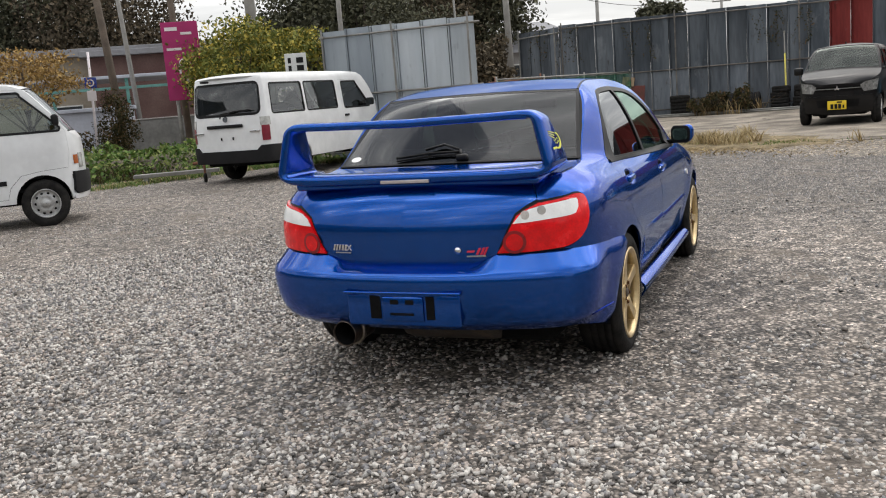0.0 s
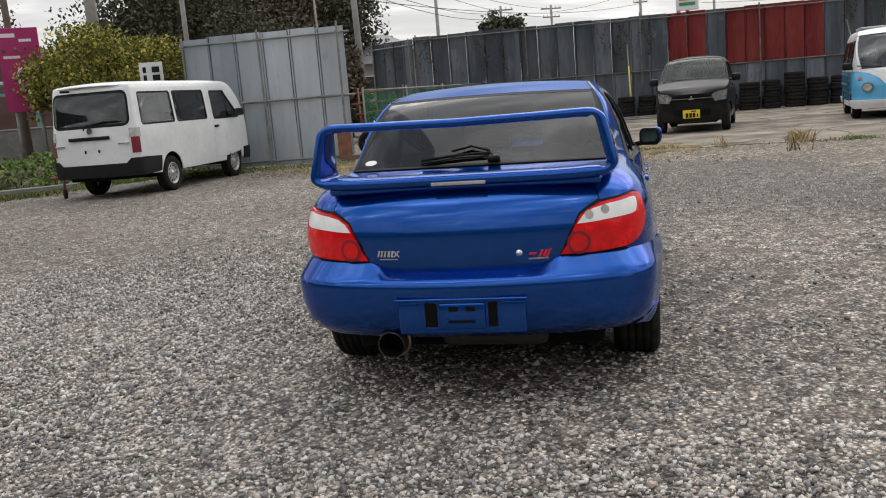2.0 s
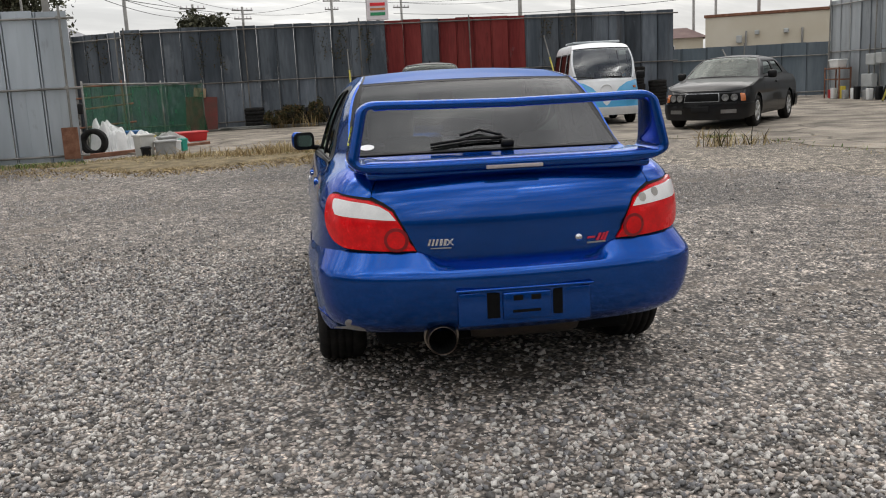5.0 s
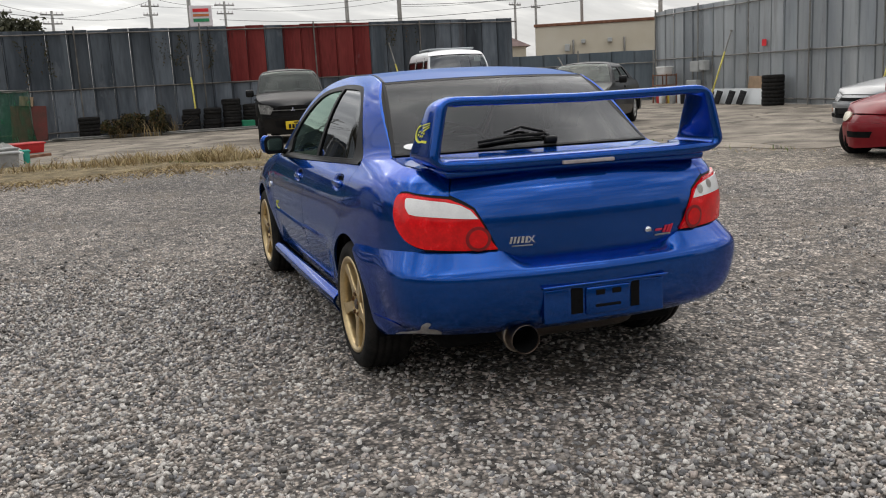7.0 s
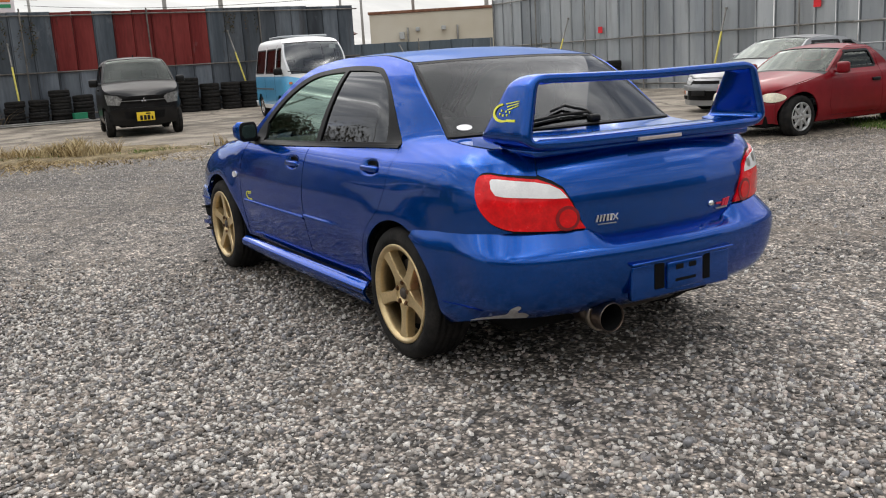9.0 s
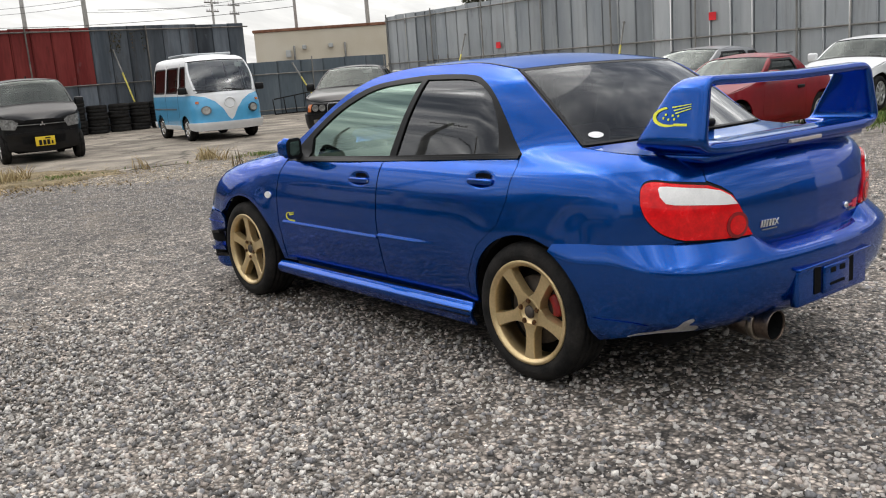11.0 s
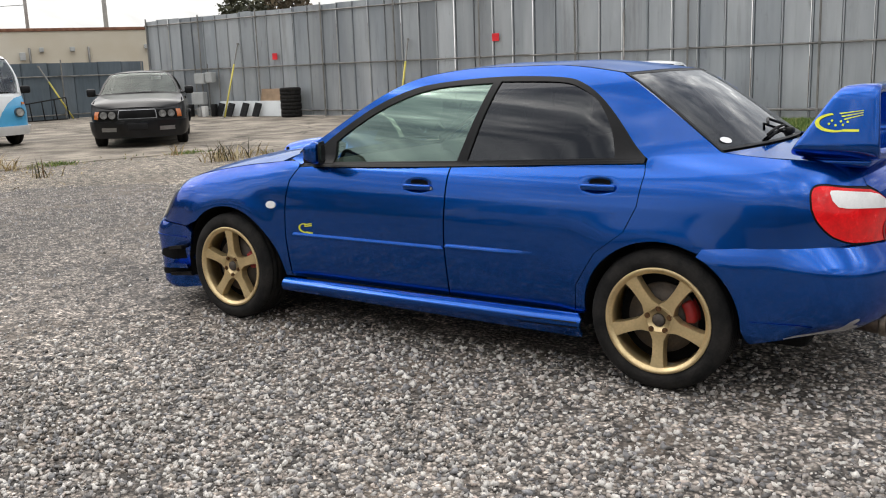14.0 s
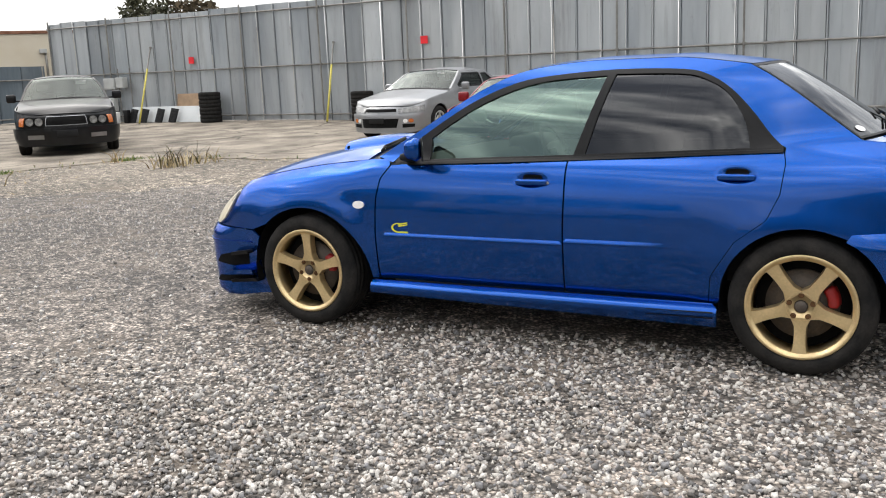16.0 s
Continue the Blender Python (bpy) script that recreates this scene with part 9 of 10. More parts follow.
for a, b in zip(arrow, arrow[1:]):
    tube(bm, (a[0], -0.045, a[1]), (b[0], -0.045, b[1]), 0.032, 8)
v = [bm.verts.new((x, -0.06, z)) for x, z in ((0.06, 2.68), (0.30, 2.68), (0.18, 2.52))]
bm.faces.new(v)
part("turn_arrow", bm, SIGN_WHITE, face, "white turn arrow")
# small white sign by the west fence
root = thing("small_sign", pose(-3.45, 24.2, 0, 0, 0, 5), "small white notice board on a post", "sign")
bm = bmesh.new()
box(bm, -0.28, 0.28, -0.02, 0.02, 1.95, 2.75, 0.006)
face = part("board", bm, WHITE_PLASTIC, root, "white board")
bm = bmesh.new()
tube(bm, (0, 0.04, 0), (0, 0.04, 2.6), 0.03, 8)
part("post", bm, PIPE, root)
for k in range(3):
    bm = bmesh.new()
    box(bm, 0.02, 0.20, -0.03, -0.02, 2.10 + k * 0.2, 2.24 + k * 0.2)
    part("bar", bm, BLACK_TRIM, face)
    bm = bmesh.new()
    box(bm, -0.20, -0.12, -0.03, -0.02, 2.10 + k * 0.2, 2.24 + k * 0.2)
    part("bar", bm, BLACK_TRIM, face)
# round blue road sign
root = thing("road_sign", pose(-9.35, 25.3, 0, 0, 2, 10), "small blue road sign on a white post", "sign")
bm = bmesh.new()
tube(bm, (0, 0, 0), (0, 0, 3.3), 0.035, 8)
part("post", bm, SIGN_WHITE, root, "", True)
bm = bmesh.new()
box(bm, -0.16, 0.16, -0.05, -0.03, 2.32, 2.62, 0.03)
part("plate", bm, material("sign_blue", (0.03, 0.06, 0.30), 0.5), root, "blue plate")
bm = bmesh.new()
lathe(bm, [(0.07, -0.004), (0.10, -0.004), (0.10, 0.004), (0.07, 0.004), (0.07, -0.004)], 20, m=pose(0, -0.06, 2.47, 0, 0, 90))
part("ring", bm, SIGN_WHITE, root)
bm = bmesh.new()
box(bm, -0.12, 0.12, -0.05, -0.03, 1.98, 2.26, 0.006)
part("plate", bm, SIGN_WHITE, root, "white plate")
# tall shop sign far off, plain colours
root = thing("shop_sign", pose(32.7, 67.6, 0, 0, 0, -25), "white shop sign box with plain coloured bars on a pole", "sign")
bm = bmesh.new()
box(bm, -0.85, 0.85, -0.2, 0.2, 6.3, 7.9, 0.05)
face = part("box", bm, SIGN_WHITE, root, "white sign box")
for x0, x1, z0, z1, mt in ((-0.6, 0.6, 7.4, 7.65, RED_TAG), (-0.6, 0.6, 7.05, 7.25, LENS_AMBER), (-0.6, 0.6, 6.65, 6.9, material("sign_green", (0.02, 0.25, 0.10), 0.5))):
    bm = bmesh.new()
    box(bm, x0, x1, -0.23, -0.2, z0, z1)
    part("bar", bm, mt, face)
bm = bmesh.new()
tube(bm, (0, 0, 0), (0, 0, 6.4), 0.15, 10)
part("post", bm, PIPE, root)


def utility_pole(x, y, h, r, mat, arms=2, turn=0.0, lean=0.0, label="grey concrete utility pole with crossarms"):
    root = thing("utility_pole", pose(x, y, 0, 0, lean, turn), label, "pole", "utility poles")
    bm = bmesh.new()
    tube(bm, (0, 0, 0), (0, 0, h), r, 12, r * 0.72)
    part("shaft", bm, mat, root, "", True)
    for i in range(arms):
        z = h - 0.3 - i * 0.7
        bm = bmesh.new()
        box(bm, -0.9 + 0.15 * i, 0.9 - 0.15 * i, -0.05, 0.05, z - 0.05, z + 0.05, 0.01)
        part("crossarm", bm, PIPE, root)
        for sx in (-0.8, -0.4, 0.4, 0.8):
            bm = bmesh.new()
            tube(bm, (sx * (1 - 0.15 * i), 0, z + 0.05), (sx * (1 - 0.15 * i), 0, z + 0.2), 0.04, 8)
            part("insulator", bm, SIGN_WHITE, root)
    return root


utility_pole(-9.55, 28.5, 9.0, 0.13, WOOD_POLE, 0, 0, -4, "weathered brown wooden pole")
utility_pole(-9.95, 31.5, 9.5, 0.09, CONCRETE, 0, 0, -3, "thin grey steel pole")
utility_pole(-7.35, 27.6, 9.0, 0.11, WOOD_POLE, 0, 0, -1, "brown wooden pole beside a sign")
utility_pole(-5.55, 30.4, 11.0, 0.20, CONCRETE, 1, 0, -1, "thick grey concrete utility pole")
utility_pole(-3.3, 36.5, 10.0, 0.11, CONCRETE, 0, 0, 0, "thin grey utility pole")
utility_pole(0.9, 25.2, 5.2, 0.035, PIPE, 0, 0, -1, "slim pipe mast behind the fence")
utility_pole(3.55, 39.0, 10.5, 0.15, CONCRETE, 1, 0, -1)
for x, y, h, r, a in ((24.65, 76.75, 8.2, 0.14, 2), (31.6, 73.9, 9.4, 0.15, 3), (36.8, 71.0, 8.6, 0.13, 2), (45.3, 65.4, 11.5, 0.2, 0), (48.8, 62.6, 14.0, 0.22, 0), (55.9, 55.7, 8.2, 0.13, 2), (57.2, 54.5, 8.6, 0.13, 3), (38.0, 34.3, 9.0, 0.10, 0), (47.3, 35.4, 9.5, 0.16, 2), (34.3, 72.4, 12.0, 0.2, 3), (17.2, 66.0, 7.4, 0.12, 2), (11.3, 60.5, 9.0, 0.14, 2)):
    utility_pole(x, y, h, r, CONCRETE, a, trnd.uniform(-30, 30), 0)

WIRE = material("wire", (0.03, 0.03, 0.03), 0.7)


def wire(a, b, sag, label="thin black overhead wire"):
    cu = bpy.data.curves.new("overhead_wire", "CURVE")
    cu.dimensions = "3D"
    cu.bevel_depth, cu.bevel_resolution = 0.016, 1
    sp = cu.splines.new("POLY")
    n = 20
    sp.points.add(n)
    for i in range(n + 1):
        t = i / n
        p = Vector(a).lerp(Vector(b), t)
        sp.points[i].co = (p.x, p.y, p.z - sag * 4 * t * (1 - t), 1)
    cu.materials.append(WIRE)
    return tagged(new("overhead_wire", cu), label, "wire", "overhead wires")


wire((-5.55, 30.4, 9.2), (-14.0, 27.0, 9.4), 0.6)
wire((-5.55, 30.4, 5.2), (-9.9, 31.5, 7.4), 0.3)
wire((-5.55, 30.4, 10.5), (3.55, 39.0, 6.6), 0.4)
wire((3.55, 39.0, 6.3), (17.2, 66.0, 6.9), 0.5)
wire((3.55, 39.0, 6.0), (17.2, 66.0, 6.5), 0.5)
wire((3.55, 39.0, 5.6), (31.6, 73.9, 7.6), 0.7)
wire((11.3, 60.5, 8.7), (24.65, 76.75, 7.9), 0.4)
wire((11.3, 60.5, 8.0), (24.65, 76.75, 7.2), 0.4)
wire((24.65, 76.75, 7.6), (31.6, 73.9, 8.8), 0.3)
wire((31.6, 73.9, 9.1), (36.8, 71.0, 8.3), 0.3)
wire((36.8, 71.0, 8.0), (48.8, 62.6, 8.2), 0.5)
wire((31.6, 73.9, 8.4), (48.8, 62.6, 8.6), 0.6)
wire((48.8, 62.6, 7.6), (57.2, 54.5, 8.0), 0.3)
wire((57.2, 54.5, 8.3), (47.3, 35.4, 9.0), 0.4)
wire((57.2, 54.5, 7.7), (47.3, 35.4, 8.4), 0.4)
wire((47.3, 35.4, 7.2), (38.0, 34.3, 6.4), 0.2)
wire((47.3, 35.4, 6.6), (34.0, 45.0, 5.9), 0.3)
wire((38.0, 34.3, 5.2), (30.0, 60.0, 6.2), 0.5)

# ---- plants ----
def leaf_material(name, c0, c1, c2):
    m = bpy.data.materials.new(name)
    m.use_nodes = True
    n, l = m.node_tree.nodes, m.node_tree.links
    b = n["Principled BSDF"]
    g, cr = n.new("ShaderNodeNewGeometry"), n.new("ShaderNodeValToRGB")
    e = cr.color_ramp.elements
    e[0].color, e[1].color = (*c0, 1), (*c2, 1)
    k = e.new(0.6)
    k.color = (*c1, 1)
    l.new(g.outputs["Random Per Island"], cr.inputs["Fac"])
    l.new(cr.outputs["Color"], b.inputs["Base Color"])
    b.inputs["Roughness"].default_value = 0.7
    b.inputs["Specular IOR Level"].default_value = 0.15
    return m


LEAF_DARK = leaf_material("dark_foliage", (0.050, 0.052, 0.034), (0.078, 0.080, 0.050), (0.115, 0.110, 0.066))
LEAF_BROWNGREEN = leaf_material("autumn_dark_foliage", (0.060, 0.049, 0.034), (0.094, 0.076, 0.050), (0.14, 0.106, 0.066))
LEAF_YELLOW = leaf_material("yellow_green_foliage", (0.075, 0.095, 0.024), (0.20, 0.21, 0.05), (0.52, 0.40, 0.08))
LEAF_ORANGE = leaf_material("orange_foliage", (0.16, 0.10, 0.04), (0.32, 0.20, 0.07), (0.46, 0.32, 0.12))
LEAF_HEDGE = leaf_material("hedge_foliage", (0.018, 0.022, 0.010), (0.06, 0.055, 0.022), (0.15, 0.09, 0.045))
GRASS_GREEN = leaf_material("green_grass", (0.055, 0.11, 0.025), (0.13, 0.20, 0.05), (0.27, 0.29, 0.10))
GRASS_STRAW = leaf_material("dead_straw", (0.17, 0.12, 0.06), (0.33, 0.24, 0.12), (0.50, 0.39, 0.20))
GRASS_DRY = leaf_material("dry_grass", (0.26, 0.20, 0.11), (0.44, 0.35, 0.19), (0.60, 0.50, 0.30))
BARK = material("bark", (0.055, 0.042, 0.032), 0.95, scale=6, fine=40, var=0.3, bump=0.6)


def fast_mesh(name, verts, quads, mat):
    """A mesh from arrays of corners and faces of one size."""
    me = bpy.data.meshes.new(name)
    k = quads.shape[1]
    me.vertices.add(len(verts))
    me.vertices.foreach_set("co", np.asarray(verts, dtype=np.float32).ravel())
    me.loops.add(quads.size)
    me.loops.foreach_set("vertex_index", np.asarray(quads, dtype=np.int32).ravel())
    me.polygons.add(len(quads))
    me.polygons.foreach_set("loop_start", np.arange(0, quads.size, k, dtype=np.int32))
    me.polygons.foreach_set("loop_total", np.full(len(quads), k, dtype=np.int32))
    me.update(calc_edges=True)
    me.materials.append(mat)
    return me


def leaves_at(centres, size, rng):
    """Small folded leaves, turned every way, at these places."""
    n = len(centres)
    a = rng.normal(size=(n, 3))
    a /= np.linalg.norm(a, axis=1)[:, None]
    b = np.cross(a, rng.normal(size=(n, 3)))
    b /= np.linalg.norm(b, axis=1)[:, None]
    c = np.cross(a, b)
    s = size * rng.uniform(0.6, 1.4, size=(n, 1))
    p = np.stack([centres - a * s, centres + b * s * 0.55 + c * s * 0.15, centres + a * s, centres - b * s * 0.55 + c * s * 0.15], axis=1)
    return p.reshape(-1, 3), np.arange(n * 4).reshape(-1, 4)


def tree(label, x, y, h, r, base, n, leaf, mat, seed, flat=1.0, clumps=26, trunk=0.18):
    rng = np.random.default_rng(seed)
    root = thing("tree", pose(x, y, 0), label, "tree", "")
    cz, rz = (h + base) / 2, (h - base) / 2
    d = rng.normal(size=(clumps, 3))
    d /= np.linalg.norm(d, axis=1)[:, None]
    rad = rng.uniform(0.35, 1.0, size=(clumps, 1)) ** 0.6
    cc = d * rad * np.array([r, r, rz]) + np.array([0, 0, cz])
    cc[:, 2] = np.maximum(cc[:, 2], base + 0.1)
    bm = bmesh.new()
    bend = rng.uniform(-0.15, 0.15, size=2) * r
    tube(bm, (0, 0, -0.1), (bend[0] * 0.4, bend[1] * 0.4, cz * 0.7), trunk, 10, trunk * 0.7)
    tube(bm, (bend[0] * 0.4, bend[1] * 0.4, cz * 0.7), (bend[0], bend[1], cz + rz * 0.6), trunk * 0.7, 8, trunk * 0.2)
    for q in cc[:min(clumps, 12)]:
        t = rng.uniform(0.35, 0.8)
        s = Vector((bend[0] * 0.4, bend[1] * 0.4, cz * 0.7 * t + cz * 0.15))
        tube(bm, s, Vector(q), trunk * 0.3, 6, trunk * 0.06)
    part("trunk", bm, BARK, root, "brown trunk and limbs", True)
    k = rng.integers(0, clumps, size=n)
    sp = np.clip(rng.normal(size=(n, 3)), -1.7, 1.7) * np.array([r, r, rz * flat]) * rng.uniform(0.13, 0.26, size=(clumps, 1))[k]
    pts = cc[k] + sp
    pts[:, 2] = np.maximum(pts[:, 2], base * 0.8)
    v, f = leaves_at(pts, leaf, rng)
    ob = new("crown", fast_mesh("crown", v, f, mat))
    ob.parent = root
    return root


tree("small garden tree turning yellow and green", -5.35, 25.7, 3.85, 1.6, 1.3, 13000, 0.060, LEAF_YELLOW, 1, clumps=34, trunk=0.09)
tree("small garden tree with yellowing leaves", -4.1, 27.6, 3.6, 1.35, 1.4, 9000, 0.058, LEAF_YELLOW, 2, clumps=20, trunk=0.07)
tree("orange autumn tree with thin branches", -10.6, 24.2, 3.5, 1.45, 1.7, 5200, 0.048, LEAF_ORANGE, 3, clumps=34, flat=0.6, trunk=0.07)
tree("clipped brown-green shrub beside the bank", -8.9, 25.7, 2.15, 0.62, 0.2, 5000, 0.036, LEAF_HEDGE, 4, clumps=18, trunk=0.06)
tree("brown-green shrub with dry leaves", -10.2, 25.2, 1.5, 0.8, 0.15, 2200, 0.06, LEAF_HEDGE, 5, clumps=18, trunk=0.05)
for i, (x, y, h, r) in enumerate(((-31, 52, 11.5, 4.5), (-26, 50, 11.5, 4.6), (-21.5, 52, 11, 4.4), (-17.5, 51, 10.5, 3.8), (-14.6, 53.5, 4.6, 2.6), (-24, 58, 13, 5), (-12.2, 56, 4.6, 2.4),
                                  (-7.0, 54, 9.0, 3.3), (-3.6, 52, 9.0, 3.8), (0.0, 53, 9.0, 4.0), (3.4, 54, 9.0, 3.0), (-1.5, 57, 9.5, 4.2), (-5.5, 58, 9.5, 3.6))):
    tree("tall dark wood tree behind the yard", x, y, h, r, 1.2, 15000, 0.125, LEAF_DARK if i % 3 else LEAF_BROWNGREEN, 20 + i, clumps=64, trunk=0.3)
for i, (x, y, h, r) in enumerate(((0.6, 44, 5.2, 1.6), (2.6, 36.5, 3.3, 1.1), (-1.4, 41, 6.0, 1.8), (1.9, 31.5, 2.6, 0.9))):
    tree("low dark shrub tree behind the fence gap", x, y, h, r, 0.3, 4500, 0.095, LEAF_BROWNGREEN if i % 2 else LEAF_DARK, 50 + i, clumps=22, trunk=0.1)
tree("round dark green tree far behind the fence", 12.3, 48.5, 5.3, 1.35, 2.6, 3600, 0.11, LEAF_DARK, 60, clumps=22, trunk=0.14)
tree("dark garden tree behind the east fence", 37.6, 22.4, 5.2, 1.6, 2.2, 2400, 0.14, LEAF_DARK, 61, clumps=20, trunk=0.14)
tree("dark garden tree behind the east fence", 36.2, 19.8, 4.6, 1.4, 2.0, 2000, 0.14, LEAF_BROWNGREEN, 62, clumps=18, trunk=0.12)

for i, (x, y, h, r) in enumerate(((9.2, 29.3, 0.75, 0.42), (8.6, 29.5, 0.6, 0.35), (9.9, 28.9, 0.95, 0.28))):
    tree("leafy dark green weed bush before the tyre stacks", x, y, h, r, 0.08, 800, 0.045, LEAF_HEDGE, 70 + i, clumps=14, trunk=0.015)

# dead vine on the north fence
def vine(x, y, z0, z1, seed):
    rng = np.random.default_rng(seed)
    root = thing("vine", pose(0, 0, 0), "dead brown vine hanging on the old fence", "vine", "dead vines")
    pts = []
    for k in range(9):
        px, pz = x + rng.uniform(-0.5, 0.5), z1
        for j in range(26):
            px += rng.uniform(-0.07, 0.07)
            pz -= rng.uniform(0.0, 0.09)
            if pz < z0:
                break
            pts.append((px, y - (px - x) * 0.382 - 0.06 + rng.uniform(-0.04, 0.02), pz))
    v, f = leaves_at(np.array(pts), 0.032, rng)
    ob = new("leaf_mass", fast_mesh("leaf_mass", v, f, LEAF_HEDGE))
    ob.parent = root
    tagged(ob, kind="stuff")
    return root


vine(4.9, 32.55, 0.8, 3.4, 1)
vine(4.2, 33.4, 0.6, 3.4, 2)
vine(12.0, 29.8, 1.2, 3.25, 3)
vine(11.0, 30.2, 2.2, 3.25, 4)
vine(18.6, 27.3, 2.6, 3.3, 5)
vine(7.2, 31.6, 1.6, 3.2, 6)


def tufts(name, label, spots, n, h, mat, seed, spread=0.35, kind="stuff"):
    """Blades of grass round these spots: x, y, reach, share."""
    rng = np.random.default_rng(seed)
    w = np.array([s[3] for s in spots], dtype=float)
    k = rng.choice(len(spots), size=n, p=w / w.sum())
    c = np.array([[s[0], s[1]] for s in spots])[k]
    rr = np.array([s[2] for s in spots])[k]
    xy = c + rng.normal(size=(n, 2)) * rr[:, None] * 0.5
    hh = h * rng.uniform(0.35, 1.2, size=n)
    a = rng.uniform(0, 2 * np.pi, size=n)
    lean = rng.normal(size=(n, 2)) * spread * hh[:, None]
    wd = 0.006 + 0.006 * rng.random(n)
    base = np.stack([xy[:, 0], xy[:, 1], np.zeros(n)], 1)
    side = np.stack([np.cos(a) * wd, np.sin(a) * wd, np.zeros(n)], 1)
    mid = base + np.concatenate([lean * 0.35, (hh * 0.6)[:, None]], 1)
    tip = base + np.concatenate([lean, hh[:, None]], 1)
    v = np.stack([base - side, base + side, mid + side * 0.8, mid - side * 0.8, tip], 1).reshape(-1, 3)
    i0 = np.arange(n) * 5
    q = np.stack([i0, i0 + 1, i0 + 2, i0 + 3], 1)
    t = np.stack([i0 + 3, i0 + 2, i0 + 4, i0 + 4], 1)
    me = bpy.data.meshes.new(name)
    tri = np.concatenate([np.stack([i0, i0 + 1, i0 + 2], 1), np.stack([i0, i0 + 2, i0 + 3], 1), np.stack([i0 + 3, i0 + 2, i0 + 4], 1)])
    ob = new(name, fast_mesh(name, v, tri, mat))
    return tagged(ob, label, "grass", kind=kind)


def run(pts, step, reach, share=1.0):
    out = []
    for (x0, y0), (x1, y1) in zip(pts, pts[1:]):
        n = max(1, int(math.hypot(x1 - x0, y1 - y0) / step))
        for i in range(n):
            x, y = x0 + (x1 - x0) * i / n, y0 + (y1 - y0) * i / n
            out.append((x, y, reach, share * (0.12 + 3.0 * max(0.0, noise.noise(Vector((x * 1.3, y * 1.3, 4.7)))))))
    return out


EDGE = [(2.2, 21.0), (3.0, 19.8), (4.4, 18.2), (6.4, 15.9), (8.6, 14.75), (10.9, 13.1), (10.6, 11.2), (10.0, 9.6), (10.0, 7.9)]
tufts("dry_grass", "dry straw-coloured weeds along the concrete edge", run(EDGE, 0.3, 0.6, 0.3) + [(3.4, 19.0, 1.1, 6), (4.6, 18.2, 1.0, 7), (2.6, 19.6, 1.1, 5), (5.4, 17.4, 0.4, 5), (6.4, 16.2, 0.4, 3)], 1500, 0.085, GRASS_DRY, 1, 0.9)
tufts("dry_grass", "flattened dead grass and straw along the concrete edge", run(EDGE, 0.25, 0.7, 0.5) + run([(1.2, 19.0), (3.0, 18.4), (4.6, 18.4), (5.8, 17.2), (6.2, 16.0)], 0.3, 1.5, 3.0) + run([(2.0, 19.8), (4.4, 19.6), (6.2, 18.2)], 0.3, 1.0, 2.0), 16000, 0.05, GRASS_STRAW, 11, 1.8)
tufts("dry_grass", "taller dry weeds at the concrete edge", [(4.0, 18.4, 0.45, 2), (5.3, 17.0, 0.22, 2), (3.1, 19.2, 0.4, 1), (8.4, 14.6, 0.2, 0.6), (10.6, 12.9, 0.25, 0.6), (7.2, 15.3, 0.2, 0.5), (3.6, 18.8, 0.35, 2), (4.9, 18.1, 0.3, 2), (2.6, 19.3, 0.4, 1.5), (4.3, 18.9, 0.25, 1.5), (5.9, 16.9, 0.2, 1.2)], 620, 0.26, GRASS_STRAW, 2, 0.7)
tufts("dry_weeds", "clumps of tall straw-brown weeds at the concrete edge", [(9.4, 11.5, 0.3, 0.35), (9.9, 11.3, 0.35, 0.3), (7.4, 13.4, 0.25, 0.12), (5.3, 17.5, 0.34, 3), (5.5, 16.8, 0.3, 1.5), (8.5, 15.0, 0.2, 0.8), (6.4, 18.6, 0.2, 0.8), (4.6, 18.6, 0.3, 1.2)], 1150, 0.26, GRASS_DRY, 14, 0.5)
tufts("dry_weeds", "thin brown weed stalks at the concrete edge", [(9.45, 11.5, 0.25, 1.5), (10.0, 11.2, 0.3, 0.7), (7.35, 13.4, 0.15, 0.6), (5.3, 17.5, 0.3, 0.7)], 60, 0.34, LEAF_HEDGE, 15, 0.5)
tufts("dry_grass", "loose straw trodden into the gravel beside the verge", run([(-0.2, 19.8), (0.9, 18.3), (2.3, 17.0), (3.6, 16.6), (4.6, 16.8), (5.2, 15.4), (6.8, 14.6), (8.2, 13.6)], 0.25, 1.3), 5200, 0.045, GRASS_STRAW, 12, 2.2)
tufts("green_weeds", "green weeds along the concrete edge", run(EDGE, 0.4, 0.3) + [(9.2, 14.3, 0.3, 6), (10.9, 12.8, 0.3, 6), (6.0, 16.0, 0.3, 4)], 1300, 0.08, GRASS_GREEN, 3)
tufts("dry_weeds", "tall dead weed stems before the tyres", [(9.2, 29.2, 0.3, 2), (8.8, 29.5, 0.25, 2), (10.4, 28.9, 0.12, 1), (9.6, 28.8, 0.2, 1)], 150, 0.55, GRASS_STRAW, 4, 0.45)
tufts("grass_verge", "mixed green and yellow grass along the left verge", run([(-12.5, 15.0), (-8.6, 17.6), (-6.4, 19.4), (-4.6, 21.6), (-2.6, 22.0), (1.0, 20.7)], 0.22, 0.55) + run([(-11.0, 19.5), (-8.0, 21.5), (-5.5, 22.6)], 0.3, 1.2, 1.4), 30000, 0.085, GRASS_GREEN, 5, 0.9)
tufts("grass_verge", "yellowed grass on the left verge", run([(-10.5, 16.6), (-8.0, 18.2), (-6.0, 20.0), (-4.4, 21.8)], 0.25, 0.6) + run([(-2.4, 21.6), (1.1, 20.4), (2.4, 20.6)], 0.2, 0.35), 6000, 0.075, GRASS_DRY, 6)
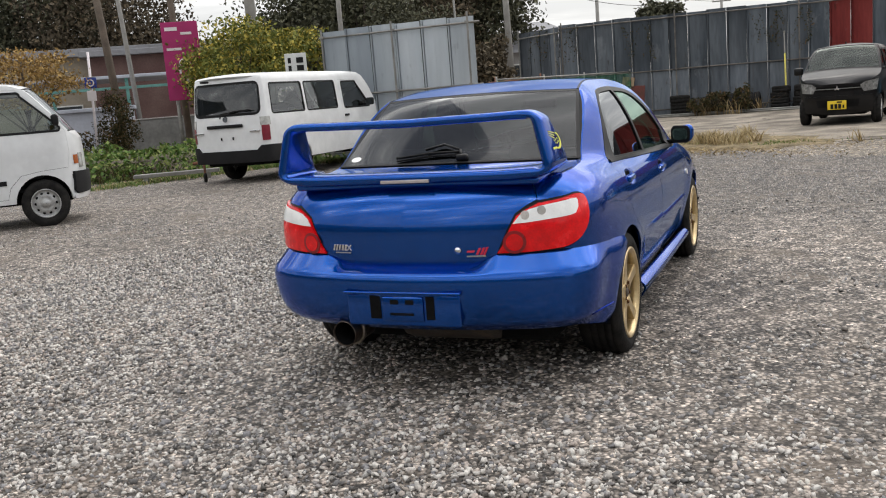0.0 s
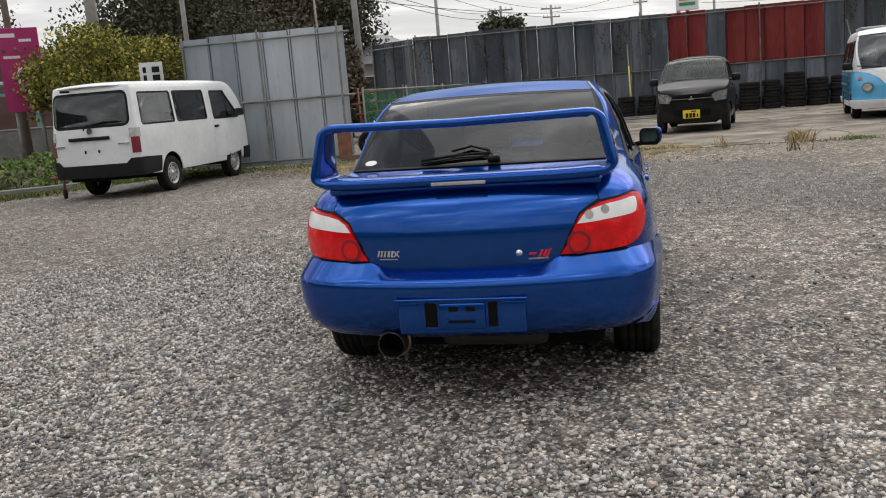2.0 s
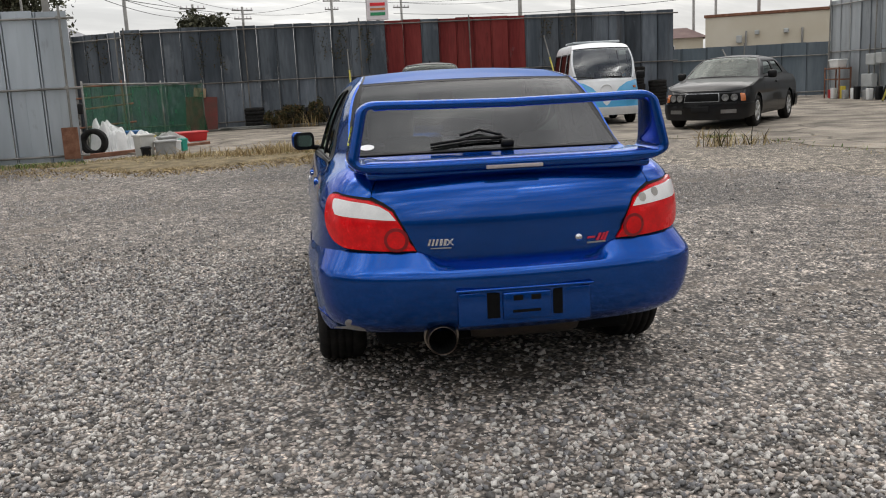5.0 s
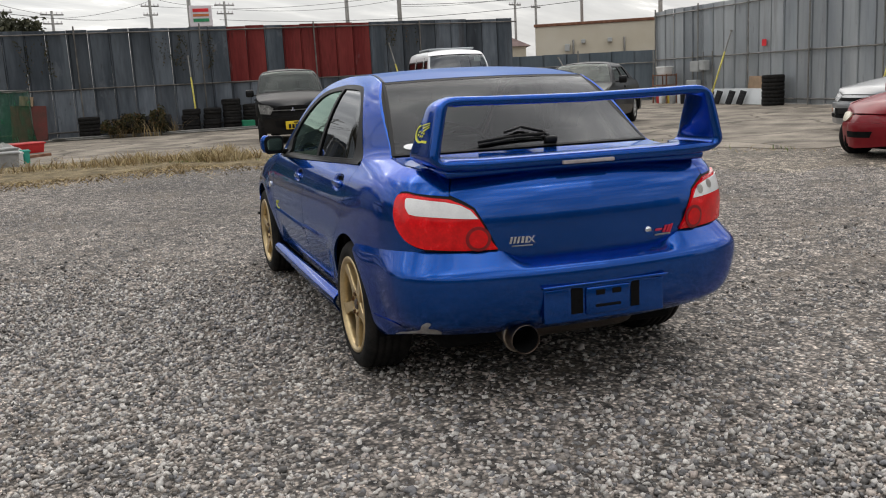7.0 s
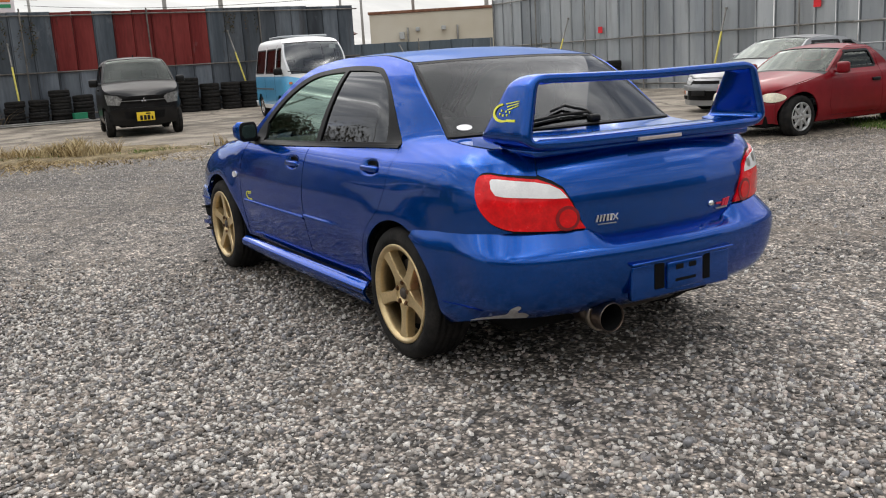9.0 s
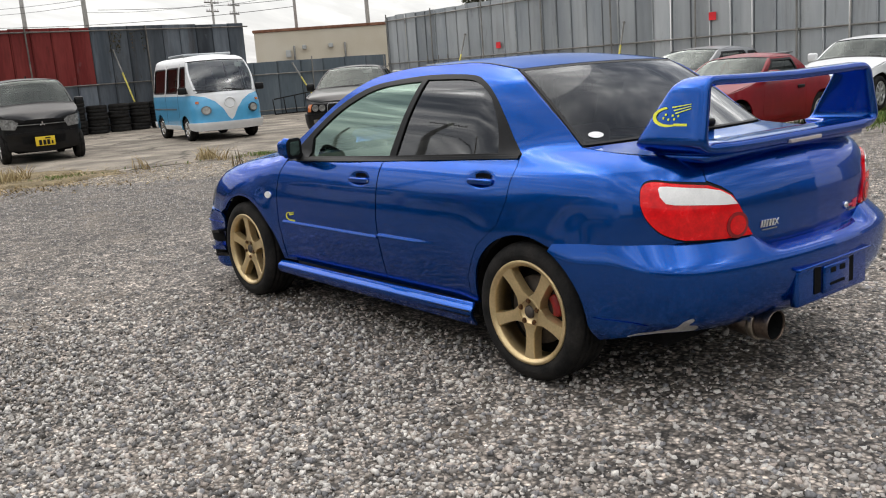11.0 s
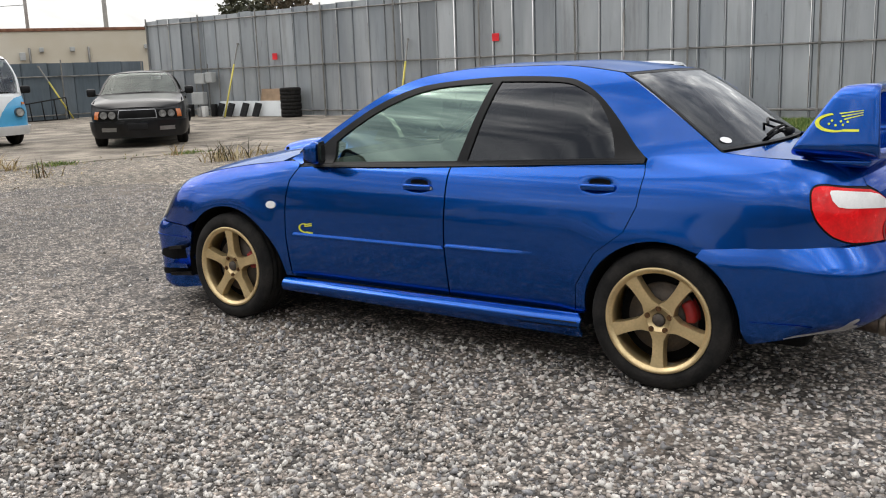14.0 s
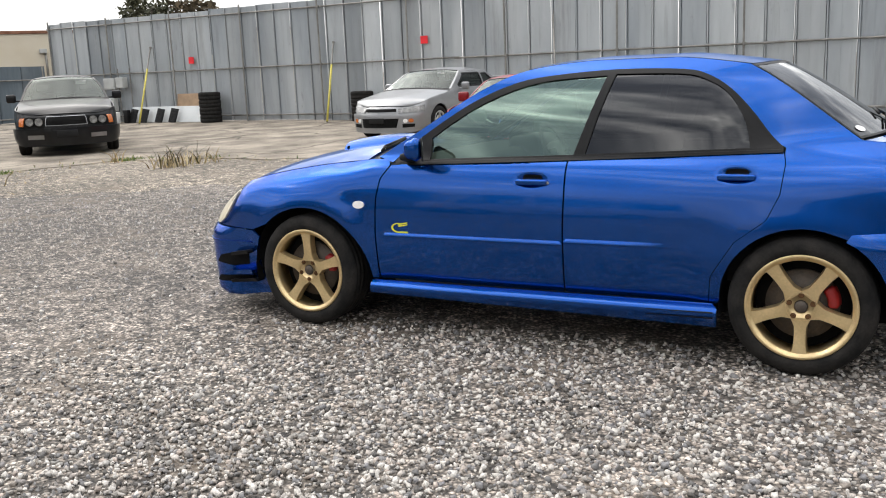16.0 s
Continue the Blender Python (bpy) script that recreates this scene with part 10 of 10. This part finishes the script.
tufts("grass_patch", "green grass under the parked roadsters", [(12.6, 4.2, 1.1, 3), (13.8, 3.2, 1.2, 4), (11.4, 5.0, 0.8, 2), (15.6, 1.6, 1.4, 3), (14.4, 1.8, 1.4, 3), (12.4, 3.0, 0.8, 2), (10.6, 4.9, 0.5, 1)], 12000, 0.09, GRASS_GREEN, 7, 0.6)
tufts("green_weeds", "creeping green weeds on a low bank", [(-7.6, 21.6, 1.4, 2), (-5.6, 22.8, 1.2, 2), (-9.4, 20.4, 1.2, 2)], 3000, 0.4, LEAF_HEDGE, 8, 0.8)


def bank():
    """The low earth bank behind the left verge."""
    vs, fs = [], []
    nx, ny = 40, 14
    for j in range(ny + 1):
        for i in range(nx + 1):
            u, v = i / nx, j / ny
            x, y = -22 + 21.0 * u, 15.6 + 7.4 * u + 5.0 * v
            z = 0.55 * smooth01(v * 2.2) * smooth01((1 - u) * 6) + 0.10 * noise.noise(Vector((x * 0.9, y * 0.9, 2))) * v
            vs.append((x, y, z - 0.02))
    fs = [(j * (nx + 1) + i, j * (nx + 1) + i + 1, (j + 1) * (nx + 1) + i + 1, (j + 1) * (nx + 1) + i) for j in range(ny) for i in range(nx)]
    ob = mesh_ob("bank", vs, fs, EARTH, smooth=True)
    return tagged(ob, "low earth bank with weeds behind the gravel", "bank", kind="structure")


bank()


def creeper():
    """Broad-leaved weeds matted over the bank."""
    rng = np.random.default_rng(77)
    n = 16000
    u, v = rng.random(n) * 0.98, rng.random(n) ** 1.2
    x, y = -22 + 21.0 * u, 15.3 + 7.4 * u + 3.6 * v
    lump = np.abs(np.sin(x * 1.7) * np.cos(y * 2.3) + 0.5 * np.sin(x * 4.1 + y))
    z = 0.5 * np.minimum(1, v * 2.4) * np.minimum(1, (1 - u) * 6) + lump * 0.28 * rng.random(n)
    vv, f = leaves_at(np.stack([x, y, z], 1), 0.06, rng)
    ob = new("creeper", fast_mesh("creeper", vv, f, GRASS_GREEN))
    return tagged(ob, "green and yellowing weeds matted over the low bank", "weeds", kind="stuff")


creeper()
# boards and a jack wheel by the van
bm = bmesh.new()
box(bm, -0.9, 0.9, -0.12, 0.12, 0.12, 0.20, 0.01)
box(bm, -0.7, -0.6, -0.1, 0.1, 0, 0.14)
box(bm, 0.6, 0.7, -0.1, 0.1, 0, 0.14)
ob = part("board", bm, PIPE)
ob.matrix_basis = pose(-5.6, 19.6, 0, 0, 0, 10)
tagged(ob, "grey board lying on blocks beside the van", "board")
root = thing("jockey_wheel", pose(-4.68, 18.35, 0), "small rusty jockey wheel under a drawbar", "jockey wheel")
bm = bmesh.new()
lathe(bm, [(0.02, -0.03), (0.085, -0.03), (0.10, 0.0), (0.085, 0.03), (0.02, 0.03)], 16, m=pose(0, 0, 0.10, 0, 0, 20))
part("wheel", bm, RUBBER, root)
bm = bmesh.new()
tube(bm, (0, 0, 0.1), (0, 0.02, 0.42), 0.025, 8)
tube(bm, (-0.25, 0.1, 0.40), (0.7, 0.3, 0.40), 0.03, 8)
part("stem", bm, RUST, root)


# ---- loose stones on the gravel ----
def stone_material(name, reach):
    """Greys and browns picked stone by stone; reach narrows the spread of tones."""
    m = bpy.data.materials.new(name)
    m.use_nodes = True
    n, l = m.node_tree.nodes, m.node_tree.links
    b = n["Principled BSDF"]
    g, cr, tc, ns = n.new("ShaderNodeNewGeometry"), n.new("ShaderNodeValToRGB"), n.new("ShaderNodeTexCoord"), n.new("ShaderNodeTexNoise")
    e = cr.color_ramp.elements
    e[0].color, e[1].color = (0.10, 0.09, 0.08, 1), (0.67, 0.63, 0.575, 1)
    for at, c in ((0.14, (0.16, 0.155, 0.15)), (0.27, (0.255, 0.25, 0.255)), (0.40, (0.27, 0.235, 0.20)), (0.52, (0.38, 0.365, 0.34)), (0.64, (0.49, 0.41, 0.355)), (0.75, (0.57, 0.54, 0.50)), (0.88, (0.60, 0.565, 0.52))):
        k = e.new(at)
        k.color = (*c, 1)
    pick = n.new("ShaderNodeMapRange")
    pick.inputs["To Min"].default_value, pick.inputs["To Max"].default_value = reach
    l.new(g.outputs["Random Per Island"], pick.inputs["Value"])
    l.new(pick.outputs["Result"], cr.inputs["Fac"])
    ns.inputs["Scale"].default_value, ns.inputs["Detail"].default_value = 120.0, 4.0
    l.new(tc.outputs["Object"], ns.inputs["Vector"])
    mr = n.new("ShaderNodeMapRange")
    mr.inputs["From Min"].default_value, mr.inputs["From Max"].default_value = 0.3, 0.7
    mr.inputs["To Min"].default_value, mr.inputs["To Max"].default_value = 0.72, 1.2
    l.new(ns.outputs["Fac"], mr.inputs["Value"])
    hs = n.new("ShaderNodeHueSaturation")
    l.new(cr.outputs["Color"], hs.inputs["Color"])
    l.new(mr.outputs["Result"], hs.inputs["Value"])
    l.new(hs.outputs["Color"], b.inputs["Base Color"])
    b.inputs["Roughness"].default_value = 0.75
    return m


def stones(name, label, n, lo, hi, seed, area):
    """Sharp-edged stones strewn over an area given in the saloon's own axes: x0, x1, y0, y1."""
    rng = np.random.default_rng(seed)
    x0, x1, y0, y1 = area
    u, v = rng.uniform(x0, x1, n * 6), rng.uniform(y0, y1, n * 6)
    # thick along the saloon's tail and flank, thinning out with distance
    way = [(1.1, -2.7), (-0.9, -2.6), (-2.2, -1.9), (-2.7, -0.6), (-2.9, 0.7)]
    d = np.full(len(u), 99.0)
    for (ax, ay), (bx, by) in zip(way, way[1:]):
        t = np.clip(((u - ax) * (bx - ax) + (v - ay) * (by - ay)) / ((bx - ax) ** 2 + (by - ay) ** 2), 0, 1)
        d = np.minimum(d, np.hypot(u - ax - t * (bx - ax), v - ay - t * (by - ay)))
    keep = (rng.random(n * 6) < np.clip(1 - (d - 1.15) / 2.3, 0.04, 1) ** 1.2) & ~((np.abs(u) < 0.55) & (v > 0.3) & (v < 3.0))
    u, v = u[keep][:n], v[keep][:n]
    n = len(u)
    a = radians(-22.97)
    x = 0.160 + u * math.cos(a) - v * math.sin(a)
    y = 4.758 + u * math.sin(a) + v * math.cos(a)
    size = lo + (hi - lo) * rng.random(n) ** 2.2
    cube = np.array([[-1, -1, -1], [1, -1, -1], [1, 1, -1], [-1, 1, -1], [-1, -1, 1], [1, -1, 1], [1, 1, 1], [-1, 1, 1]], dtype=float) * 0.62
    p = cube[None] + rng.uniform(-0.36, 0.36, size=(n, 8, 3))
    p *= (size * 1.0)[:, None, None] * rng.uniform([0.75, 0.75, 0.45], [1.3, 1.1, 0.85], size=(n, 1, 3))
    # turn each one
    q = rng.normal(size=(n, 4)) * np.array([1, 0.35, 0.35, 1])
    q /= np.linalg.norm(q, axis=1)[:, None]
    w, i, j, k = q.T
    R = np.stack([1 - 2 * (j * j + k * k), 2 * (i * j - k * w), 2 * (i * k + j * w), 2 * (i * j + k * w), 1 - 2 * (i * i + k * k), 2 * (j * k - i * w), 2 * (i * k - j * w), 2 * (j * k + i * w), 1 - 2 * (i * i + j * j)], 1).reshape(n, 3, 3)
    p = np.einsum("nab,nvb->nva", R, p)
    z = size * rng.uniform(0.05, 0.55, n)
    p += np.stack([x, y, z], 1)[:, None, :]
    f = np.array([[0, 3, 2, 1], [4, 5, 6, 7], [0, 1, 5, 4], [1, 2, 6, 5], [2, 3, 7, 6], [3, 0, 4, 7]])
    faces = (f[None] + (np.arange(n) * 8)[:, None, None]).reshape(-1, 4)
    ob = new(name, fast_mesh(name, p.reshape(-1, 3), faces, STONE))
    return tagged(ob, label, "gravel", kind="stuff")


def far_stones(n, seed):
    """Single pointed stones standing out of the gravel farther off, on the open ground."""
    rng = np.random.default_rng(seed)
    x, y = rng.uniform(-11.0, 13.0, n * 3), rng.uniform(-2.0, 21.0, n * 3)
    d = np.hypot(x + 1.2, y - 3.2)
    keep = (rng.random(n * 3) < np.clip((d - 2.5) / 3.0, 0, 1)) & (rng.random(n * 3) < np.clip((22.0 - d) / 14.0, 0.05, 1))
    x, y = x[keep][:n], y[keep][:n]
    n = len(x)
    a = rng.uniform(0, 2 * math.pi, (n, 1)) + np.array([[0, 1.3, 2.9, 4.4]]) + rng.uniform(-0.4, 0.4, (n, 4))
    r = (0.006 + 0.013 * rng.random((n, 1)) ** 2.0) * rng.uniform(0.7, 1.3, (n, 4))
    foot = np.stack([x[:, None] + r * np.cos(a), y[:, None] + r * np.sin(a), np.full((n, 4), -0.012)], 2)
    tip = np.stack([x + rng.uniform(-0.3, 0.3, n) * r[:, 0], y + rng.uniform(-0.3, 0.3, n) * r[:, 1], r.mean(1) * rng.uniform(0.5, 1.1, n) + 0.004], 1)
    v = np.concatenate([foot, tip[:, None, :]], 1).reshape(-1, 3)
    f = np.array([[0, 1, 4], [1, 2, 4], [2, 3, 4], [3, 0, 4]])
    ob = new("gravel", fast_mesh("gravel", v, (f[None] + (np.arange(n) * 5)[:, None, None]).reshape(-1, 3), FAR_STONE))
    return tagged(ob, "scattered grey stones across the open yard", "gravel", kind="stuff")


STONE = stone_material("crushed_stone", (0.0, 1.0))
# stones farther off keep to the darker tones
FAR_STONE = stone_material("darker_crushed_stone", (0.0, 0.60))
far_stones(100000, 5)
stones("gravel", "loose grey crushed stone round the parked saloon", 125000, 0.0060, 0.0170, 1, (-7.6, 4.9, -7.0, 5.4))
stones("gravel", "larger pale stones scattered on the gravel", 700, 0.016, 0.023, 2, (-8.0, 7.0, -7.6, 8.0))
